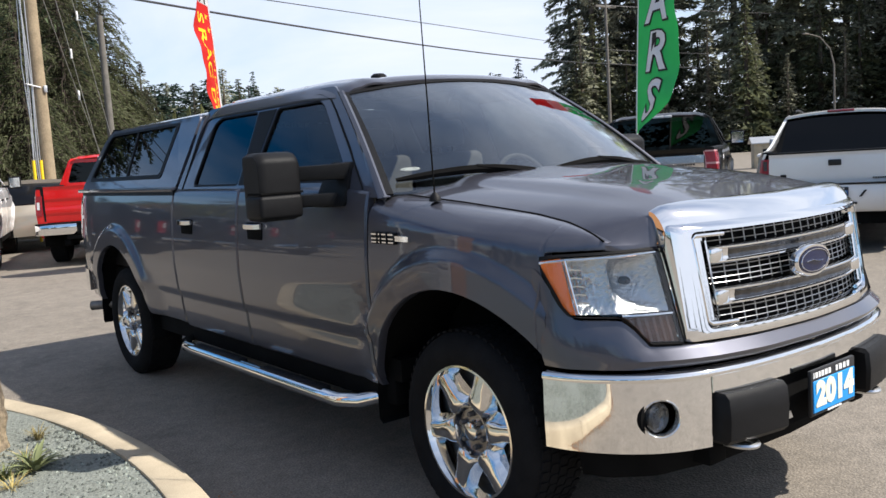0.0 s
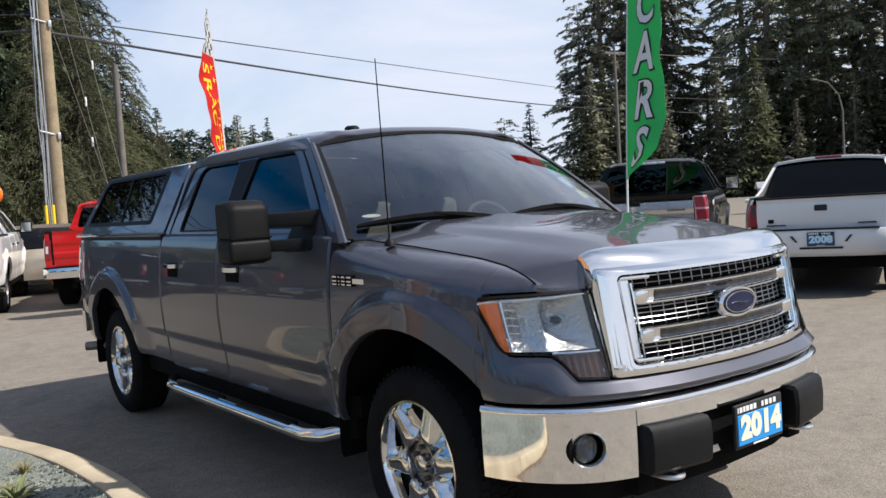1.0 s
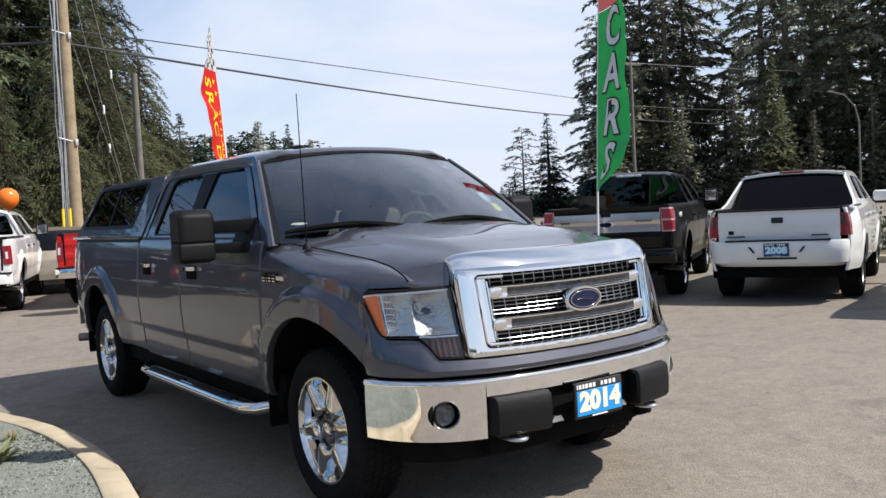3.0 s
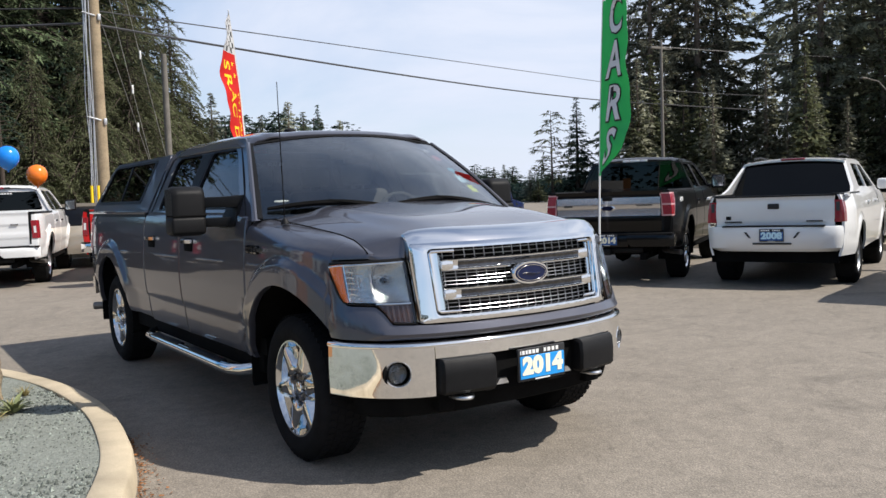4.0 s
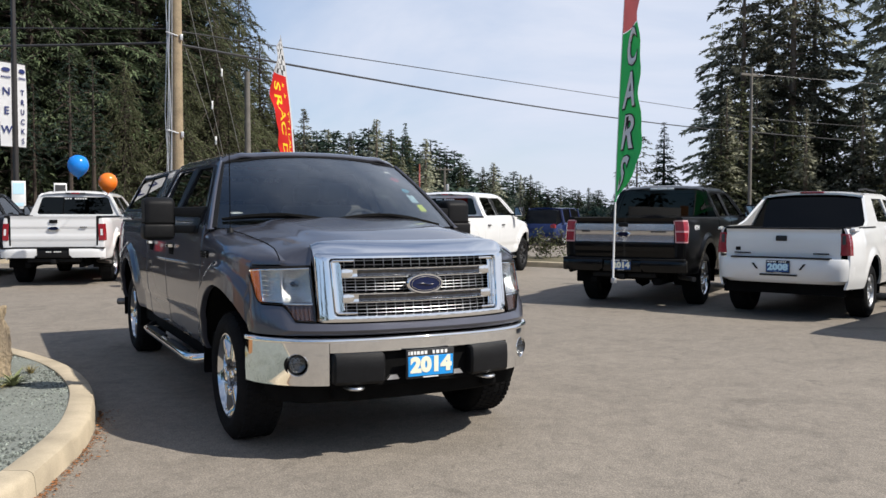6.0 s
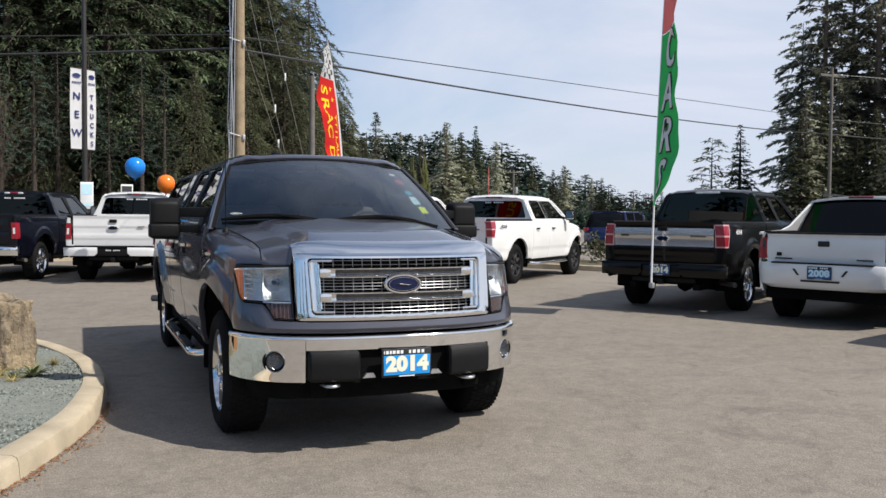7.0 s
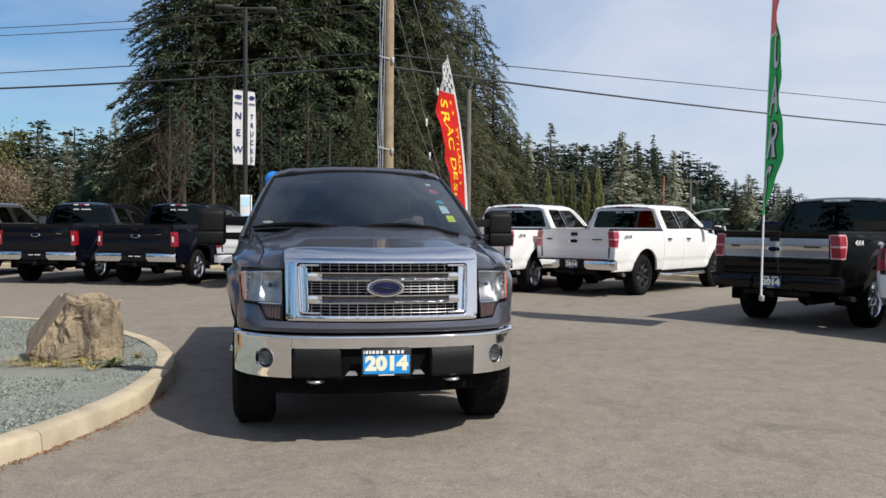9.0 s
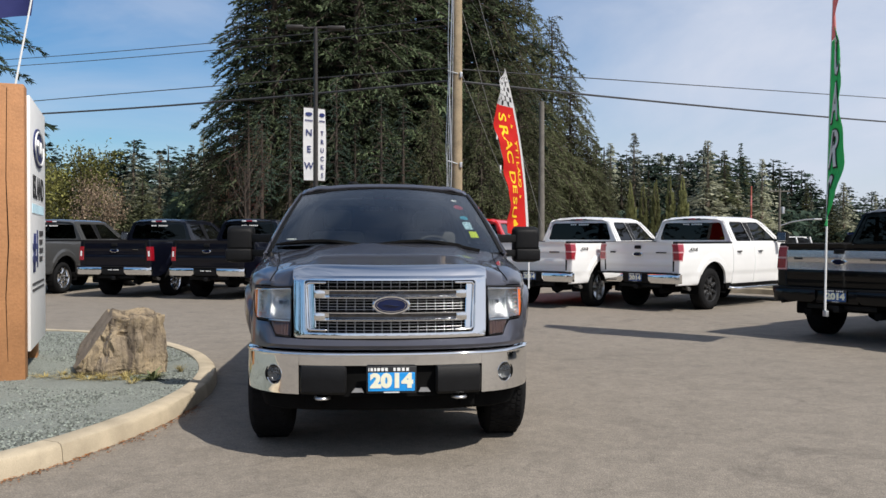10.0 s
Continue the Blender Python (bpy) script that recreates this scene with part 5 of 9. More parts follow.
def tow_mirror(parent, s, big=True, mat=None):
    mirror = new("door_mirror")
    mirror.parent = parent
    tagged(mirror, label="black extended towing mirror" if big else "black door mirror")
    bm = bmesh.new()
    if big:
        x0, x1, y0, y1, z0, z1 = 1.110, 1.322, 1.87, 2.03, 1.250, 1.560
    else:
        x0, x1, y0, y1, z0, z1 = 1.02, 1.25, 1.72, 1.86, 1.37, 1.62
    rings = []
    for x, f in ((x0, 0.0), (x0 + 0.012, 0.7), (x0 + 0.035, 1.0), ((x0 + x1) / 2, 1.0), (x1 - 0.04, 1.0), (x1 - 0.015, 0.8), (x1, 0.35)):
        pad = 0.025 * (1 - f)
        rings.append([Vector((s * x, y, z)) for y, z in rounded([(y0 + pad, z0 + 0.02 + pad), (y0 + pad, z1 - 0.035 - pad), (y0 + 0.05, z1 - pad), (y1, z1 - pad), (y1, z0 + pad), (y0 + 0.04, z0 + pad)], 0.02, 3)])
    loft(bm, rings)
    head = part("mirror_head", fix(bm), mat or M_PLASTIC, mirror)
    if big:
        bm = bmesh.new()
        box(bm, (min(s * (x0 + 0.004), s * (x1 + 0.002)), y0 - 0.006, 1.372), (max(s * (x0 + 0.004), s * (x1 + 0.002)), y1 - 0.03, 1.382), 0.002, 1)
        part("mirror_seam", bm, M_DARK, head)
        bm = bmesh.new()
        box(bm, (min(s * (x0 + 0.01), s * (x1 + 0.012)), y0 - 0.012, 1.262), (max(s * (x0 + 0.01), s * (x1 + 0.012)), y1 - 0.02, 1.368), 0.018, 3)
        part("spotter_housing", bm, M_PLASTIC, head)
    bm = bmesh.new()
    box(bm, (min(s * (x0 + 0.02), s * (x1 - 0.02)), y1 - 0.002, z0 + 0.03), (max(s * (x0 + 0.02), s * (x1 - 0.02)), y1 + 0.004, z1 - 0.03), 0.002, 1)
    part("mirror_glass", bm, M_CHROME, mirror)
    if big:
        for z, r in ((1.455, 0.036), (1.330, 0.030)):
            bm = bmesh.new()
            rings = []
            for x, y, k in ((0.90, 1.79, 1.15), (0.97, 1.82, 1.0), (1.08, 1.885, 0.95), (1.14, 1.93, 0.95)):
                rings.append([Vector((s * x, y + dy, z + dz)) for dy, dz in rounded([(-0.040 * k, -r * k), (-0.040 * k, r * k), (0.040 * k, r * k), (0.040 * k, -r * k)], 0.012, 2)])
            loft(bm, rings)
            part("mirror_arm", fix(bm), M_PLASTIC, mirror)
        bm = bmesh.new()
        plate(bm, rounded([(1.70, 1.30), (1.76, 1.48), (1.95, 1.50), (1.98, 1.29)], 0.03), [], lambda y, z: Vector((s * (side_x(y, min(z, 1.38), 4.97) + 0.012 if z < 1.39 else s and green_x(z) + 0.014), y, z)) if s > 0 else Vector((-(side_x(y, min(z, 1.38), 4.97) + 0.012 if z < 1.39 else green_x(z) + 0.014), y, z)), (-s * 0.05, 0, 0))
        part("mirror_foot", bm, M_PLASTIC, mirror)
    else:
        bm = bmesh.new()
        tube(bm, [(s * 0.92, 1.80, 1.42), (s * 1.06, 1.80, 1.43)], 0.035, 8, flat=0.7)
        part("mirror_arm", fix(bm), M_PLASTIC, mirror)


def tail_lamp(parent, s, tail, rear_axle, style):
    """Upright lamp at the bed's rear corner."""
    lamp = new("tail_lamp")
    lamp.parent = parent
    z0, z1 = (1.01, 1.352) if style == "old" else (0.905, 1.235)
    tagged(lamp, label="red tail lamp with a clear band")
    bm = bmesh.new()

    def place(u, v):
        z = z0 + (z1 - z0) * v
        # u: 0 at the tailgate, 1 round the corner on the side
        if u < 0.5:
            x_out = side_x(tail, z, rear_axle) + 0.006
            inset = 0.150 if style == "old" else 0.105
            return Vector((s * (x_out - inset + (inset - 0.012) * u / 0.5), tail + 0.014, z))
        f = (u - 0.5) / 0.5
        yy = tail + 0.014 - 0.16 * f * ((0.62 + 0.38 * smooth01(0.0, 0.7, v)) if style == "old" else 0.75)
        return Vector((s * (side_x(min(yy, tail), z, rear_axle) + 0.006 - 0.012 * max(0.0, 1 - f / 0.12)), yy, z))

    us = [0, 0.02, 0.2, 0.4, 0.5, 0.54, 0.6, 0.8, 1.0]
    sheet(bm, place, us, np.linspace(0, 1, 7), thick=(-s * 0.03, -0.03, 0))
    part("lens", fix(bm), M_PINKLENS if style == "old" else M_REDLENS, lamp)
    bm = bmesh.new()
    if style == "old":
        for v0, v1, red in ((0.54, 0.94, M_REDPANE), (0.06, 0.46, M_REDLENS)):
            sheet(bm, lambda u, v: place(u, v0 + (v1 - v0) * v) + Vector((s * 0.003, 0.003, 0)), [0.05, 0.25, 0.45, 0.5, 0.54, 0.7, 0.93], [0, 0.25, 0.5, 0.75, 1], thick=(-s * 0.003, -0.003, 0))
            part("red_pane", fix(bm), red, lamp)
            bm = bmesh.new()
        bm.free()
        return
    mid = (0.30, 0.68)
    sheet(bm, lambda u, v: place(u, mid[0] + (mid[1] - mid[0]) * v) + Vector((s * 0.002, 0.003, 0)), [0.16, 0.26, 0.38], [0, 1], thick=(0, -0.004, 0))
    part("clear_band", fix(bm), M_WHITELENS, lamp)


def bed(parent, mat, cab_rear, tail, rear_axle, spec):
    """Cargo bed: sides, tailgate, rear bumper."""
    rail = 1.372
    for s in (-1, 1):
        side_panel("bed_side", cab_rear + 0.012, tail, lambda y: rail, mat, parent, s, rear_axle, sill=0.52, rows=spec.get("rows", 22))
        bm = bmesh.new()
        rings = []
        for y in np.linspace(cab_rear + 0.015, tail + 0.005, 14):
            xo = side_x(y, 1.36, rear_axle)
            rings.append([Vector((s * x, y, z)) for x, z in ((xo + 0.004, rail - 0.02), (xo - 0.002, rail + 0.012), (xo - 0.03, rail + 0.022), (xo - 0.10, rail + 0.022), (xo - 0.115, rail), (xo - 0.115, 0.80), (xo - 0.085, 0.80), (xo - 0.06, rail - 0.03))])
        loft(bm, rings)
        part("bed_rail", fix(bm), M_PLASTIC, parent)
        bm = bmesh.new()
        sheet(bm, lambda u, z: Vector((s * (side_x(tail, z, rear_axle) - 0.154 + 0.152 * u), tail + 0.002 - 0.012 * smooth01(0.9, 1.0, u), z)), [0, 0.3, 0.6, 0.85, 0.93, 1.0], np.linspace(0.56, 1.37, 12), thick=(0, -0.03, 0))
        part("bed_corner", fix(bm), mat, parent)
        tail_lamp(parent, s, tail, rear_axle, spec.get("style", "old"))
    bm = bmesh.new()
    box(bm, (-0.88, cab_rear + 0.03, 0.70), (0.88, tail - 0.02, 0.78))
    part("bed_floor", bm, M_DARK, parent)
    bm = bmesh.new()
    sheet(bm, lambda x, z: Vector((x, cab_rear + 0.03, z)), [-0.9, 0.9], [0.7, 1.36], thick=(0, 0.03, 0))
    part("bed_front_wall", fix(bm), mat, parent)
    # tailgate
    bm = bmesh.new()
    half = side_x(tail, 1.1, rear_axle) - 0.150

    def gate(u, v):
        x = u * half
        z = 0.775 + (rail + 0.012 - 0.775) * v
        bulge = 0.012 * math.sin(math.pi * v)
        crease = 0.012 * smooth01(0.60, 0.64, v) * smooth01(0.98, 0.90, v) + 0.008 * smooth01(0.20, 0.24, v) * smooth01(0.42, 0.36, v)
        spoiler = 0.028 * smooth01(0.90, 0.99, v)
        return Vector((x, tail - 0.004 + bulge + crease + spoiler, z))

    sheet(bm, gate, np.linspace(-1, 1, 21), np.linspace(0, 1, 26), thick=(0, -0.05, 0))
    tailgate = part("tailgate", fix(bm), mat, parent, spec.get("gate_label", ""))
    if spec.get("applique"):
        bm = bmesh.new()
        sheet(bm, lambda u, v: gate(u, 0.40 + 0.45 * v) + Vector((0, 0.010, 0)), np.linspace(-0.985, 0.985, 11), np.linspace(0, 1, 10), thick=(0, -0.008, 0))
        part("tailgate_applique", fix(bm), M_BRUSHED, tailgate, "brushed silver applique across the tailgate")
    bm = bmesh.new()
    box(bm, (-0.075, tail + 0.012, 1.245), (0.075, tail + 0.045, 1.315), 0.012)
    part("tailgate_handle", bm, M_PLASTIC, tailgate)
    bm = bmesh.new()
    rings = [[Vector((0.112 * f * math.cos(a), tail + y, 1.135 + 0.045 * f * math.sin(a))) for a in np.linspace(0, 2 * math.pi, 25)[:-1]] for f, y in ((1, 0.010), (1, 0.034), (0.9, 0.040), (0.05, 0.041))]
    loft(bm, rings)
    b = part("badge", fix(bm), M_CHROME, tailgate)
    bm = bmesh.new()
    rings = [[Vector((0.092 * f * math.cos(a), tail + 0.042, 1.135 + 0.033 * f * math.sin(a))) for a in np.linspace(0, 2 * math.pi, 25)[:-1]] for f in (1, 0.05)]
    loft(bm, rings, True, True)
    part("badge_field", fix(bm), M_LOGO_BLUE, b)
    for x0, n, h in ((0.54, 4, 0.030), (-0.66, 7, 0.024)) if spec.get("style", "old") == "old" else ((-0.62, 4, 0.016),):
        for k in range(n):
            bm = bmesh.new()
            box(bm, (x0 + k * 0.034, tail + 0.022, 1.16), (x0 + k * 0.034 + 0.024, tail + 0.036, 1.16 + h))
            part("name_bar", bm, M_BLACK if mat is M_WHITE_PAINT or spec.get("applique") else M_CHROME, tailgate)
    # rear bumper
    rb = new("rear_bumper")
    rb.parent = parent
    tagged(rb, label=spec.get("bumper_label", "chrome rear step bumper"))
    bumper_mat = spec.get("bumper", M_CHROME)
    for s in (-1, 1):
        bm = bmesh.new()
        rings = []
        for x in (0.30, 0.36, 0.5, 0.7, 0.86, 0.93, 0.965, 0.975):
            yy = tail + 0.115 - (0.0 if x < 0.8 else 0.9 * (x - 0.8) ** 1.5)
            lo = 0.565 + (0.05 if x < 0.34 else 0)
            rings.append([Vector((s * x, yy + o, z)) for o, z in ((-0.09, 0.742), (-0.008, 0.742), (0.0, 0.725), (0.002, 0.66), (-0.012, lo), (-0.09, lo))])
        loft(bm, rings)
        part("bumper_end", fix(bm), bumper_mat, rb)
    bm = bmesh.new()
    box(bm, (-0.96, tail - 0.02, 0.738), (0.96, tail + 0.112, 0.768), 0.012)
    part("step_pad", bm, M_PLASTIC, rb)
    bm = bmesh.new()
    box(bm, (-0.31, tail + 0.0, 0.56), (0.31, tail + 0.09, 0.738), 0.015)
    part("bumper_centre", bm, M_PLASTIC if bumper_mat is not M_BLACK_PAINT else M_BLACK_PAINT, rb)
    if spec.get("style") == "new":
        for k in range(8):
            if k != 4:
                bm = bmesh.new()
                box(bm, (-0.145 + 0.036 * k, tail + 0.086, 0.668), (-0.145 + 0.036 * k + 0.026, tail + 0.093, 0.690))
                part("print_bar", bm, M_WHITE, rb)
    bm = bmesh.new()
    box(bm, (-0.045, tail - 0.25, 0.44), (0.045, tail + 0.10, 0.53), 0.006)
    box(bm, (-0.50, tail - 0.10, 0.47), (0.50, tail - 0.03, 0.54), 0.006)
    part("tow_hitch", bm, M_PLASTIC, rb)
    if spec.get("year"):
        number_plate(rb, 0, 0, 0, spec["year"], spec.get("plate", M_PLATE_DARKBLUE), m=pose(0, tail + 0.115, 0.655, 0, 0, 180))
    if spec.get("four"):
        for s in (-1, 1):
            bm = lettering("4X4", 0.100, 0.002, 0.001)
            bm.transform(pose(s * 1.012, tail - 0.42, 1.235, 0, 0, 90 if s > 0 else -90) @ Matrix.Diagonal((1.7, 1, 1, 1)))
            part("drive_lettering", bm, M_BLACK if mat is not M_BLACK_PAINT else M_WHITE, parent, smooth=False)


def truck(label, mat, m, spec):
    """A crew-cab pickup. spec: wheelbase and the trimmings."""
    t = thing("pickup_truck", label, "pickup truck", m, spec.get("group", ""))
    wb = spec.get("wheelbase", 3.683)
    rear_axle = FRONT_AXLE + wb
    cab_rear = 3.80
    tail = rear_axle + spec.get("overhang", 1.165)
    tint = M_TINT
    rows = spec.get("rows", 22)

    def belt(y):
        return lerp_table(y, [1.4, 1.7, 2.0, 2.6, 3.8], [1.345, 1.375, 1.385, 1.385, 1.39])

    def fender_low(y):
        return lerp_table(y, [0.30, 0.543, 0.552, 0.562, 2], [1.146, 1.138, 1.05, 0.50, 0.50])

    for s in (-1, 1):
        side_panel("front_wing", 0.366, 1.538, fender_top, mat, t, s, rear_axle, front_z=fender_low, roll=wing_roll, rows=rows)
        side_panel("front_door", 1.548, 2.845, belt, mat, t, s, rear_axle, rows=rows)
        side_panel("rear_door", 2.855, cab_rear, belt, mat, t, s, rear_axle, rows=rows)
        arch_liner("wheel_arch_liner", FRONT_AXLE, t, s)
        arch_liner("wheel_arch_liner", rear_axle, t, s)
        for hy in (2.62, 3.56):
            bm = bmesh.new()
            xo = side_x(hy, 1.19, rear_axle)
            box(bm, (min(s * (xo - 0.01), s * (xo + 0.012)), hy - 0.085, 1.115), (max(s * (xo - 0.01), s * (xo + 0.012)), hy + 0.085, 1.205), 0.008)
            handle = part("door_handle", bm, M_DARK if spec.get("chrome_handles") else mat, t)
            bm = bmesh.new()
            rings = []
            for y, o in ((-0.085, 0.012), (-0.06, 0.036), (0, 0.042), (0.06, 0.036), (0.085, 0.012)):
                rings.append([Vector((s * (xo + o + dx), hy + y, 1.187 + dz)) for dx, dz in ((-0.006, -0.014), (0.005, -0.012), (0.006, 0.012), (-0.006, 0.014))])
            loft(bm, rings)
            part("grip", fix(bm), M_CHROME if spec.get("chrome_handles") else M_PLASTIC, handle)
        for axle in (FRONT_AXLE, rear_axle):
            wheel(t, axle, s, spec.get("rim", M_CHROME), spec.get("spokes", 7), spec.get("wheel_x", 0.965), spec.get("tyre_r", TYRE_R), spec.get("rim_r", 0.268), spec.get("spoke_mat"))
        tow_mirror(t, s, spec.get("tow_mirrors", False), spec.get("mirror_mat"))
        # running board
        if spec.get("steps"):
            bm = bmesh.new()
            path = [(s * 0.90, 1.66, 0.42), (s * 0.99, 1.72, 0.405), (s * 1.035, 1.82, 0.40)] + [(s * 1.04, y, 0.40) for y in np.linspace(2.0, 3.5, 9)] + [(s * 1.035, 3.66, 0.40), (s * 0.99, 3.78, 0.405), (s * 0.90, 3.84, 0.42)]
            tube(bm, path, 0.034, 14)
            board = part("running_board", fix(bm), M_CHROME, t, "chrome tube running board")
            for y0, y1 in ((1.95, 2.60), (2.85, 3.50)):
                bm = bmesh.new()
                box(bm, (min(s * 1.0, s * 1.06), y0, 0.418), (max(s * 1.0, s * 1.06), y1, 0.438), 0.008)
                part("step_tread", bm, M_PLASTIC, board)
        # sill under the doors
        bm = bmesh.new()
        box(bm, (min(s * 0.80, s * 0.935), 1.50, 0.40), (max(s * 0.80, s * 0.935), rear_axle - 0.55, 0.54), 0.02)
        part("sill", bm, M_DARK, t)
    # inner body that closes the gaps, floor and frame rails
    for nm, lo, hi in (("underbody", (-0.60, 0.30, 0.42), (0.60, rear_axle + 0.9, 0.62)), ("inner_door", (-0.93, 1.58, 0.55), (-0.90, cab_rear - 0.02, 1.34)), ("inner_door", (0.90, 1.58, 0.55), (0.93, cab_rear - 0.02, 1.34)),
                       ("engine_bay", (-0.60, 0.34, 0.50), (0.60, 1.45, 1.12)), ("frame_rail", (-0.55, 0.15, 0.36), (-0.45, tail - 0.05, 0.46)), ("frame_rail", (0.45, 0.15, 0.36), (0.55, tail - 0.05, 0.46))):
        bm = bmesh.new()
        box(bm, lo, hi, 0.01)
        part(nm, bm, M_DARK, t)
    for axle in (FRONT_AXLE, rear_axle):
        bm = bmesh.new()
        tube(bm, [(-0.85, axle, 0.40), (0.85, axle, 0.40)], 0.045, 10)
        lathe(bm, [(0.001, -0.13), (0.10, -0.10), (0.15, 0.0), (0.10, 0.10), (0.001, 0.13)], 16, pose(0.05, axle, 0.39))
        part("axle", fix(bm), M_DARK, t)
    bm = bmesh.new()
    tube(bm, [(-0.45, 3.2, 0.40), (-0.50, rear_axle - 0.5, 0.42), (-0.62, rear_axle + 0.3, 0.48), (-0.76, tail - 0.45, 0.47), (-1.03, tail - 0.22, 0.46)], 0.038, 10)
    part("exhaust_pipe", fix(bm), M_STEEL, t)
    cab_upper(t, mat, cab_rear, tint, M_FRONT_GLASS, spec)
    interior(t, cab_rear, M_SEAT)
    front_end(t, mat)
    bed(t, mat, cab_rear, tail, rear_axle, spec)
    return t


def canopy(parent, mat, cab_rear, tail):
    """Fibreglass cap over the cargo bed with side windows."""
    y0, y1 = cab_rear + 0.035, tail - 0.02
    low = 1.398

    def width(z):
        return green_x(z) + 0.004

    outline = rounded([(y0, low), (y0 + 0.01, 1.86), (y1 - 0.24, 1.86), (y1 - 0.15, 1.81), (y1 + 0.0, 1.45), (y1 + 0.0, low)], 0.04)
    win = rounded([(y0 + 0.345, 1.475), (y0 + 0.355, 1.825), (y1 - 0.30, 1.825), (y1 - 0.24, 1.785), (y1 - 0.15, 1.475)], 0.04)
    cap = new("canopy")
    cap.parent = parent
    tagged(cap, label="grey fibreglass canopy over the cargo bed")
    for s in (-1, 1):
        bm = bmesh.new()
        plate(bm, outline, [win], lambda y, z: Vector((s * width(z), y, z)), (-s * 0.03, 0, 0))
        part("canopy_side", bm, mat, cap)
        cy = sum(p[0] for p in win) / len(win)
        cz = sum(p[1] for p in win) / len(win)
        bm = bmesh.new()
        plate(bm, [(cy + (p[0] - cy) * 1.03, cz + (p[1] - cz) * 1.06) for p in win], [[(cy + (p[0] - cy) * 0.975, cz + (p[1] - cz) * 0.93) for p in win]], lambda y, z: Vector((s * (width(z) + 0.004), y, z)), (-s * 0.012, 0, 0))
        part("window_frame", bm, M_PLASTIC, cap)
        split = y0 + 1.10
        bm = bmesh.new()
        plate(bm, [(cy + (p[0] - cy) * 1.0, cz + (p[1] - cz) * 1.0) for p in win], [], lambda y, z: Vector((s * (width(z) - 0.008), y, z)), (-s * 0.004, 0, 0))
        part("canopy_glass", bm, M_TINT, cap).visible_shadow = False
        bm = bmesh.new()
        plate(bm, [(split - 0.072, 1.48), (split + 0.048, 1.82), (split + 0.072, 1.82), (split - 0.048, 1.48)], [], lambda y, z: Vector((s * (width(z) + 0.002), y, z)), (-s * 0.012, 0, 0))
        part("window_bar", bm, M_PLASTIC, cap)
        bm = bmesh.new()
        box(bm, (min(s * 0.90, s * 0.982), y0 - 0.01, low - 0.022), (max(s * 0.90, s * 0.982), y1 + 0.02, low + 0.006), 0.006)
        part("canopy_skirt", bm, mat, cap)
    bm = bmesh.new()

    def top(u, v):
        half = width(1.86) + 0.004
        x = u * half
        y = y0 + 0.01 + (y1 - 0.20 - y0 - 0.01) * v
        z = 1.925 - 0.068 * abs(u) ** 3 - 0.02 * max(0, 1 - v / 0.15) ** 2 - 0.05 * max(0, (v - 0.88) / 0.12) ** 2
        return Vector((x, y, z))

    sheet(bm, top, np.linspace(-1, 1, 25), np.linspace(0, 1, 21), thick=(0, 0, -0.03))
    part("canopy_top", fix(bm), mat, cap)
    bm = bmesh.new()
    rings = []
    for v in np.linspace(0, 1, 9):
        y = y1 - 0.20 * v ** 1.3
        z = low + (1.875 - low) * v
        w = width(min(z, 1.86)) - 0.01
        rings.append([Vector((-w, y, z)), Vector((-w * 0.5, y + 0.02, z)), Vector((0, y + 0.03, z)), Vector((w * 0.5, y + 0.02, z)), Vector((w, y, z)), Vector((w, y - 0.03, z)), Vector((-w, y - 0.03, z))])
    loft(bm, rings)
    part("rear_hatch", fix(bm), M_TINT, cap)
    bm = bmesh.new()
    sheet(bm, lambda u, z: Vector((u * (width(z) - 0.012), y0 + 0.014, z)), [-1, 0, 1], np.linspace(low, 1.86, 6), thick=(0, 0.02, 0))
    part("front_bulkhead", fix(bm), mat, cap)
    return cap


def parked(x, y, heading, wheelbase=3.683):
    """Pose of a truck whose tail stands at x, y with its nose that many degrees up from the x axis."""
    tail = FRONT_AXLE + wheelbase + 1.165
    return pose(x, y, 0, 0, 0, heading + 90) @ Matrix.Translation((0, -tail, 0))


# ---- the dark grey truck ----
MAIN_SPEC = dict(wheelbase=3.983, chrome_handles=True, tow_mirrors=True, steps=True, canopy=True, rim=M_WHEEL, wheel_x=0.972, spokes=6, rows=40, overhang=0.935)
main_truck = truck("dark grey crew-cab pickup with a canopy and chrome bumper", M_GREY, None, MAIN_SPEC)
canopy(main_truck, M_GREY, 3.80, FRONT_AXLE + 3.983 + 0.935)
number_plate(main_truck, 0, -0.002, 0.547, "2014", M_PLATE_BLUE)
# radio aerial on the wing
bm = bmesh.new()
tube(bm, [(-0.885, 1.19, 1.315), (-0.885, 1.19, 1.335), (-0.885, 1.192, 1.35)], [0.026, 0.022, 0.008], 12)
aerial = part("aerial", fix(bm), M_PLASTIC, main_truck)
bm = bmesh.new()
tube(bm, [(-0.885, 1.192, 1.34), (-0.885, 1.202, 1.75), (-0.885, 1.212, 2.13)], [0.0035, 0.003, 0.0022], 6)
part("aerial_rod", fix(bm), M_DARK, aerial)
# cab antenna puck
bm = bmesh.new()
lathe(bm, [(0.045, 0.0), (0.043, 0.014), (0.03, 0.024), (0.0, 0.026)], 20, pose(-0.28, 2.42, 1.945, 0, -90, 0))
part("roof_antenna", fix(bm), M_PLASTIC, main_truck)
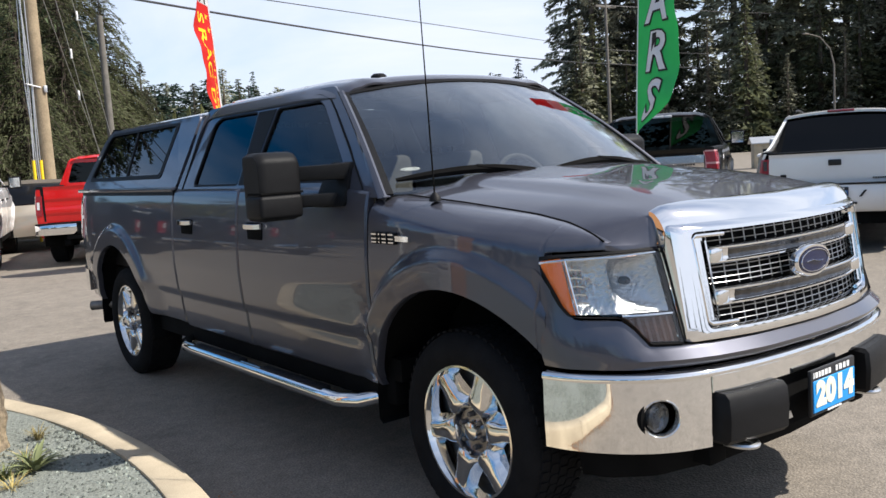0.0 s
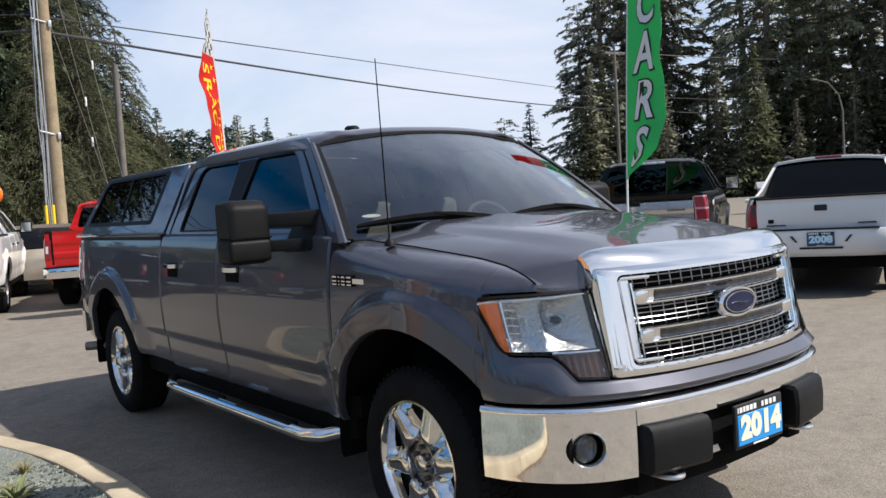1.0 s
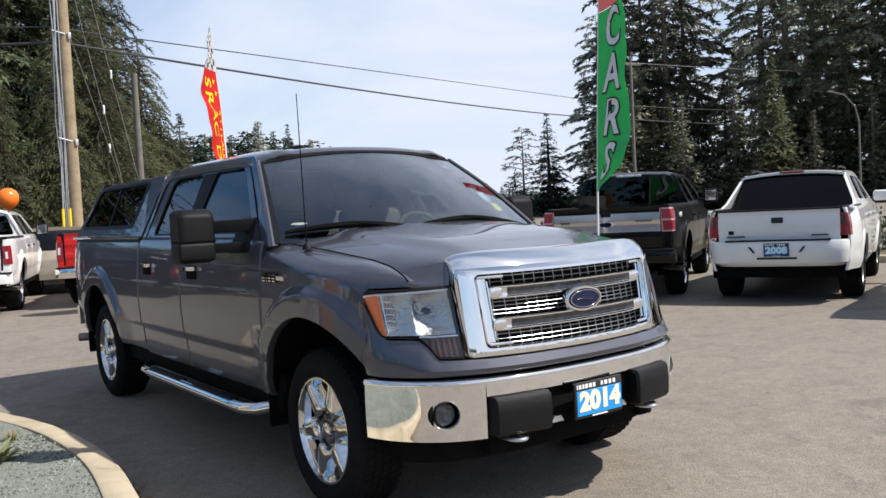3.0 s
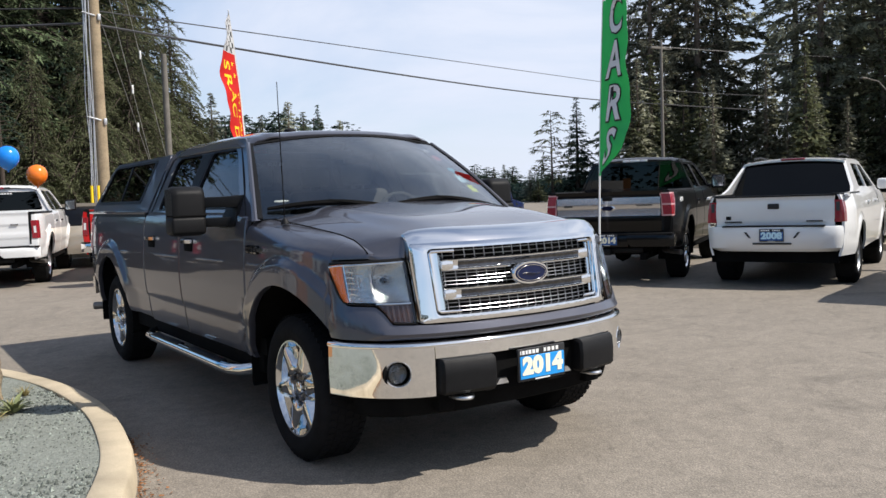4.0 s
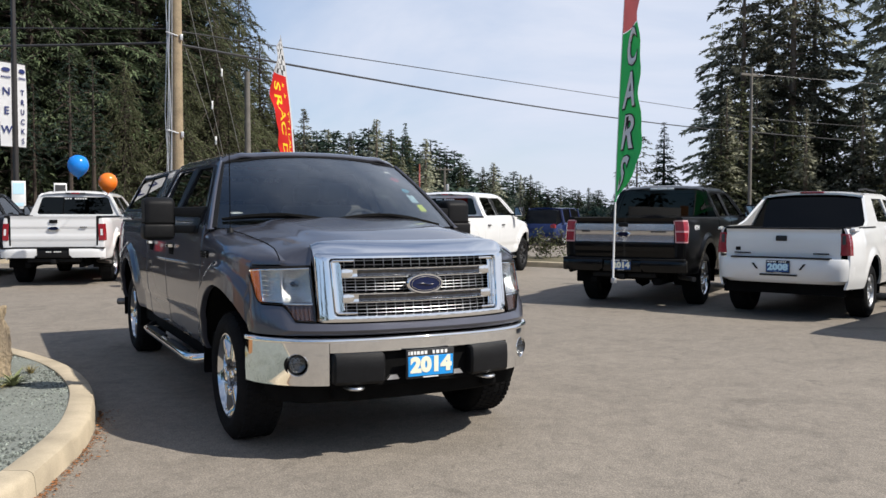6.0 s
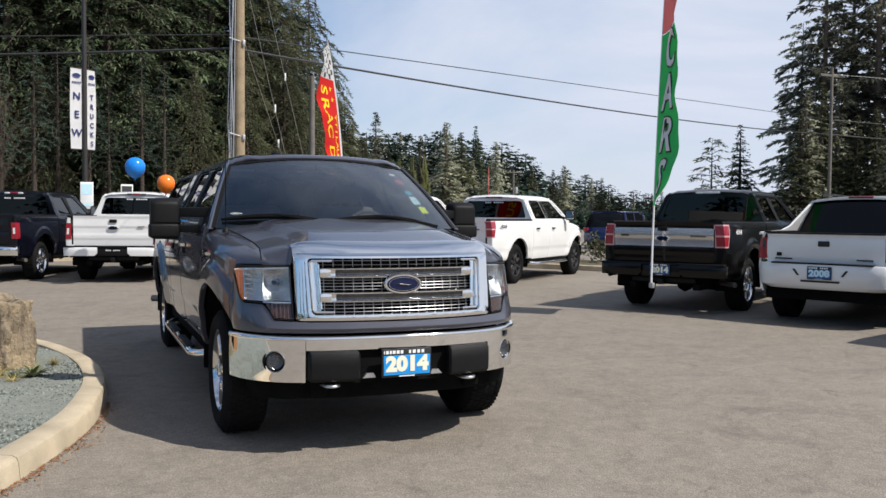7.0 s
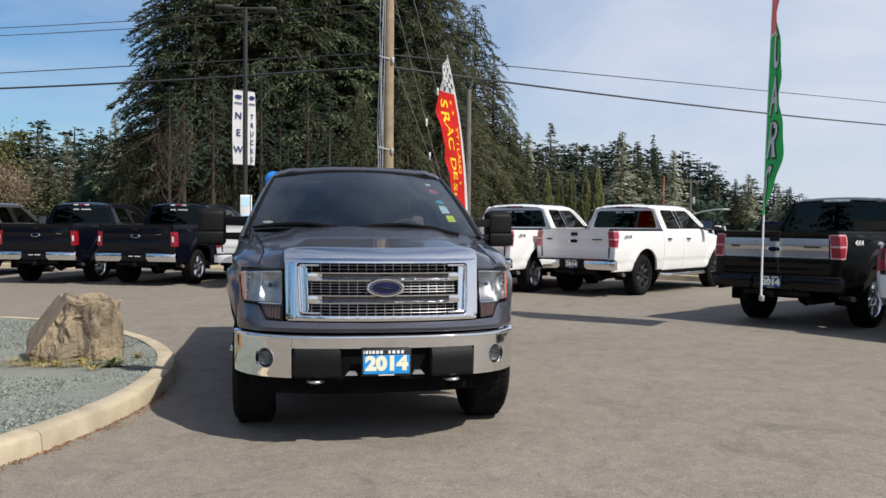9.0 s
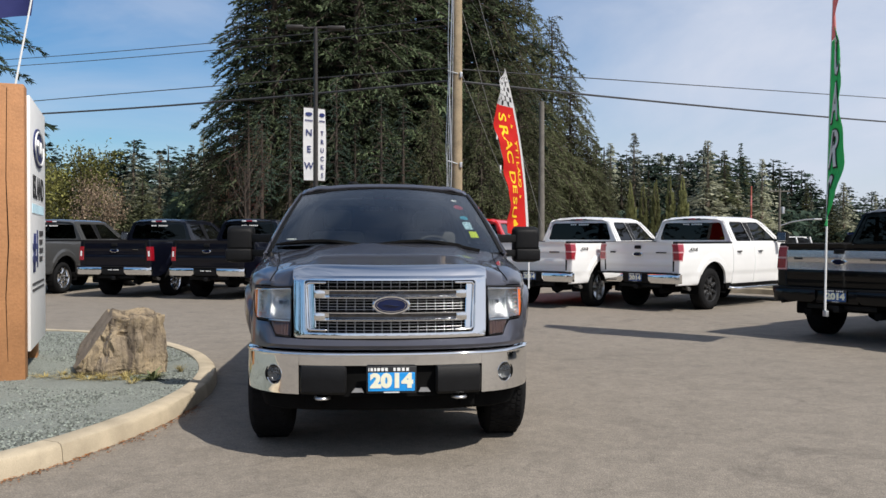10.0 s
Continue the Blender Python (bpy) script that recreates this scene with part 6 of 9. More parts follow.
# wing badges: plain bars, chrome on black
for s in (-1, 1):
    bm = bmesh.new()
    yb = 1.475
    y = yb
    for w in (0.044, 0.018, 0.038, 0.044):
        box(bm, (min(s * 0.985, s * 1.022), y - w, 1.145), (max(s * 0.985, s * 1.022), y, 1.195), 0.004, 1)
        y -= w + 0.008
    badge = part("wing_badge", bm, M_PLASTIC, main_truck, "black and chrome badge bars")
    y = yb - 0.004
    for w in (0.036, 0.010, 0.030, 0.036):
        for z0, z1 in ((1.183, 1.190), (1.165, 1.171), (1.150, 1.156)):
            bm = bmesh.new()
            box(bm, (min(s * 1.018, s * 1.025), y - w, z0), (max(s * 1.018, s * 1.025), y, z1))
            part("badge_stroke", bm, M_CHROME, badge)
        y -= w + 0.016
    bm = bmesh.new()
    box(bm, (min(s * 1.0, s * 1.022), y - 0.085, 1.160), (max(s * 1.0, s * 1.022), y + 0.006, 1.182))
    part("trim_bar", bm, M_CHROME, badge)
# stickers on the windscreen
STICKERS = ((0.785, 0.72, 0.085, 0.065, M_MAROON, True), (0.775, 0.85, 0.05, 0.03, M_WHITE, False), (0.785, 0.53, 0.065, 0.055, M_TEAL, True), (0.785, 0.405, 0.065, 0.095, M_PALEBLUE, False), (0.805, 0.27, 0.06, 0.075, M_GREENYELLOW, False), (-0.84, 0.20, 0.075, 0.022, M_WHITE, True))
for (u, v, w, h, mat, round_one) in STICKERS:
    bm = bmesh.new()
    pts = [(w / 2 * math.cos(a), h / 2 * math.sin(a)) for a in np.linspace(0, 2 * math.pi, 17)[:-1]] if round_one else [(-w / 2, -h / 2), (w / 2, -h / 2), (w / 2, h / 2), (-w / 2, h / 2)]
    plate(bm, pts, [], lambda x, z: screen_at(u + x / 0.80, v + z / 0.82, -0.012), (0, 0.001, -0.001))
    part("windscreen_sticker", bm, mat, main_truck)

# ---- the other parked trucks ----
ROW = "pickups parked in a row"
truck("black crew-cab pickup with a brushed silver tailgate applique, parked nose out", M_BLACK_PAINT, parked(6.36, 5.94, 32.1),
      dict(group=ROW, applique=True, year="2014", four=True, bumper=M_BLACK_PAINT, bumper_label="black painted rear bumper", rim=M_CHROME, spokes=6, tyre_r=0.42))
truck("white crew-cab pickup with black alloy wheels and blue dealer plate", M_WHITE_PAINT, parked(5.34, 11.68, 38.6),
      dict(group=ROW, year="2014", four=True, rim=M_BLACK, spokes=8, tyre_r=0.425, steps=True))
truck("white crew-cab pickup parked between a red and a white one", M_WHITE_PAINT, parked(3.30, 12.45, 48.0),
      dict(group=ROW, year="2014", four=True, rim=M_SATIN, spokes=6))
truck("bright red crew-cab pickup parked in the row", M_RED_PAINT, parked(1.42, 13.80, 64.0), dict(group=ROW, style="new", rim=M_SATIN, spokes=6))
truck("white crew-cab pickup parked under two balloons", M_WHITE_PAINT, parked(-1.16, 14.20, 74.0), dict(group=ROW, style="new", rim=M_SATIN, spokes=6, bumper=M_WHITE_PAINT, bumper_label="white painted rear bumper"))
truck("navy blue crew-cab pickup with a chrome rear bumper", M_NAVY_PAINT, parked(-3.87, 15.05, 70.0), dict(group=ROW, style="new", rim=M_CHROME, spokes=6))
truck("navy blue crew-cab pickup with a chrome rear bumper", M_NAVY_PAINT, parked(-6.21, 15.93, 74.0), dict(group=ROW, style="new", rim=M_CHROME, spokes=6))
truck("dark grey crew-cab pickup at the end of the row", M_GUARD_PAINT, parked(-9.2, 16.75, 77.0), dict(group=ROW, style="new", rim=M_CHROME, spokes=5))
truck("silver crew-cab pickup that throws its shadow across the asphalt", M_SILVER_PAINT, parked(7.5, 0.85, 17.0), dict(group=ROW, rim=M_SATIN, spokes=6))


# ---- white unibody pickup ----
def unibody_pickup(label, mat, m):
    """Short unibody pickup with sloping sails behind the cab; tail at y = 0, nose towards -y."""
    t = thing("pickup_truck", label, "pickup truck", m, ROW)
    L, rear_axle, front_axle = 5.25, -0.95, -4.05

    def sx(y, z):
        x = lerp_table(z, [0.42, 0.55, 0.80, 1.05, 1.20, 1.27], [0.93, 0.965, 0.985, 0.975, 0.945, 0.915])
        x -= 0.10 * smooth01(-0.55, 0.0, y) ** 2 + 0.12 * smooth01(-4.3, -L, y) ** 2
        for ax in (rear_axle, front_axle):
            x += 0.022 * smooth01(0.60, 0.50, math.hypot(y - ax, z - 0.40))
        return x

    def low(y):
        z = 0.44
        for ax in (rear_axle, front_axle):
            d = abs(y - ax)
            if d < 0.48:
                z = max(z, 0.40 + math.sqrt(0.48 ** 2 - d * d))
        return z

    ys = sorted(set(list(np.linspace(-L, 0, 40)) + [ax + 0.4799 * math.cos(a) for ax in (rear_axle, front_axle) for a in np.linspace(0, math.pi, 21)]))
    for s in (-1, 1):
        bm = bmesh.new()
        sheet(bm, lambda y, v: Vector((s * sx(y, low(y) + (1.255 - low(y)) * v), y, low(y) + ((1.255 if y > -3.9 else 1.255 - 0.16 * smooth01(-3.9, -L, y)) - low(y)) * v)), ys, np.linspace(0, 1, 16), thick=(-s * 0.03, 0, 0))
        part("body_side", fix(bm), mat, t)
        # sail and cab side with windows
        side = rounded([(-3.95, 1.22), (-3.05, 1.72), (-2.75, 1.755), (-1.72, 1.755), (-1.50, 1.72), (-1.02, 1.345), (-0.80, 1.285), (-0.06, 1.262), (-0.06, 1.22)], 0.03)
        holes = [rounded([(-3.55, 1.32), (-2.98, 1.665), (-2.62, 1.68), (-2.58, 1.32)], 0.03), rounded([(-2.48, 1.32), (-2.50, 1.68), (-1.85, 1.68), (-1.62, 1.34)], 0.03)]
        gx = lambda z: 0.925 - 0.42 * (z - 1.22)
        bm = bmesh.new()
        plate(bm, side, holes, lambda y, z: Vector((s * gx(z), y, z)), (-s * 0.04, 0, 0))
        part("cab_side", bm, mat, t)
        for h in holes:
            bm = bmesh.new()
            plate(bm, h, [], lambda y, z: Vector((s * (gx(z) - 0.015), y, z)), (-s * 0.005, 0, 0))
            part("side_glass", bm, M_TINT, t).visible_shadow = False
        for ax in (rear_axle, front_axle):
            arch = bmesh.new()
            rings = [[Vector((s * x, ax + 0.50 * math.cos(a), 0.40 + 0.50 * math.sin(a))) for a in np.linspace(-0.2, math.pi + 0.2, 17)] for x in (0.96, 0.6)]
            loft(arch, rings, False, False)
            arch.verts.ensure_lookup_table()
            arch.faces.new(arch.verts[17:])
            part("wheel_arch_liner", fix(arch), M_DARK, t)
            wheel(t, ax, s, M_SATIN, 5, 0.945, 0.375, 0.225)
        # tail lamp
        bm = bmesh.new()
        def lamp_at(u, z):
            corner = sx(0, z) + 0.005
            if u < 0.5:
                return Vector((s * (0.775 + (corner - 0.012 - 0.775) * u / 0.5), 0.024 - 0.010 * max(0.0, u - 0.4) / 0.1, z))
            y = 0.010 - 0.20 * (u - 0.5)
            return Vector((s * (sx(min(0, y), z) + 0.007), y, z))

        sheet(bm, lamp_at, [0, 0.1, 0.25, 0.4, 0.47, 0.5, 0.54, 0.6, 0.8, 1.0], np.linspace(0.895, 1.185, 6), thick=(-s * 0.03, -0.03, 0))
        lamp = part("tail_lamp", fix(bm), M_REDLENS, t, "dark red tail lamp with a smoked pane")
        bm = bmesh.new()
        sheet(bm, lambda x, z: Vector((s * x, 0.027, z)), [0.785, 0.83], [1.04, 1.16], thick=(0, -0.006, 0))
        part("smoked_pane", fix(bm), M_FOGLENS, lamp)
        # side mirror
        bm = bmesh.new()
        box(bm, (min(s * 0.95, s * 1.17), -3.50, 1.27), (max(s * 0.95, s * 1.17), -3.40, 1.44), 0.035, 3)
        part("door_mirror", bm, mat, t)
        for hy in (-1.95, -2.95):
            bm = bmesh.new()
            box(bm, (min(s * 0.95, s * 1.0), hy - 0.08, 1.09), (max(s * 0.95, s * 1.0), hy + 0.08, 1.125), 0.01)
            part("door_handle", bm, mat, t)
    # roof, glass
    bm = bmesh.new()
    sheet(bm, lambda u, v: Vector((u * 0.71, -2.95 + 1.5 * v - 0.1 * (1 - u * u) * (1 - v), 1.80 - 0.05 * abs(u) ** 2.5 - 0.03 * (2 * v - 1) ** 4)), np.linspace(-1, 1, 21), np.linspace(0, 1, 13), thick=(0, 0, -0.03))
    part("roof", fix(bm), mat, t)
    bm = bmesh.new()
    box(bm, (-0.17, -1.50, 1.752), (0.17, -1.44, 1.786), 0.01)
    part("high_stop_lamp", bm, M_REDLENS, t)
    for s in (-1, 1):
        bm = bmesh.new()
        tube(bm, [(s * 0.60, -2.8, 1.81), (s * 0.60, -2.1, 1.83), (s * 0.60, -1.6, 1.80)], 0.014, 8)
        part("roof_rail", fix(bm), M_PLASTIC, t)
    bm = bmesh.new()
    sheet(bm, lambda u, v: Vector((u * (0.86 - 0.15 * v), -1.36 - 0.16 * v, 1.20 + 0.54 * v)), np.linspace(-1, 1, 9), np.linspace(0, 1, 5), thick=(0, -0.005, 0))
    part("rear_window", fix(bm), M_TINT, t).visible_shadow = False
    bm = bmesh.new()
    sheet(bm, lambda u, v: Vector((u * (0.80 - 0.12 * v), -4.0 + 0.98 * v - 0.10 * (1 - u * u), 1.20 + 0.55 * v)), np.linspace(-1, 1, 13), np.linspace(0, 1, 7), thick=(0, 0, -0.005))
    part("windscreen", fix(bm), M_GLASS, t).visible_shadow = False
    bm = bmesh.new()
    sheet(bm, lambda u, v: Vector((u * 0.84, -L + 0.1 + 1.25 * v - 0.12 * (1 - u * u), 1.02 + 0.18 * v ** 0.6 - 0.05 * abs(u) ** 3)), np.linspace(-1, 1, 15), np.linspace(0, 1, 9), thick=(0, 0, -0.03))
    part("bonnet", fix(bm), mat, t)
    bm = bmesh.new()
    sheet(bm, lambda u, v: Vector((u * 0.84, -L - 0.02 - 0.12 * (1 - u * u) + 0.1 * v, 0.42 + 0.60 * v)), np.linspace(-1, 1, 11), np.linspace(0, 1, 5), thick=(0, 0.05, 0))
    part("front_face", fix(bm), M_PLASTIC, t)
    # tailgate with its spoiler lip
    bm = bmesh.new()
    sheet(bm, lambda x, v: Vector((x, 0.0 + 0.018 * math.sin(math.pi * v) + 0.03 * smooth01(0.9, 1.0, v), 0.845 + 0.40 * v)), np.linspace(-0.765, 0.765, 13), np.linspace(0, 1, 18), thick=(0, -0.05, 0))
    gate = part("tailgate", fix(bm), mat, t)
    bm = bmesh.new()
    box(bm, (-0.075, 0.012, 1.075), (0.075, 0.032, 1.150), 0.012)
    part("tailgate_handle", bm, M_BLACK, gate)
    for x0, z0, n in ((0.42, 0.895, 9), (-0.62, 0.90, 8)):
        for k in range(n):
            bm = bmesh.new()
            box(bm, (x0 + k * 0.026, 0.012, z0), (x0 + k * 0.026 + 0.018, 0.022, z0 + 0.018))
            part("name_bar", bm, M_PLASTIC, gate)
    bm = bmesh.new()
    box(bm, (0.56, 0.012, 0.935), (0.63, 0.022, 0.985), 0.008)
    part("badge", bm, M_PLASTIC, gate)
    bm = bmesh.new()
    sheet(bm, lambda u, v: Vector((u * 0.80, -1.42 + 1.40 * v, 1.05)), [-1, 1], [0, 1], thick=(0, 0, -0.04))
    part("bed_floor", fix(bm), M_DARK, t)
    for s in (-1, 1):
        bm = bmesh.new()
        loft(bm, [[Vector((s * x, y, z)) for x, z in ((sx(y, 1.25) + 0.002, 1.250), (sx(y, 1.25) - 0.006, 1.272), (sx(y, 1.25) - 0.11, 1.272), (sx(y, 1.25) - 0.115, 1.06), (sx(y, 1.25) - 0.09, 1.06), (sx(y, 1.25) - 0.07, 1.245))] for y in np.linspace(-1.30, -0.01, 9)])
        part("bed_rail", fix(bm), M_PLASTIC, t)
    bm = bmesh.new()
    box(bm, (-0.765, -0.05, 1.238), (0.765, 0.035, 1.262), 0.008)
    part("tailgate_cap", bm, M_PLASTIC, gate)
    # rear bumper
    plan = [(-0.90, -0.32), (-0.90, -0.16), (-0.86, 0.0), (-0.76, 0.09), (-0.55, 0.125), (0, 0.14), (0.55, 0.125), (0.76, 0.09), (0.86, 0.0), (0.90, -0.16), (0.90, -0.32)]
    bm = bmesh.new()
    rings = []
    for x, y in plan:
        k = 1.0
        rings.append([Vector((x * k, y, 0.845)), Vector((x * 1.01, y + 0.01, 0.82)), Vector((x * 1.015, y + 0.015, 0.70)), Vector((x * 1.0, y - 0.005, 0.55)), Vector((x * 0.9, y - 0.08, 0.50)), Vector((x * 0.9, y - 0.12, 0.845))])
    loft(bm, rings)
    rb = part("rear_bumper", fix(bm), mat, t, sharp=50)
    bm = bmesh.new()
    box(bm, (-0.66, 0.02, 0.838), (0.66, 0.15, 0.858), 0.008)
    part("step_pad", bm, M_PLASTIC, rb)
    bm = bmesh.new()
    box(bm, (-0.25, 0.10, 0.60), (0.25, 0.158, 0.625), 0.006)
    for s in (-1, 1):
        plate(bm, [(s * 0.27, 0.69), (s * 0.33, 0.77), (s * 0.36, 0.77), (s * 0.30, 0.69)], [], lambda x, z: Vector((x, 0.158, z)), (0, -0.03, 0))
    part("bumper_inset", bm, M_BLACK, rb)
    number_plate(rb, 0, 0, 0, "2008", M_PLATE_DARKBLUE, m=pose(0, 0.168, 0.715, 0, 0, 180), letters=M_PALEBLUE)
    bm = bmesh.new()
    box(bm, (-0.80, -L + 0.15, 0.34), (0.80, -0.10, 0.56))
    box(bm, (-0.88, -4.0, 0.5), (0.88, -1.45, 1.15))
    part("underbody", bm, M_DARK, t)
    return t


unibody_pickup("white short-bed pickup with sloping cab sails and a blue plate", M_WHITE_PAINT, pose(7.39, 3.83, 0, 0, 0, 24.3 + 90))


# ---- far cars on the road ----
def small_car(label, mat, m, tall=1.66):
    t = thing("car", label, "car", m)
    bm = bmesh.new()
    rings = []
    for y, zt, w in ((-2.25, 0.75, 0.70), (-2.1, 0.88, 0.84), (-1.2, 1.0, 0.90), (-0.6, 1.02, 0.91), (1.5, 1.05, 0.91), (2.1, 1.0, 0.86), (2.25, 0.80, 0.78)):
        rings.append([Vector((x, y, z)) for x, z in ((-w, 0.35), (-w - 0.03, 0.6), (-w, zt - 0.08), (-w + 0.08, zt), (w - 0.08, zt), (w, zt - 0.08), (w + 0.03, 0.6), (w, 0.35))])
    loft(bm, rings)
    part("body", fix(bm), mat, t)
    bm = bmesh.new()
    rings = []
    for y, z0, z1, w in ((-1.1, 0.98, 1.0, 0.82), (-0.4, 0.98, tall - 0.08, 0.76), (0.0, 0.98, tall, 0.74), (1.4, 0.98, tall - 0.02, 0.74), (1.75, 0.98, tall - 0.12, 0.76), (2.1, 0.98, 1.02, 0.82)):
        rings.append([Vector((-w - 0.08, y, z0)), Vector((-w, y, z1 - 0.05)), Vector((-w + 0.08, y, z1)), Vector((w - 0.08, y, z1)), Vector((w, y, z1 - 0.05)), Vector((w + 0.08, y, z0))])
    loft(bm, rings)
    part("cabin_glass", fix(bm), M_BLACK_PAINT, t)
    bm = bmesh.new()
    sheet(bm, lambda u, v: Vector((u * 0.72, -0.3 + 1.9 * v, tall + 0.012 - 0.03 * u * u)), np.linspace(-1, 1, 7), np.linspace(0, 1, 5), thick=(0, 0, -0.08))
    for s in (-1, 1):
        for y, r in ((-0.45, 0.045), (0.5, 0.04), (1.45, 0.09)):
            tube(bm, [(s * 0.86, y - 0.10, 1.0), (s * 0.755, y, tall - 0.03)], r, 8)
    part("roof", fix(bm), mat, t)
    for s in (-1, 1):
        for y in (-1.4, 1.4):
            bm = bmesh.new()
            mm = pose(s * 0.82, y, 0.34) @ Matrix.Diagonal((s, 1, 1, 1))
            lathe(bm, [(0.19, -0.1), (0.33, -0.1), (0.34, 0.0), (0.33, 0.1), (0.20, 0.105), (0.18, 0.06), (0.0, 0.07)], 24, mm)
            w = part("wheel", fix(bm), M_RUBBER, t)
            bm = bmesh.new()
            lathe(bm, [(0.20, 0.108), (0.17, 0.085), (0.0, 0.095)], 20, mm)
            part("rim", fix(bm), M_SATIN, w)
        bm = bmesh.new()
        box(bm, (min(s * 0.55, s * 0.86), -2.24, 0.70), (max(s * 0.55, s * 0.86), -2.10, 0.84), 0.03)
        part("headlamp", bm, M_REFLECTOR, t)
        bm = bmesh.new()
        box(bm, (min(s * 0.62, s * 0.86), 2.10, 0.80), (max(s * 0.62, s * 0.86), 2.24, 0.98), 0.03)
        part("tail_lamp", bm, M_REDLENS, t)
    return t


small_car("blue sport utility vehicle on the far road", M_BLUE_PAINT, pose(21.5, 29.0, 0, 0, 0, 120), 1.72)
small_car("white car on the far road", M_WHITE_PAINT, pose(17.6, 29.8, 0, 0, 0, 118), 1.55)
small_car("dark car on the far road", M_GUARD_PAINT, pose(24.5, 33.0, 0, 0, 0, 125), 1.6)

small_car("tan car parked behind the red and white pickups", M_TAN_PAINT, pose(1.72, 20.3, 0, 0, 0, 172), 1.52)

# ---- ground ----
bm = bmesh.new()
sheet(bm, lambda x, y: Vector((x, y, 0)), [-900, -60, -20, 0, 20, 60, 900], [-900, -60, -20, 0, 20, 60, 900])
tagged(part("ground", fix(bm), M_ASPHALT, None, smooth=False), "grey-brown worn asphalt of the car lot", "asphalt", kind="structure")

# planted island: kerb line
KERB = [(-9.0, -1.75), (-6.0, -1.62), (-4.6, -1.42), (-3.7, -1.12), (-2.93, -0.74), (-2.48, -0.30), (-2.20, 0.10), (-1.985, 0.60), (-1.785, 1.20), (-1.675, 1.80),
        (-1.615, 2.40), (-1.625, 3.00), (-1.70, 3.60), (-1.87, 4.25), (-2.12, 4.90), (-2.52, 5.60), (-3.05, 6.35), (-3.7, 7.0), (-4.5, 7.45), (-6.0, 7.9), (-9.0, 8.4)]


def spline(points, per=8):
    out = []
    for i in range(len(points) - 1):
        p0, p1, p2, p3 = (Vector((*points[max(0, min(len(points) - 1, i + k))], 0)) for k in (-1, 0, 1, 2))
        for j in range(per):
            t = j / per
            out.append(0.5 * ((2 * p1) + (p2 - p0) * t + (2 * p0 - 5 * p1 + 4 * p2 - p3) * t * t + (3 * p1 - 3 * p2 + p3 - p0) * t ** 3))
    out.append(Vector((*points[-1], 0)))
    return out


kerb_line = spline(KERB)
island = thing("kerbed_island", "kerbed gravel island with curved concrete edging", "island", kind="structure")
arc = [0.0]
for a, b in zip(kerb_line, kerb_line[1:]):
    arc.append(arc[-1] + (b - a).length)


def kerb_at(d):
    x = lerp_table(d, arc, [p.x for p in kerb_line])
    y = lerp_table(d, arc, [p.y for p in kerb_line])
    e = 0.05
    dx = lerp_table(d + e, arc, [p.x for p in kerb_line]) - lerp_table(d - e, arc, [p.x for p in kerb_line])
    dy = lerp_table(d + e, arc, [p.y for p in kerb_line]) - lerp_table(d - e, arc, [p.y for p in kerb_line])
    t = Vector((dx, dy, 0)).normalized()
    return Vector((x, y, 0)), Vector((t.y, -t.x, 0))


block = 2.4
d = 0.35
joints = [0.0]
while d < arc[-1]:
    joints.append(d)
    d += block
joints.append(arc[-1])
for d0, d1 in zip(joints, joints[1:]):
    bm = bmesh.new()
    rings = []
    for f in np.linspace(d0 + 0.004, d1 - 0.004, max(3, int((d1 - d0) / 0.12))):
        p, out = kerb_at(f)
        w = 0.006 * noise.noise(p * 3)
        rings.append([p + out * o + Vector((0, 0, z)) for o, z in ((0.0 + w, -0.02), (-0.012 + w, 0.095), (-0.022 + w, 0.118), (-0.045, 0.130 + w), (-0.170, 0.134 + w), (-0.180, 0.128), (-0.181, -0.02))])
    loft(bm, rings)
    part("kerb_stone", fix(bm), M_CONCRETE, island)
# gravel bed
bm = bmesh.new()
inner = [kerb_at(f)[0] - kerb_at(f)[1] * 0.175 for f in np.linspace(0, arc[-1], 90)]
rows = []
for f in np.linspace(0, 1, 24):
    rows.append([Vector((p.x + (-9.5 - p.x) * f, p.y + (3.0 - p.y) * f * 0.35, 0.112 + 0.05 * f + 0.018 * noise.noise(Vector((p.x + (-9.5 - p.x) * f, p.y, 0)) * 1.7))) for p in inner])
loft(bm, rows, False, False)
part("gravel_bed", fix(bm), M_GRAVEL, island)


def in_island(x, y):
    best = min(range(len(kerb_line)), key=lambda i: (kerb_line[i].x - x) ** 2 + (kerb_line[i].y - y) ** 2)
    return x < kerb_line[best].x - 0.18 and -1.5 < y < 7.6


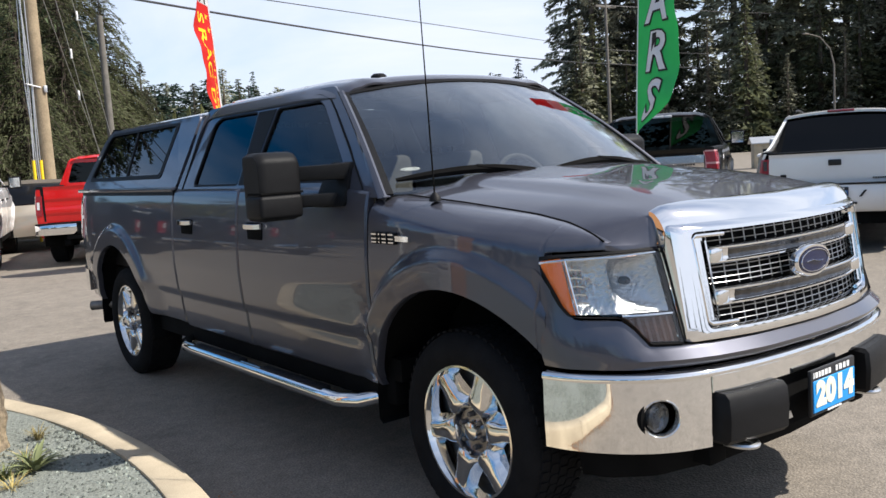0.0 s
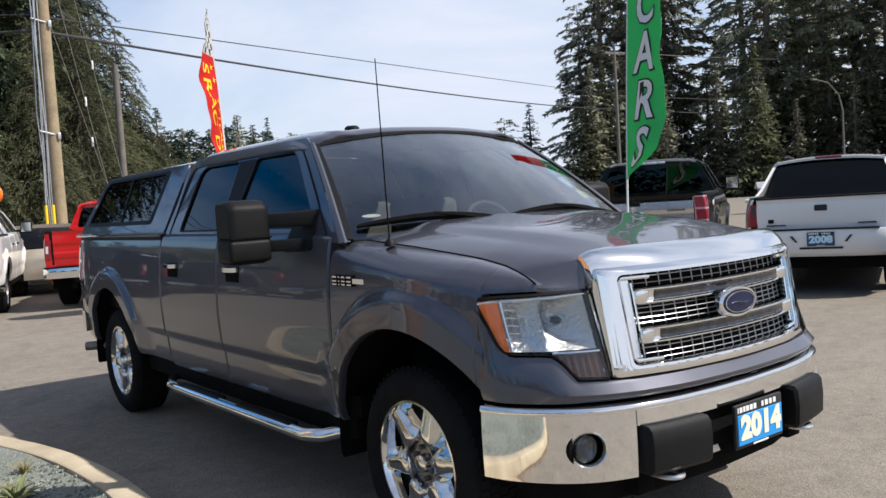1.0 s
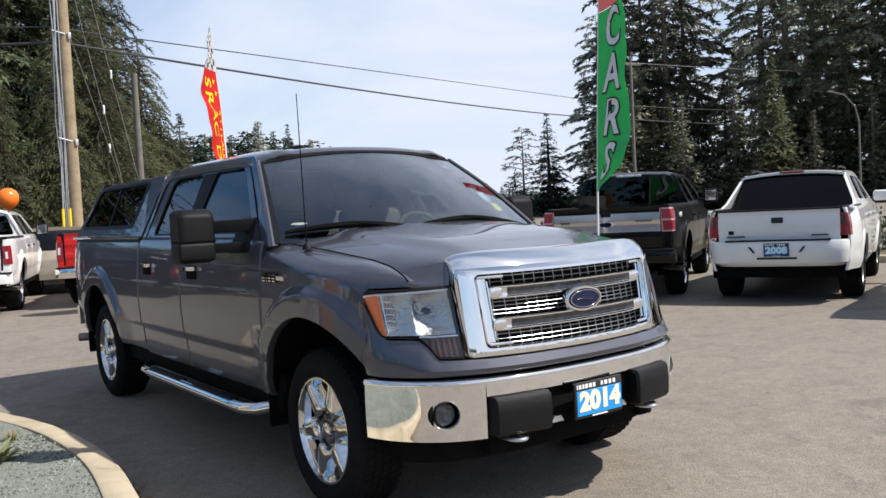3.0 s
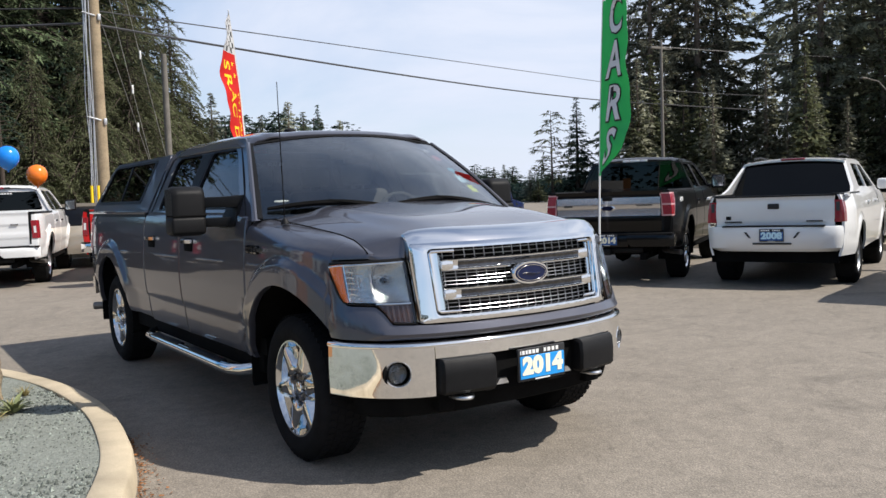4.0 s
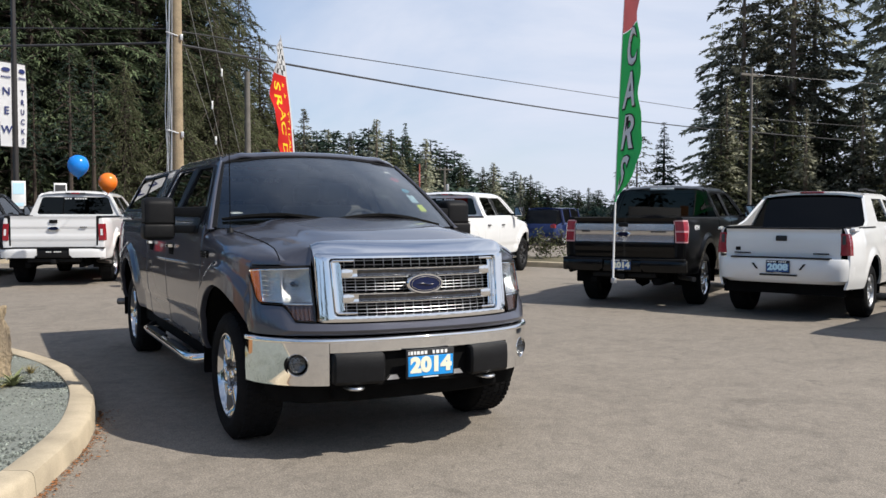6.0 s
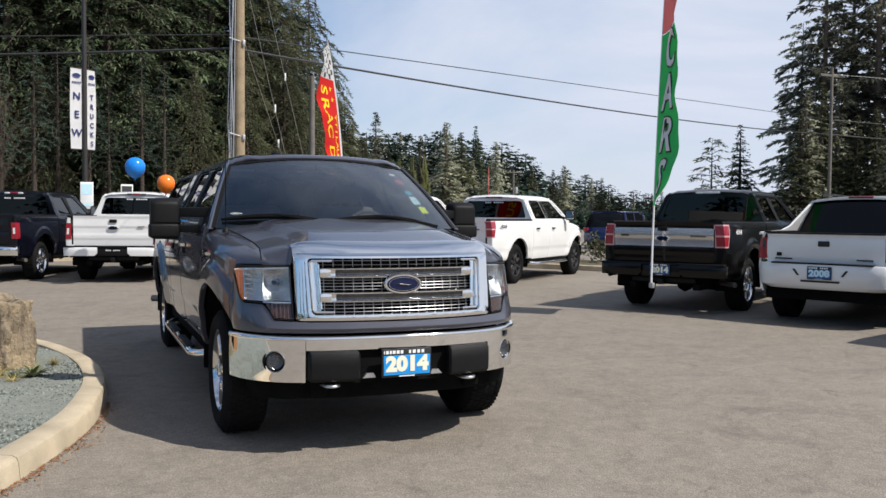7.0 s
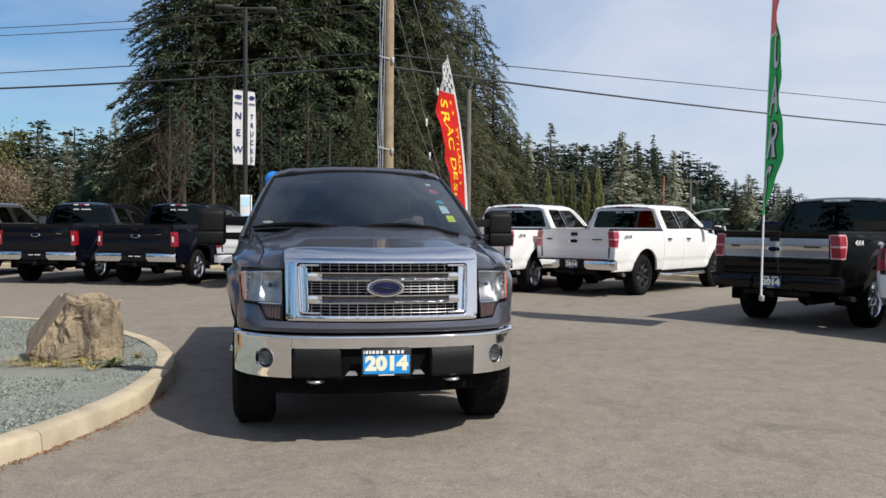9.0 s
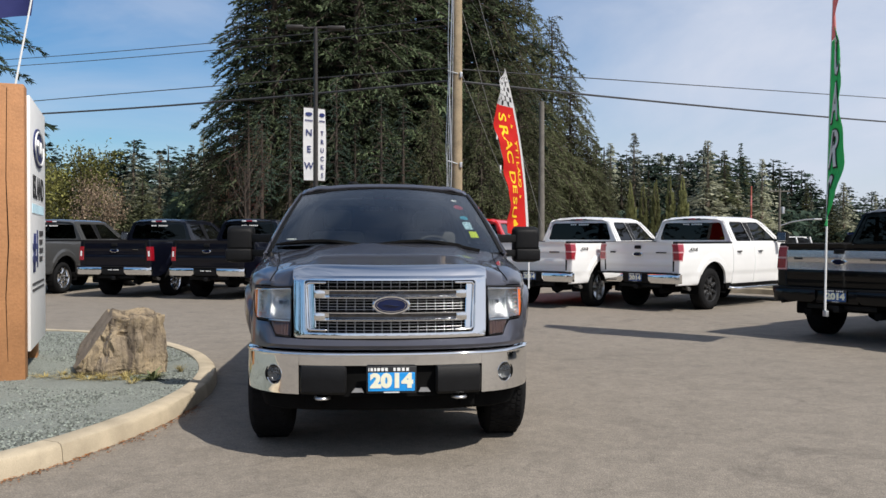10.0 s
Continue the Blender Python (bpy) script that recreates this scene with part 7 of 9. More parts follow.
def pebbles(name, count, rng, region, size, mat, label):
    verts, faces = [], []
    tries = 0
    while len(faces) < count * 4 and tries < count * 8:
        tries += 1
        x, y = rng.uniform(*region[0]), rng.uniform(*region[1])
        if not in_island(x, y):
            continue
        r = rng.uniform(*size)
        z = 0.116 + 0.05 * max(0, (-1.8 - x) / 8) * 0.6
        a = rng.uniform(0, 6.28)
        ca, sa = math.cos(a), math.sin(a)
        k = len(verts)
        sx, sy, sz = r * rng.uniform(0.8, 1.4), r * rng.uniform(0.7, 1.1), r * rng.uniform(0.5, 0.8)
        for px, py, pz in ((1, 0, -0.4), (-1, 0, -0.4), (0, 1, -0.4), (0, -1, -0.4), (0, 0, 1)):
            px, py, pz = px * sx * rng.uniform(0.8, 1.1), py * sy, pz * sz
            verts.append((x + px * ca - py * sa, y + px * sa + py * ca, z + pz))
        faces += [(k, k + 2, k + 4), (k + 2, k + 1, k + 4), (k + 1, k + 3, k + 4), (k + 3, k, k + 4)]
    mesh = bpy.data.meshes.new(name)
    mesh.from_pydata(verts, [], faces)
    return tagged(part(name, mesh, mat, None, smooth=False), label, "gravel", kind="stuff")


rng = random.Random(4)
pebbles("gravel", 30000, rng, ((-6.4, -1.7), (-1.5, 7.0)), (0.006, 0.015), M_STONES, "blue-green crushed gravel in the island")

# boulder: a broken block, one side flat and a darker grey, its front cleft
bm = bmesh.new()
bmesh.ops.create_icosphere(bm, subdivisions=6, radius=1.0)
FLAT = Vector((-0.80, -0.26, 0.54)).normalized()
for v in bm.verts:
    p = v.co.copy()
    q = Vector([math.copysign(abs(c) ** 0.62, c) for c in p])
    q = Vector((q.x * 0.56, q.y * 0.42, q.z * 0.50))
    for n, dist in (((0.55, -0.82, 0.12), 0.40), ((1.0, 0.10, 0.02), 0.47), ((0.10, -0.1, 1.0), 0.42), ((-0.2, 0.9, 0.3), 0.36), ((-0.25, -0.9, 0.25), 0.37), ((0.75, 0.1, 0.75), 0.60)):
        n = Vector(n).normalized()
        over = q.dot(n) - dist
        if over > 0:
            q -= n * over * 0.95
    cleft = noise.noise(Vector((q.x * 8 + 2.1, q.y * 8, q.z * 1.2)))
    ridge = -0.075 * max(0.0, 0.5 - abs(cleft) * 3.0) + 0.05 * noise.noise(Vector((q.x * 5, q.y * 5, q.z * 2.2))) + noise.noise(q * 15) * 0.012 + noise.noise(q * 38) * 0.007
    ridge += 0.02 * noise.noise(q * 7.0 + Vector((4, 1, 2)))
    ridge += 0.11 * (0.3 - noise.voronoi(Vector((q.x * 4.2, q.y * 4.2, q.z * 3.0)))[0][0])
    q += q.normalized() * ridge
    over = q.dot(FLAT) - 0.335
    if over > 0:
        q -= FLAT * over
        q += FLAT * 0.010 * noise.noise(q * 9)
    v.co = q
bm.transform(pose(-2.60, 3.42, 0.38, 0, 0, 12) @ Matrix.Diagonal((0.84, 0.84, 0.80, 1)))
boulder = part("boulder", bm, M_ROCK, None, sharp=38)
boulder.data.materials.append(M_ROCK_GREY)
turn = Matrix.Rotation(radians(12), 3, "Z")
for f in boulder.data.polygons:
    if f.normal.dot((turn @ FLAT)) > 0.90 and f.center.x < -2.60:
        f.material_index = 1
tagged(boulder, "broken tan boulder with a flat grey side on the gravel island", "boulder")


def broad_weed(x, y, z, rng):
    """A rosette of wide, pointed, folded leaves on short stalks."""
    plant = thing("broad_leaved_weed", "dusty green broad-leaved weed beside the boulder", "weed", pose(x, y, z))
    for k in range(17):
        bm = bmesh.new()
        a = k * 2.4 + rng.uniform(-0.3, 0.3)
        inner_leaf = k > 9
        length = rng.uniform(0.12, 0.19) * (1.0 if inner_leaf else 0.85)
        rise = rng.uniform(0.9, 1.3) if inner_leaf else rng.uniform(0.3, 0.8)
        half = rng.uniform(0.013, 0.019)
        rows = []
        px, pz, ang = 0.008, 0.0, rise
        for j in range(9):
            f = j / 8
            w = half * max(0.05, math.sin(math.pi * min(1.0, 0.10 + 0.90 * f ** 0.85)))
            side = Vector((-math.sin(a), math.cos(a), 0))
            mid = Vector((px * math.cos(a), px * math.sin(a), pz))
            lift = Vector((0, 0, 0.35 * w))
            rows.append([mid - side * w + lift, mid - Vector((0, 0, 0.001)), mid + side * w + lift])
            px += length / 8 * math.cos(ang)
            pz += length / 8 * math.sin(ang)
            pz = max(pz, 0.004)
            ang -= rng.uniform(0.05, 0.16)
        loft(bm, rows, False, False)
        part("leaf", fix(bm), M_LEAF_WEED, plant)
    return plant


def tuft(name, x, y, z, count, height, spread, mat, label, rng, wide=0.010):
    verts, faces = [], []
    for _ in range(count):
        a = rng.uniform(0, 6.28)
        r = spread * rng.random() ** 0.7
        bx, by = x + 0.25 * r * math.cos(a), y + 0.25 * r * math.sin(a)
        lean = rng.uniform(0.2, 1.0) * spread
        h = height * rng.uniform(0.4, 1.0)
        side = Vector((-math.sin(a), math.cos(a), 0)) * wide * rng.uniform(0.6, 1.3)
        k = len(verts)
        for f, w in ((0, 1.0), (0.4, 0.9), (0.75, 0.6)):
            c = Vector((bx + lean * f * f * math.cos(a), by + lean * f * f * math.sin(a), z + h * (f - 0.25 * f * f)))
            verts += [tuple(c - side * w), tuple(c + side * w)]
        verts.append((bx + lean * math.cos(a), by + lean * math.sin(a), z + h * 0.72))
        faces += [(k, k + 1, k + 3, k + 2), (k + 2, k + 3, k + 5, k + 4), (k + 4, k + 5, k + 6)]
    mesh = bpy.data.meshes.new(name)
    mesh.from_pydata(verts, [], faces)
    return tagged(part(name, mesh, mat, None, smooth=False), label, "weed")


for x, y, n, h, sp, mat in ((-2.30, 2.80, 20, 0.12, 0.12, M_GRASS), (-2.42, 2.86, 40, 0.16, 0.14, M_DRYGRASS), (-2.65, 2.90, 46, 0.12, 0.14, M_DRYGRASS), (-2.88, 3.0, 34, 0.10, 0.14, M_DRYGRASS),
                            (-2.16, 3.0, 12, 0.10, 0.10, M_DRYGRASS), (-2.30, 2.62, 22, 0.10, 0.12, M_DRYGRASS), (-3.1, 3.2, 24, 0.09, 0.14, M_DRYGRASS), (-2.98, 2.92, 40, 0.07, 0.20, M_DRYGRASS), (-2.76, 2.86, 44, 0.07, 0.20, M_DRYGRASS), (-2.54, 2.80, 40, 0.08, 0.18, M_DRYGRASS), (-3.22, 3.05, 36, 0.06, 0.20, M_DRYGRASS), (-2.18, 2.88, 30, 0.10, 0.16, M_GRASS), (-2.02, 3.35, 26, 0.12, 0.10, M_DRYGRASS)):
    tuft("weed_tuft", x, y, 0.115, int(n * 2.4), h * 0.9, sp * 1.1, mat, "green weed tuft at the foot of the boulder" if mat is M_GRASS else "dry yellow grass tuft beside the boulder", rng, 0.0040 if mat is M_GRASS else 0.0022)

broad_weed(-2.16, 2.80, 0.122, random.Random(12))

# leaf litter along the kerb
verts, faces = [], []
for _ in range(1100):
    f = rng.uniform(3.6, 9.5)
    p, out = kerb_at(f)
    c = p + out * abs(rng.gauss(0.0, 0.075)) * rng.random() + out * 0.012
    a = rng.uniform(0, 6.28)
    l, w = rng.uniform(0.004, 0.015), rng.uniform(0.002, 0.005)
    k = len(verts)
    for u, v in ((-l, -w), (l, -w), (l, w), (-l, w)):
        verts.append((c.x + u * math.cos(a) - v * math.sin(a), c.y + u * math.sin(a) + v * math.cos(a), 0.006 + rng.uniform(0, 0.008)))
    faces.append((k, k + 1, k + 2, k + 3))
mesh = bpy.data.meshes.new("leaf_litter")
mesh.from_pydata(verts, [], faces)
tagged(part("leaf_litter", mesh, M_NEEDLELITTER, None, smooth=False), "brown leaf litter along the foot of the kerb", "leaf litter", kind="stuff")

# ---- dealer sign of timber and white panel ----
sign = thing("pylon_sign", "timber pylon sign with a tall white panel on the gravel island", "sign")
bm = bmesh.new()
box(bm, (-0.62, -0.14, 0.10), (-0.015, 0.10, 2.89), 0.012)
post = part("timber_post", bm, M_TIMBER, sign)
bm = bmesh.new()
crack = [(-0.16, -0.1405, 0.3), (-0.175, -0.1405, 0.9), (-0.15, -0.1405, 1.4), (-0.17, -0.1405, 2.0), (-0.16, -0.1405, 2.85)]
tube(bm, crack, [0.002, 0.004, 0.006, 0.004, 0.003], 5)
part("timber_check", fix(bm), M_DARK, post)
sign.matrix_basis = pose(-3.37, 3.05, 0, 0, 0, 15)
bm = bmesh.new()
box(bm, (-0.10, 0.09, 0.36), (0.012, 1.66, 2.82), 0.006)
panel = part("sign_panel", bm, M_WHITE, sign, "white sign panel with dark print")
bm = bmesh.new()
box(bm, (-0.09, 1.662, 0.36), (0.006, 1.680, 2.82), 0.004)
box(bm, (-0.55, 0.10, 0.36), (-0.45, 1.66, 2.82), 0.006)
part("sign_frame", bm, M_GALV, sign)
bm = bmesh.new()
box(bm, (-0.40, 0.15, 0.10), (-0.14, 1.42, 0.36), 0.01)
part("sign_plinth", bm, M_DARK, sign)
bm = bmesh.new()
box(bm, (-0.34, 1.44, 0.08), (-0.06, 1.66, 0.36), 0.012)
part("timber_foot", bm, M_TIMBER, sign)
to_panel = pose(0.012, 0, 0, 0, 0, 90)
bm = bmesh.new()
rings = [[to_panel @ Vector((0.86 + 0.50 * f * math.cos(a), y, 2.38 + 0.20 * f * math.sin(a))) for a in np.linspace(0, 2 * math.pi, 41)[:-1]] for f, y in ((1, 0.0), (1, -0.012), (0.95, -0.014))]
loft(bm, rings)
oval = part("sign_oval", fix(bm), M_NAVY_PRINT, panel)
bm = bmesh.new()
ring = [to_panel @ Vector((0.86 + 0.45 * math.cos(a), -0.015, 2.38 + 0.165 * math.sin(a))) for a in np.linspace(0, 2 * math.pi, 41)]
tube(bm, ring, 0.012, 5, cap=False)
tube(bm, [to_panel @ Vector((0.58 + 0.56 * t, -0.016, 2.38 + 0.06 * math.sin(13 * t))) for t in np.linspace(0, 1, 26)], 0.018, 5)
part("oval_stroke", fix(bm), M_WHITE, oval)
bm = lettering("ISLAND", 0.33, 0.002, 0.004)
bm.transform(to_panel @ Matrix.Translation((0.86, -0.004, 1.95)))
part("sign_word", bm, M_BLACK, panel, smooth=False)
for k in range(9):
    bm = bmesh.new()
    a, b = 0.26 + k * 0.135, 0.26 + k * 0.135 + 0.10
    lo, hi = to_panel @ Vector((a, -0.006, 1.70)), to_panel @ Vector((b, 0.004, 1.79))
    box(bm, [min(lo[i], hi[i]) for i in range(3)], [max(lo[i], hi[i]) for i in range(3)])
    part("subtitle_bar", bm, M_PALEBLUE, panel)
bm = lettering("#1", 0.52, 0.003, 0.012)
bm.transform(to_panel @ Matrix.Translation((0.58, -0.004, 1.32)))
part("number_one", bm, M_NAVY_PRINT, panel, smooth=False)
for lo, hi in [((0.95, 1.47 - row * 0.09), (1.35 - 0.08 * (row % 2), 1.525 - row * 0.09)) for row in range(4)] + [((0.25, 0.98 - row * 0.06), (1.42, 1.005 - row * 0.06)) for row in range(2)]:
    bm = bmesh.new()
    a, b = to_panel @ Vector((lo[0], -0.005, lo[1])), to_panel @ Vector((hi[0], 0.004, hi[1]))
    box(bm, [min(a[i], b[i]) for i in range(3)], [max(a[i], b[i]) for i in range(3)])
    part("print_bar", bm, M_PLASTIC_GREY, panel)


# ---- flags ----
def ribbon_flag(name, label, base, tip, bend, width_fn, direction, bands, m_pole, n=60, ripple=0.05, group="feather flags on hitch mounts"):
    """A feather flag: a leaning pole from base to tip with cloth on one side. width_fn: cloth width at a height 0..1."""
    f = thing(name, label, "flag", pose(*base), group)
    lean = Vector(tip) - Vector(base)
    d = Vector((*direction, 0)).normalized()
    side = Vector((-d.y, d.x, 0))

    def pole_at(t):
        return Vector((lean.x * t ** bend, lean.y * t ** bend, lean.z * t))

    bm = bmesh.new()
    tube(bm, [pole_at(t) for t in np.linspace(0, 1, 24)], [0.016 - 0.009 * t for t in np.linspace(0, 1, 24)], 8)
    part("flag_pole", fix(bm), m_pole, f)

    def cloth_at(t, u):
        wave = ripple * (math.sin(11 * t + 3.0 * u) + 0.6 * math.sin(27 * t + 1.0 + 2.0 * u) + 0.25 * math.sin(61 * t - 3.0 * u)) * u
        return pole_at(t) + d * (width_fn(t) * u) + side * wave

    for t0, t1, mat, nm, u0, u1 in bands:
        bm = bmesh.new()
        sheet(bm, lambda t, u: cloth_at(t, u), np.linspace(t0, t1, max(4, int(n * (t1 - t0)))), np.linspace(u0, u1, 9), thick=side * 0.003)
        part(nm, fix(bm), mat, f)
    return f, cloth_at


def letters_on(f, cloth_at, text, t_start, t_step, u_mid, size, mat, turn, mirror=False, name="letter", bold=0.012, off=0.007, shear=0.0, wide=1.0):
    """Letters down the cloth, laid along it on both faces."""
    t = t_start
    for ch in text:
        if ch != " ":
            bm = lettering(ch, size, 0.001, bold * size, shear=shear)
            bm.transform(Matrix.Diagonal((wide, 1, 1, 1)))
            bm.transform(Matrix.Rotation(radians(turn), 4, "Y"))
            height = (cloth_at(1.0, 0.0) - cloth_at(0.0, 0.0)).z
            width = max(0.2, (cloth_at(t, 1.0) - cloth_at(t, 0.0)).length)
            along = cloth_at(t + 0.01, u_mid) - cloth_at(t - 0.01, u_mid)
            normal = (cloth_at(t, 0.9) - cloth_at(t, 0.1)).cross(along).normalized()
            both = bmesh.new()
            for o in (-off, off):
                one = bm.copy()
                for v in one.verts:
                    x = -v.co.x if mirror else v.co.x
                    v.co = cloth_at(t + v.co.z / height, min(0.99, max(0.01, u_mid + x / width))) + normal * (o + v.co.y)
                mesh = bpy.data.meshes.new("side")
                one.to_mesh(mesh)
                both.from_mesh(mesh)
                bpy.data.meshes.remove(mesh)
                one.free()
            bm.free()
            part(name, both, mat, f, smooth=False)
        t += t_step


# green flag at the black truck's hitch
def green_width(t):
    if t < 0.24:
        return 0.0
    return 0.88 * smooth01(0.225, 0.325, t) * (1 - 0.45 * smooth01(0.75, 1.0, t))


green, green_at = ribbon_flag("feather_flag", "green feather flag with white letters on a hitch pole", (6.12, 5.89, 0.42), (5.98, 5.45, 5.45), 1.4, green_width, (-0.375, -0.927),
                              [(0.24, 0.730, M_FLAG_GREEN, "green_cloth", 0.0, 1.0), (0.732, 0.84, M_FLAG_PINK, "pink_cloth", 0.0, 1.0), (0.842, 1.0, M_FLAG_RED, "red_cloth", 0.0, 1.0)], M_WHITE, ripple=0.05)
letters_on(green, green_at, "CARS", 0.672, -0.119, 0.5, 0.68, M_BLACK, 0, name="letter_outline", bold=0.050, off=0.008, shear=0.12)
letters_on(green, green_at, "CARS", 0.672, -0.119, 0.5, 0.68, M_WHITE, 0, bold=0.018, off=0.013, shear=0.12)
bm = bmesh.new()
box(bm, (-0.022, -0.06, -0.03), (0.022, 0.03, 0.05), 0.006)
part("hitch_mount", bm, M_GALV, green)

RED_TURN, RED_MIRROR = 90, True
# red flag at the white truck's hitch; its print is seen from behind
def red_width(t):
    if t < 0.25:
        return 0.0
    return 0.93 * smooth01(0.24, 0.27, t) * (1 - smooth01(0.72, 1.0, t) * 0.55) * (1 - smooth01(0.93, 1.0, t) * 0.9)


red, red_at = ribbon_flag("feather_flag", "red feather flag with yellow letters and a chequered tip", (3.16, 12.10, 0.42), (2.45, 10.85, 4.68), 2.6, red_width, (-0.574, -0.819),
                          [(0.25, 0.84, M_FLAG_RED, "red_cloth", 0.09, 1.0), (0.25, 0.99, M_FLAG_WHITE, "white_sleeve", 0.0, 0.085), (0.84, 0.99, M_FLAG_WHITE, "white_tip", 0.09, 1.0)], M_WHITE)
letters_on(red, red_at, "CARS", 0.615, 0.058, 0.68, 0.37, M_YELLOW, RED_TURN, RED_MIRROR)
letters_on(red, red_at, "USED", 0.365, 0.053, 0.66, 0.36, M_YELLOW, RED_TURN, RED_MIRROR)
letters_on(red, red_at, "QUALITY", 0.50, 0.030, 0.30, 0.20, M_YELLOW, RED_TURN, RED_MIRROR)
# chequers
for i in range(7):
    for j in range(6):
        if (i + j) % 2:
            bm = bmesh.new()
            t0, u0 = 0.842 + i * 0.0205, 0.09 + j * 0.152
            vs = []
            for o in (-0.005, 0.006):
                vs.append([bm.verts.new(red_at(t0 + dt, min(1, u0 + du)) + Vector((0, o, 0))) for dt, du in ((0, 0), (0, 0.152), (0.0205, 0.152), (0.0205, 0))])
            bm.faces.new(vs[0])
            bm.faces.new(vs[1][::-1])
            part("chequer", fix(bm), M_BLACK, red, smooth=False)
for t0, r in ((0.80, 0.05), (0.755, 0.05), (0.44, 0.05)):
    bm = bmesh.new()
    c = red_at(t0, 0.36)
    for o in (-0.006, 0.008):
        bm.faces.new([bm.verts.new(c + Vector(((r if k % 2 == 0 else r * 0.42) * math.sin(k * math.pi / 5) * 0.95, o, (r if k % 2 == 0 else r * 0.42) * math.cos(k * math.pi / 5)))) for k in range(10)])
    part("printed_star", fix(bm), M_YELLOW, red, smooth=False)
bm = bmesh.new()
for t0, w, hh in ((0.322, 0.06, 0.04), (0.310, 0.09, 0.05)):
    c = red_at(t0, 0.62)
    for o in (-0.006, 0.008):
        bm.faces.new([bm.verts.new(c + Vector((w * math.cos(a), o, hh * math.sin(a)))) for a in np.linspace(0, 2 * math.pi, 13)[:-1]])
part("printed_mark", fix(bm), M_YELLOW, red, smooth=False)

# navy flag behind the sign
nf = thing("flag", "navy flag on a leaning white pole behind the sign", "flag", pose(-5.55, 7.6, 0.13))
bm = bmesh.new()
tube(bm, [(0, 0, 0), (0.12, 0, 2.6), (0.66, 0, 5.5)], [0.022, 0.018, 0.012], 8)
part("flag_pole", fix(bm), M_WHITE, nf)
bm = bmesh.new()
sheet(bm, lambda u, v: Vector((0.52 + 0.13 * v - 0.9 * u, 0.06 * math.sin(6 * u), 4.55 + 0.9 * v - 0.15 * u + 0.04 * math.sin(5 * u + 2 * v))), np.linspace(0, 1, 12), np.linspace(0, 1, 8), thick=(0, 0.003, 0))
part("navy_cloth", fix(bm), M_FLAG_NAVY, nf)

# ---- balloons ----
for (x, y, z), mat, word, tie in (((-0.80, 13.0, 2.34), M_BLUEBALL, "blue", (-0.06, 14.88, 1.84)), ((-0.06, 14.9, 2.10), M_ORANGE, "orange", (-0.30, 15.4, 1.60))):
    ball = thing("balloon", f"{word} balloon tied over the white pickup", "balloon", pose(x, y, z), "balloons over the white pickup")
    bm = bmesh.new()
    lathe(bm, [(0.80 * r, 0.80 * h) for r, h in ((0.001, 0.245), (0.10, 0.225), (0.18, 0.17), (0.225, 0.09), (0.24, 0.0), (0.225, -0.09), (0.17, -0.18), (0.09, -0.245), (0.02, -0.285), (0.012, -0.30), (0.025, -0.32), (0.001, -0.32))], 32, pose(0, 0, 0, 0, -90, 0))
    part("skin", fix(bm), mat, ball)
    bm = bmesh.new()
    end = Vector(tie) - Vector((x, y, z))
    tube(bm, [Vector((0, 0, -0.25)), Vector((0, 0, -0.25)).lerp(end, 0.5) + Vector((0, 0, -0.05)), end], 0.004, 5)
    part("string", fix(bm), M_DARK, ball)


# ---- poles and lines ----
def wooden_pole(label, x, y, height, r0, r1, mat, lean=(0, 0)):
    p = thing("utility_pole", label, "utility pole", pose(x, y, 0))
    bm = bmesh.new()
    tube(bm, [(lean[0] * t, lean[1] * t, height * t) for t in np.linspace(0, 1, 12)], [r0 + (r1 - r0) * t for t in np.linspace(0, 1, 12)], 16)
    part("pole_shaft", fix(bm), mat, p)
    return p


UP = (2.66, 21.64)
up = wooden_pole("tall brown timber utility pole with conduits and brackets", *UP, 13.5, 0.175, 0.135, M_POLEWOOD)
for dx, r, top in ((-0.20, 0.020, 9.5), (-0.25, 0.013, 12.0), (-0.31, 0.012, 7.0)):
    bm = bmesh.new()
    tube(bm, [(dx, -0.06, 0), (dx - 0.03, -0.06, top * 0.22), (dx + 0.02, -0.06, top * 0.4), (dx - 0.05, -0.06, top * 0.62), (dx + 0.04, -0.06, top)], r, 8)
    part("conduit", fix(bm), M_GALV, up)
for z in (3.78, 6.6):
    bm = bmesh.new()
    tube(bm, [(0.0, -0.16, z), (-0.32, -0.08, z + 0.10)], 0.022, 6)
    box(bm, (0.06, -0.20, z - 0.12), (0.14, -0.13, z + 0.05), 0.01)
    part("bracket", fix(bm), M_GALV, up)
for z, w in ((11.6, 1.2), (12.6, 1.2)):
    bm = bmesh.new()
    box(bm, (-w, -0.06, z - 0.06), (w, 0.06, z + 0.06), 0.01)
    part("crossarm", bm, M_POLEWOOD, up)
for dx in (-0.42, -0.25):
    bm = bmesh.new()
    tube(bm, [(dx, -0.35, 0.0), (dx + 0.03, -0.30, 2.0)], 0.038, 8)
    part("guy_guard", fix(bm), M_YELLOW, up, "yellow guy wire guard")
    bm = bmesh.new()
    tube(bm, [(dx, -0.33, 1.0), (-0.10, -0.10, 11.0)], 0.010, 5)
    part("guy_wire", fix(bm), M_GALV, up)
pole_two = wooden_pole("short grey timber pole behind the row", 7.28, 31.1, 7.3, 0.15, 0.11, M_GREYWOOD)
POLE3 = (56.5, 49.8)
pole_three = wooden_pole("far timber utility pole with a crossarm", *POLE3, 14.2, 0.16, 0.12, M_GREYWOOD)
bm = bmesh.new()
box(bm, (-1.3, -0.08, 13.4), (1.3, 0.08, 13.6), 0.01)
part("crossarm", bm, M_GREYWOOD, pole_three)
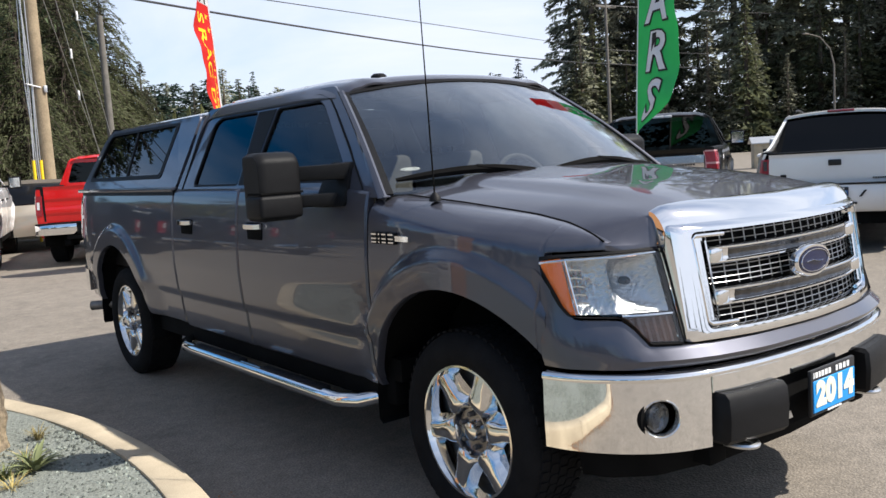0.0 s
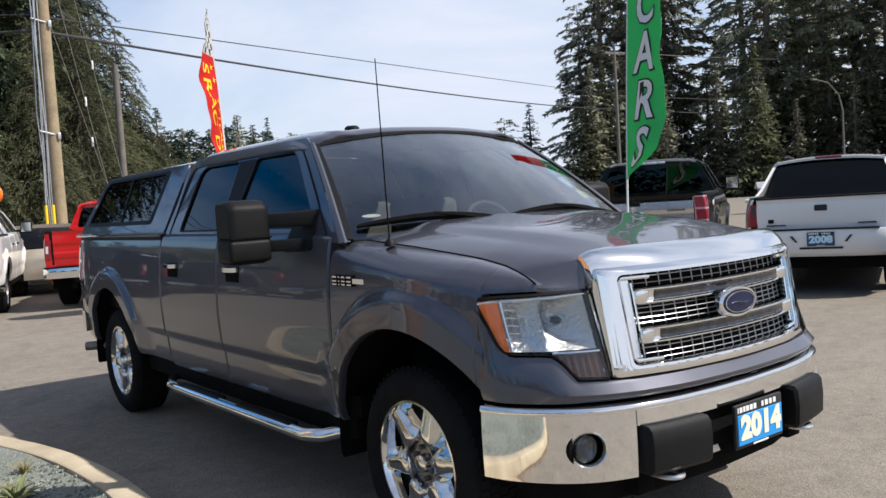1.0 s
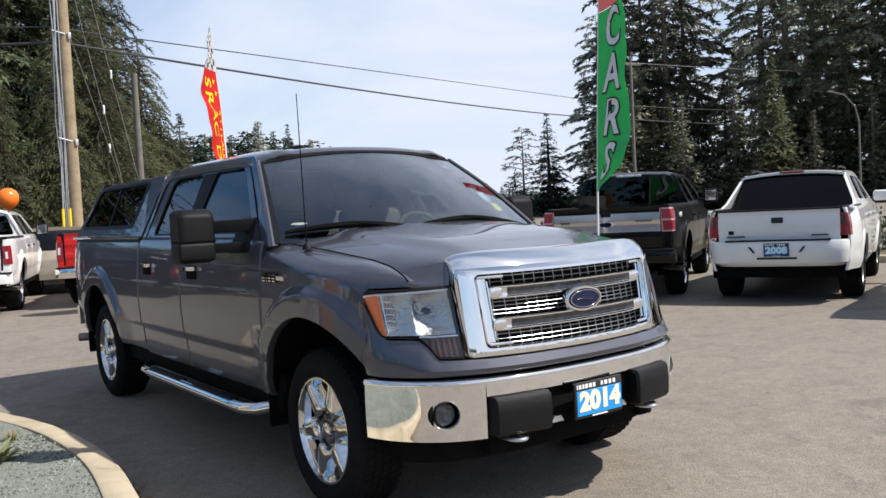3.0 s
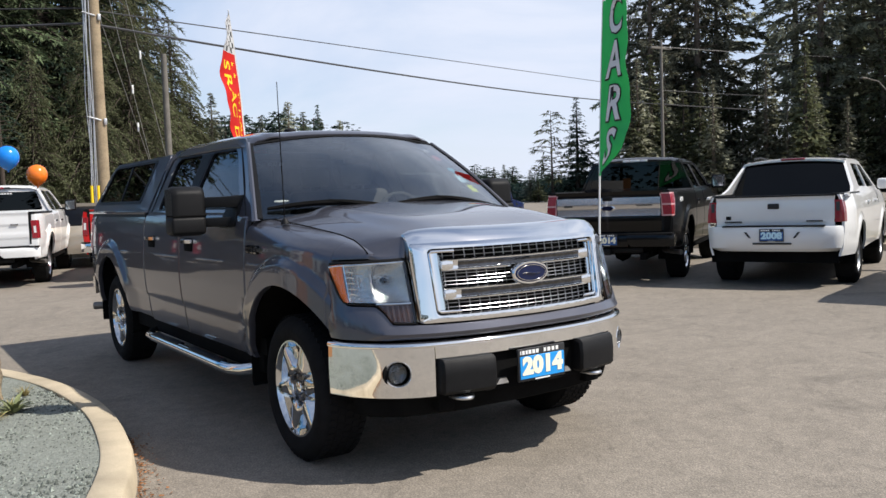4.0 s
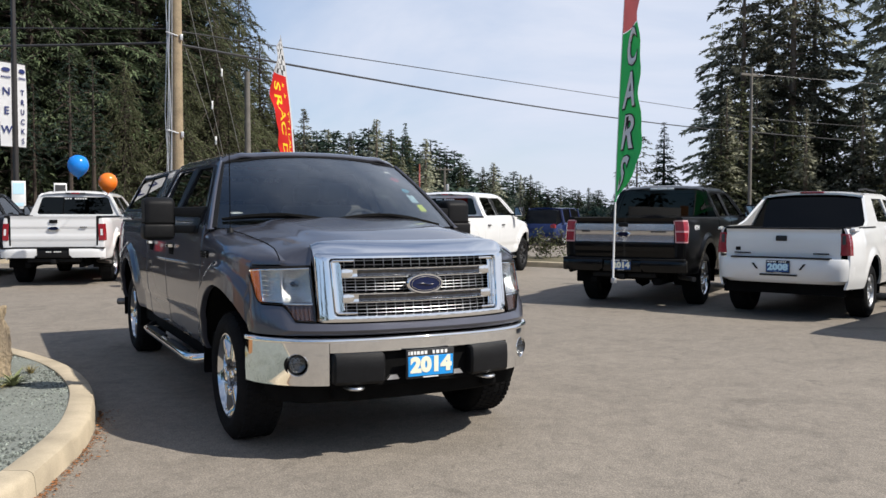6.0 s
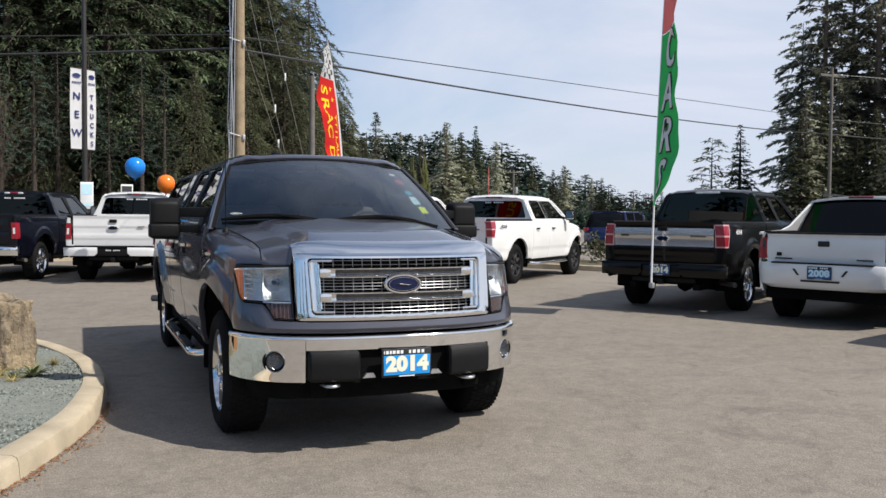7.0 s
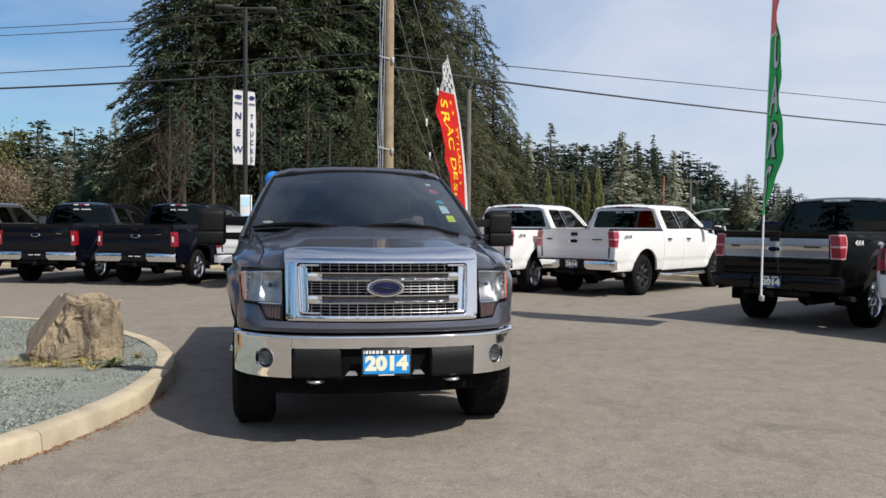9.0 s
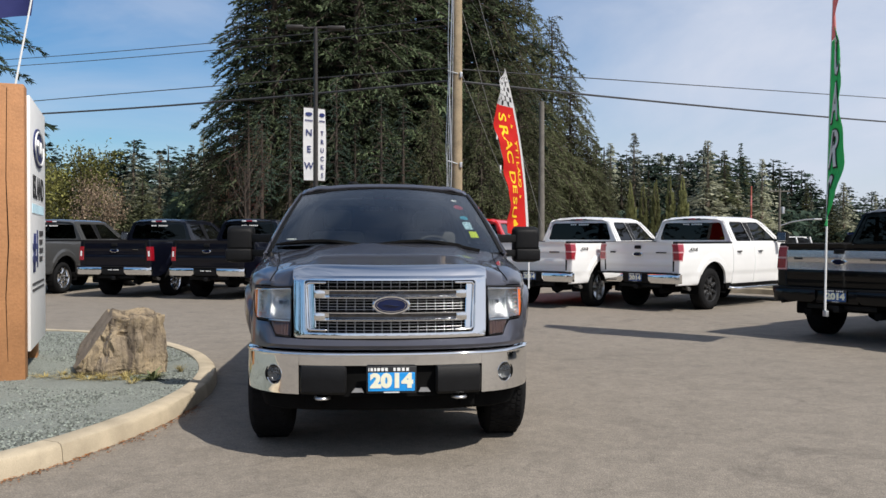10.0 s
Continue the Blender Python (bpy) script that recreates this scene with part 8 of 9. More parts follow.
far_pole = wooden_pole("grey street pole with a crossarm, a transformer and a lamp arm", 37.4, 70.6, 6.0, 0.12, 0.09, M_GREYWOOD)
bm = bmesh.new()
box(bm, (-0.95, -0.05, 5.72), (0.95, 0.05, 5.82), 0.01)
part("crossarm", bm, M_GREYWOOD, far_pole)
for dx in (-0.85, -0.4, 0.4, 0.85):
    bm = bmesh.new()
    lathe(bm, [(0.0, 0.14), (0.04, 0.12), (0.05, 0.05), (0.03, 0.0)], 8, pose(dx, 0, 5.82, 0, -90, 0))
    part("insulator", fix(bm), M_GALV, far_pole)
bm = bmesh.new()
lathe(bm, [(0.0, 0.35), (0.15, 0.33), (0.17, 0.25), (0.17, -0.25), (0.12, -0.3), (0.0, -0.3)], 14, pose(0.28, -0.05, 4.0, 0, -90, 0))
part("transformer", fix(bm), M_GALV, far_pole)
bm = bmesh.new()
tube(bm, [(0, 0, 2.6), (0.9, -0.45, 2.95), (1.9, -0.95, 3.15), (2.6, -1.25, 3.2)], 0.055, 8)
arm = part("lamp_arm", fix(bm), M_GALV, far_pole)
bm = bmesh.new()
box(bm, (2.5, -1.5, 3.12), (3.25, -1.2, 3.26), 0.04)
part("lamp_head", bm, M_GALV, arm)
mast_far = thing("marker_mast", "slim red and white banded mast before the woods", "mast", pose(35.2, 71.7, 0))
for k in range(7):
    bm = bmesh.new()
    tube(bm, [(0, 0, 0.9 * k), (0, 0, 0.9 * (k + 1))], 0.075, 10)
    part("mast_band", fix(bm), M_FLAG_PINK if k % 2 else M_BANDRED, mast_far)


def line_wire(name, label, a, b, sag, r):
    bm = bmesh.new()
    a, b = Vector(a), Vector(b)
    tube(bm, [a.lerp(b, t) - Vector((0, 0, sag * 4 * t * (1 - t))) for t in np.linspace(0, 1, 33)], r, 6)
    return tagged(part(name, fix(bm), M_GALV if name == "guy_wire" else M_WIRE, None), label, "power line", group="overhead lines")


FARL = (-45.5, 49.5)
for z0, zr, sr, zl0, zl, sl, r in ((6.39, 8.59, 0.4, 6.43, 8.69, 0.81, 0.036), (6.77, 9.8, 0.0, 6.83, 6.97, -0.14, 0.018)):
    label = "thick black overhead cable between timber poles" if r > 0.03 else "thin dark overhead wire between timber poles"
    line_wire("power_line", label, (*UP, z0), (*POLE3, zr), sr, r)
    line_wire("power_line", label, (*UP, zl0), (*FARL, zl), sl, r)
for z0, zl, sag in ((8.39, 11.25, 0.67), (8.17, 11.21, 0.81)):
    line_wire("power_line", "thin dark overhead wire between timber poles", (*UP, z0), (*FARL, zl), sag, 0.014)
for z0, end in ((11.7, (77.0, 35.4, 17.9)), (12.7, (76.8, 35.3, 18.8))):
    line_wire("power_line", "thin dark overhead wire between timber poles", (*UP, z0), end, 0.6, 0.014)
for k, zr in enumerate((8.59, 9.8, 13.6)):
    line_wire("power_line", "thin dark overhead wire between timber poles", (*POLE3, zr), (125.0, 52.0 - 6 * k, zr + 1.8), 0.8, 0.03 if k else 0.055)
line_wire("power_line", "thin dark overhead wire between timber poles", (7.28, 31.1, 7.2), (2.7, 21.7, 9.6), 0.1, 0.010)
for z0, ex, ey in ((8.6, 6.6, 29.2), (6.6, 7.0, 29.8), (10.8, 8.0, 31.8)):
    g = line_wire("guy_wire", "guy wire with white insulators", (UP[0] + 0.15, UP[1], z0), (ex, ey, 0.2), 0.05, 0.010)
    bm = bmesh.new()
    c = Vector((UP[0] + 0.15, UP[1], z0)).lerp(Vector((ex, ey, 0.2)), 0.42)
    box(bm, c - Vector((0.03, 0.03, 0.14)), c + Vector((0.03, 0.03, 0.14)), 0.02)
    part("insulator", bm, M_WHITE, g)

# lamp mast with two heads and banners
mast = thing("street_lamp", "dark steel lamp mast with twin heads and two white banners", "street lamp", pose(-1.66, 20.0, 0))
bm = bmesh.new()
tube(bm, [(0, 0, 0), (0, 0, 7.6)], [0.075, 0.055], 12)
tube(bm, [(-0.55, 0, 7.55), (0.6, 0, 7.60)], 0.03, 8)
part("mast_shaft", fix(bm), M_DARKPOLE, mast)
for s in (-1, 1):
    bm = bmesh.new()
    box(bm, (min(s * 0.35, s * 0.85), -0.16, 7.52), (max(s * 0.35, s * 0.85), 0.16, 7.62), 0.03)
    part("lamp_head", bm, M_DARKPOLE, mast)
for s, word, ang, w in ((-1, "NEW", 25, 0.29), (1, "TRUCKS", 48, 0.28)):
    rot = pose(s * 0.045, 0, 0, 0, 0, ang)
    bm = bmesh.new()
    sheet(bm, lambda u, v: rot @ Vector((s * (0.03 + (w + 0.03 * math.sin(math.pi * v)) * u), -0.02 * math.sin(3 * v) * u, 3.12 + 2.12 * v)), np.linspace(0, 1, 7), np.linspace(0, 1, 13), thick=(0, 0.004, 0))
    banner = part("banner", fix(bm), M_FLAG_WHITE, mast, f"white banner with the word {word}")
    for k, ch in enumerate(word):
        bm = lettering(ch, 0.27 if len(word) < 4 else 0.19, 0.002, 0.004)
        step = 0.48 if len(word) < 4 else 0.245
        bm.transform(rot @ Matrix.Translation((s * (0.03 + w * 0.5), -0.03, 4.50 - k * step)))
        part("banner_letter", bm, M_NAVY_PRINT, banner, smooth=False)
    bm = bmesh.new()
    c = Vector((s * (0.03 + w * 0.5), -0.03, 5.05))
    bm.faces.new([bm.verts.new(rot @ (c + Vector((0.11 * math.cos(a), 0, 0.055 * math.sin(a))))) for a in np.linspace(0, 2 * math.pi, 17)[:-1]])
    for k in range(6):
        v = [rot @ Vector((s * (0.03 + w * 0.5) - 0.12 + k * 0.041 + dx, -0.03, 4.84 + dz)) for dx, dz in ((0, 0), (0.028, 0), (0.028, 0.05), (0, 0.05))]
        bm.faces.new([bm.verts.new(p) for p in v])
    part("banner_print", fix(bm), M_NAVY_PRINT, banner, smooth=False)
    bm = bmesh.new()
    for z in (3.12, 5.24):
        tube(bm, [rot @ Vector((0, 0, z)), rot @ Vector((s * (w + 0.05), 0, z))], 0.012, 6)
    part("banner_arm", fix(bm), M_DARKPOLE, mast)
for (x, y), word in (((-1.62, 19.6), "sign"), ((-0.58, 20.8), "sign")):
    sg = thing("notice_sign", "small white notice sign on a post", "sign", pose(x, y, 0))
    bm = bmesh.new()
    box(bm, (-0.16, -0.02, 1.55), (0.16, 0.0, 2.25), 0.008)
    part("board", bm, M_WHITE, sg)
    for lo, hi in (((-0.13, -0.026, 1.92), (0.13, -0.021, 2.20)), ((-0.11, -0.026, 1.62), (0.11, -0.021, 1.70))):
        bm = bmesh.new()
        box(bm, lo, hi)
        part("print_bar", bm, M_PALEBLUE if x < -1 else M_PLASTIC_GREY, sg)
    bm = bmesh.new()
    tube(bm, [(0, 0.02, 0), (0, 0.02, 2.1)], 0.025, 8)
    part("post", fix(bm), M_GALV, sg)

# far street lamp on the right-hand side of the road
sl = thing("street_lamp", "tall grey street lamp with a curved arm", "street lamp", pose(68.4, 35.6, 0))
bm = bmesh.new()
tube(bm, [(0, 0, 0), (0, 0, 7.0), (-0.3, 0.15, 8.3), (-1.1, 0.6, 9.3), (-2.1, 1.1, 9.6)], [0.10, 0.08, 0.06, 0.05, 0.05], 8)
part("lamp_post", fix(bm), M_GREYWOOD, sl)
bm = bmesh.new()
box(bm, (-2.7, 1.0, 9.53), (-2.0, 1.3, 9.66), 0.05)
part("lamp_head", bm, M_GREYWOOD, sl)

# small far shelter
hut = thing("shed", "small grey shed with a pale roof across the road", "shed", pose(33.4, 20.6, 0, 0, 0, -50) @ Matrix.Diagonal((0.62, 0.62, 0.80, 1)))
bm = bmesh.new()
box(bm, (-1.0, -0.8, 0), (1.0, 0.8, 1.45), 0.02)
part("wall", bm, M_CONCRETE, hut)
bm = bmesh.new()
loft(bm, [[Vector((x, -1.0, 1.45)), Vector((x, 0, 1.80)), Vector((x, 1.0, 1.45)), Vector((x, 1.0, 1.40)), Vector((x, 0, 1.74)), Vector((x, -1.0, 1.40))] for x in (-1.2, 1.2)])
part("roof", fix(bm), M_GALV, hut)
bm = bmesh.new()
box(bm, (-0.4, -0.83, 0.5), (0.4, -0.79, 1.1), 0.01)
part("window", bm, M_BLACK_PAINT, hut)

# verge with a kerb between the row and the road
verge = thing("verge", "planted verge with a concrete kerb behind the row of trucks", "verge", kind="structure")
V_LINE = [(14.6, 3.2), (13.3, 7.6), (11.6, 13.2), (10.1, 16.2), (8.0, 18.2), (5.0, 21.2), (1.5, 22.9), (-3.0, 23.3), (-8.0, 23.0), (-16, 25.5)]
vl = spline(V_LINE, 6)
rings, soil = [], []
for i, p in enumerate(vl):
    tdir = (vl[min(i + 1, len(vl) - 1)] - vl[max(i - 1, 0)]).normalized()
    away = Vector((tdir.y, -tdir.x, 0))
    rings.append([p + away * o + Vector((0, 0, z)) for o, z in ((0, -0.02), (0.015, 0.13), (0.04, 0.15), (0.15, 0.15), (0.15, -0.02))])
    soil.append([p + away * (0.15 + 3.0 * f) + Vector((0, 0, 0.12 + 0.06 * math.sin(math.pi * f) + 0.03 * noise.noise(p + away * 3 * f))) for f in np.linspace(0, 1, 8)])
bm = bmesh.new()
loft(bm, rings)
part("kerb", fix(bm), M_CONCRETE, verge)
bm = bmesh.new()
loft(bm, soil, False, False)
part("soil", fix(bm), M_VERGE, verge)


# ---- trees ----
def conifer_mesh(name, seed, height, radius, bare, droop, density, spray, ragged=0.35, cone=0.85, gap=0.50, inner=0.12, slim=0.13):
    """Trunk and crown of one far conifer: whorls of drooping boughs set with small sprays."""
    r = random.Random(seed)
    trunk = trunk_mesh(name, height, 0.020)
    verts, faces = [], []
    levels = int(density)
    for lv in range(levels):
        t = bare + (1 - bare) * ((lv + r.random()) / levels) ** 0.92
        full = radius * ((1 - t) / (1 - bare)) ** cone
        if t < bare + 0.12:
            full *= 0.55 + 0.45 * (t - bare) / 0.12
        for _ in range(3):
            t = min(0.995, max(bare, t + r.uniform(-0.5, 0.5) * 2.0 / levels))
            z0 = height * t
            reach = full * (1 + ragged * r.uniform(-1, 0.7)) + 0.12
            a = r.uniform(0, 6.2832)
            ca, sa = math.cos(a), math.sin(a)
            drop = droop * reach * r.uniform(0.5, 1.4)
            lift = 0.20 * reach * r.uniform(0.3, 1.3)
            count = max(2, int(reach / (spray * gap * (1.0 - 0.3 * t))))
            for j in range(count):
                f = inner + (1 - inner) * (j + 0.8 * r.random()) / count
                zz = z0 + lift * math.sin(f * 2.2) - drop * f * f
                for side in (-1, 0, 1):
                    s = spray * (1.30 - 0.65 * f) * r.uniform(0.55, 1.35) * (1.0 - 0.72 * t)
                    sp = side * s * 0.60 * r.uniform(0.3, 1.3)
                    c = Vector((ca * reach * f - sa * sp, sa * reach * f + ca * sp, zz + r.uniform(-0.25, 0.25) * s))
                    leaflet(verts, faces, r, c, a + side * 0.8 + r.uniform(-0.6, 0.6), r.uniform(-0.1, 0.9), s, slim * 1.5)
    crown = bpy.data.meshes.new(name + "_crown")
    crown.from_pydata(verts, [], faces)
    return trunk, crown


def trunk_mesh(name, height, thick, limbs=()):
    bm = bmesh.new()
    tube(bm, [(0, 0, height * t) for t in np.linspace(0, 1, 9)], [max(0.02, thick * height * (1 - t) ** 0.8) for t in np.linspace(0, 1, 9)], 8)
    for path, r0 in limbs:
        tube(bm, path, [r0, r0 * 0.6, r0 * 0.2], 4, cap=False)
    mesh = bpy.data.meshes.new(name + "_trunk")
    bm.to_mesh(mesh)
    bm.free()
    return mesh


def leaflet(verts, faces, r, c, turn, hang, length, slim):
    """One spray: a slim triangle that points outwards and hangs, turned about its own length at random."""
    d = Vector((math.cos(turn) * math.cos(hang), math.sin(turn) * math.cos(hang), -math.sin(hang)))
    across = Vector((-d.y, d.x, 0)).normalized()
    up = d.cross(across)
    roll = r.uniform(-1.3, 1.3)
    w = (across * math.cos(roll) + up * math.sin(roll)) * (length * slim)
    k = len(verts)
    verts += [tuple(c - w), tuple(c + w), tuple(c + d * length)]
    faces.append((k, k + 1, k + 2))


def bough_conifer(name, seed, height, radius, bare, boughs, droop, spray, cone=0.7, ragged=0.4, per_m=3.2, hang=0.7, slim=0.2, start=0.25, dead=0):
    """A near or tall conifer: separate limbs with gaps between them, each a flat fan of hanging sprays."""
    r = random.Random(seed)
    verts, faces, limbs = [], [], []
    for i in range(boughs + dead):
        bare_limb = i >= boughs
        t = bare * r.uniform(0.25, 1.0) if bare_limb else bare + (1 - bare) * ((i + r.random()) / boughs) ** 0.9
        full = radius * max(0.03, (1 - t) / (1 - bare)) ** cone * (0.62 + 0.38 * smooth01(bare, bare + 0.16, t))
        reach = (radius * r.uniform(0.2, 0.55) if bare_limb else full * (1 + ragged * r.uniform(-1.0, 0.75)) + 0.15)
        a = i * 2.39996 + r.uniform(-0.5, 0.5)
        out, side = Vector((math.cos(a), math.sin(a), 0)), Vector((-math.sin(a), math.cos(a), 0))
        drop, lift = droop * r.uniform(0.5, 1.4), (0.34 if t > 0.75 else 0.20) * r.uniform(0.4, 1.3)

        def at(f):
            return out * (reach * f) + Vector((0, 0, height * t + reach * (lift * math.sin(2.0 * f) - drop * f * f)))

        limbs.append(([at(0.0), at(0.5), at(0.96)], (0.016 if bare_limb else 0.030) * reach ** 0.6))
        if bare_limb:
            continue
        count = max(3, int(reach * per_m))
        for j in range(count):
            f = start + (1 - start) * ((j + r.random()) / count) ** 0.8
            spread = 0.34 * reach * (1.06 - f) ** 0.7
            for k in range(4):
                o = r.uniform(-1, 1)
                s = spray * r.uniform(0.5, 1.25) * (1.15 - 0.45 * t)
                c = at(f) + side * (o * spread) - Vector((0, 0, abs(o) * spread * 0.25 + r.uniform(-0.1, 0.2) * s))
                leaflet(verts, faces, r, c, a + o * 0.9 + r.uniform(-0.5, 0.5), r.uniform(-0.15, 1.0) * hang * 1.5, s, slim)
    crown = bpy.data.meshes.new(name + "_crown")
    crown.from_pydata(verts, [], faces)
    return trunk_mesh(name, height, 0.016, limbs), crown


def make_tree(kind, meshes, needle, label, category, m, group="", bark=None):
    t = thing("conifer_tree" if category == "conifer" else "tree", label, category, m, group)
    part("trunk", meshes[0], bark or (M_BARK_HAZED if needle is M_NEEDLE_HAZED else M_BARK), t)
    part("crown", meshes[1], needle, t, smooth=False)
    return t


near_a = bough_conifer("fir_a", 11, 22, 5.0, 0.10, 230, 0.50, 0.36, cone=0.72, ragged=0.45, per_m=8.0, slim=0.15)
near_b = bough_conifer("fir_b", 23, 24, 4.6, 0.16, 230, 0.42, 0.36, cone=0.66, ragged=0.5, per_m=8.0, slim=0.15)
near_c = bough_conifer("cedar", 37, 17, 4.2, 0.05, 210, 0.85, 0.36, cone=0.66, ragged=0.5, per_m=8.0, hang=0.95, slim=0.13)
tall_a = bough_conifer("tall_a", 51, 33, 6.4, 0.12, 118, 0.30, 0.80, cone=0.42, ragged=0.6, per_m=4.2, slim=0.22, start=0.30, dead=16)
tall_b = bough_conifer("tall_b", 67, 36, 6.0, 0.16, 115, 0.36, 0.80, cone=0.40, ragged=0.65, per_m=4.2, slim=0.22, start=0.30, dead=18)
far_a = conifer_mesh("far_a", 71, 12, 3.1, 0.02, 0.75, 62, 0.56, ragged=0.5, cone=1.1, gap=0.85, slim=0.25)
far_b = conifer_mesh("far_b", 83, 12, 2.8, 0.03, 0.65, 62, 0.54, ragged=0.6, cone=1.0, gap=0.85, slim=0.25)
far_c = conifer_mesh("far_c", 89, 12, 3.8, 0.02, 0.5, 44, 0.80, ragged=0.6, cone=0.50, gap=0.90, slim=0.34)
spruce = conifer_mesh("spruce", 91, 12.5, 2.9, 0.06, 0.45, 64, 0.60, ragged=0.4, cone=0.95, slim=0.18)
snag = bough_conifer("snag", 97, 11.2, 3.0, 0.22, 46, 0.15, 0.7, cone=0.5, ragged=0.7, per_m=2.2, slim=0.14, start=0.2, dead=10)


def polar(az, dist, x0=-1.5, y0=-3.5):
    a = radians(az)
    return x0 + dist * math.sin(a), y0 + dist * math.cos(a)


def far_woods(label, trees):
    """Many far trees, told apart by nobody: all crowns in one mesh and all stems in another."""
    w = thing("far_woods", label, "woods", None, "", "stuff")
    for which, nm, mat in ((0, "trunks", M_BARK), (1, "crowns", M_NEEDLE_DARK)):
        verts, faces, base = [], [], 0
        for meshes, m in trees:
            mesh = meshes[which]
            flat = np.empty(len(mesh.vertices) * 3)
            mesh.vertices.foreach_get("co", flat)
            mat4 = np.array(m)
            verts.append(flat.reshape(-1, 3) @ mat4[:3, :3].T + mat4[:3, 3])
            faces += [tuple(base + i for i in p.vertices) for p in mesh.polygons]
            base += len(mesh.vertices)
        joined = bpy.data.meshes.new(nm)
        joined.from_pydata(np.concatenate(verts).tolist(), [], faces)
        part(nm, joined, mat, w, smooth=False)
    return w


rng = random.Random(7)
# the big stand behind the utility pole
STAND = [(-6.4, 43, 0.66, "a"), (-4.4, 40, 0.84, "a"), (-3.4, 48, 1.05, "b"), (-2.0, 41, 1.0, "a"), (-0.4, 45, 1.05, "b"), (1.2, 40, 0.98, "a"), (2.6, 46, 1.05, "b"),
         (4.2, 42, 1.0, "a"), (5.9, 45, 1.02, "b"), (7.6, 43, 0.98, "a"), (9.2, 46, 1.0, "b"), (10.4, 44, 1.0, "c"), (11.6, 48, 1.05, "c"), (12.9, 50, 0.86, "c"), (14.0, 53, 0.90, "c"), (15.3, 52, 0.70, "c"), (16.4, 53, 0.52, "c"), (17.6, 53, 0.37, "c"),
         (-3.4, 54, 0.9, "b"), (-24.6, 52, 1.15, "b"), (-1.2, 55, 1.1, "a"), (2.0, 54, 1.1, "b"), (5.0, 55, 1.1, "a"), (8.2, 54, 1.08, "b"), (-8.6, 40, 0.36, "c"), (-2.6, 36, 0.42, "c"), (9.9, 38, 0.55, "c"), (6.6, 37, 0.45, "c"), (12.4, 41, 0.6, "c")]
for az, dist, k, sort in STAND:
    x, y = polar(az, dist)
    meshes, needle = {"a": (near_a, M_NEEDLE), "b": (near_b, M_NEEDLE_DARK), "c": (near_c, M_CEDAR)}[sort]
    make_tree("conifer", meshes, needle, "drooping yellow-green cedar at the edge of the stand" if sort == "c" else "tall dark green fir in the stand behind the trucks", "conifer",
              pose(x, y, 0, 0, 0, rng.uniform(0, 360)) @ Matrix.Diagonal((k, k, k, 1)), "stand of firs")
# slender firs with bare stems along the front of the stand
slender = bough_conifer("slender_fir", 105, 17, 1.9, 0.42, 70, 0.5, 0.36, cone=0.6, ragged=0.5, per_m=5.0, slim=0.15, dead=16)
for i in range(8):
    az = -6.0 + i * 1.5 + rng.uniform(-0.5, 0.5)
    x, y = polar(az, rng.uniform(33, 36))
    k = rng.uniform(0.36, 0.5)
    make_tree("conifer", slender, M_NEEDLE_DARK, "slender fir with a bare brown stem", "conifer", pose(x, y, 0, 0, 0, rng.uniform(0, 360)) @ Matrix.Diagonal((k, k, k, 1)), "slender firs")
# the tall stand across the road
TALL = [(45.6, 106, 0.72, 0), (46.9, 100, 0.90, 1), (48.4, 108, 0.98, 0), (49.8, 101, 1.0, 1), (51.0, 107, 1.0, 0), (55.6, 104, 1.05, 0), (57.0, 100, 1.02, 1), (58.6, 106, 1.05, 0), (60.2, 102, 1.08, 1),
        (61.9, 106, 1.0, 0), (63.6, 100, 1.05, 1), (65.4, 105, 1.0, 0), (67.4, 101, 1.0, 1), (70, 104, 1.0, 0), (73, 100, 1.0, 1), (59.4, 121, 1.05, 0)]
for az, dist, k, which in TALL:
    x, y = polar(az, dist)
    make_tree("conifer", (tall_a, tall_b)[which], M_NEEDLE_HAZED, "very tall dark fir across the road", "conifer", pose(x, y, 0, 0, 0, rng.uniform(0, 360)) @ Matrix.Diagonal((k, k, k, 1)), "tall firs across the road")
# understory across the road
for i in range(40):
    az = 45.5 + i * 0.76 + rng.uniform(-0.4, 0.4)
    x, y = polar(az, rng.uniform(90, 100))
    k = rng.uniform(0.7, 1.35)
    make_tree("conifer", (far_a, far_b)[i % 2], M_CEDAR if i % 3 == 0 else M_NEEDLE_HAZED, "young fir under the tall stand", "conifer", pose(x, y, 0, 0, 0, rng.uniform(0, 360)) @ Matrix.Diagonal((k * 1.2, k * 1.2, k, 1)), "young firs")
# unseen woods added round the lot, behind the camera, to darken reflections in the truck
unseen_firs = []
for i in range(44):
    az = 84 + i * 5.6 + rng.uniform(-1.5, 1.5)
    # closer on the side that the truck's doors and windows mirror
    close = 205 < az < 300
    x, y = polar(az, rng.uniform(58, 72) if close else rng.uniform(125, 150))
    k = rng.uniform(0.75, 1.05) if close else rng.uniform(0.5, 0.8)
    unseen_firs.append(((far_a, far_b)[i % 2], pose(x, y, 0, 0, 0, rng.uniform(0, 360)) @ Matrix.Diagonal((k * 2.4, k * 2.4, k * 1.5, 1))))
far_woods("unseen dark fir woods added round the lot for reflections", unseen_firs)
# lone spruce and a thin snag
x, y = polar(42.1, 100)
make_tree("conifer", spruce, M_NEEDLE_DARK, "lone dark spruce against the sky", "conifer", pose(x, y, -1.2) @ Matrix.Diagonal((1.3, 1.3, 1.04, 1)), "")
x, y = polar(40.4, 98)
make_tree("conifer", snag, M_CEDAR, "thin half-bare larch against the sky", "conifer", pose(x, y, -1.0), "")
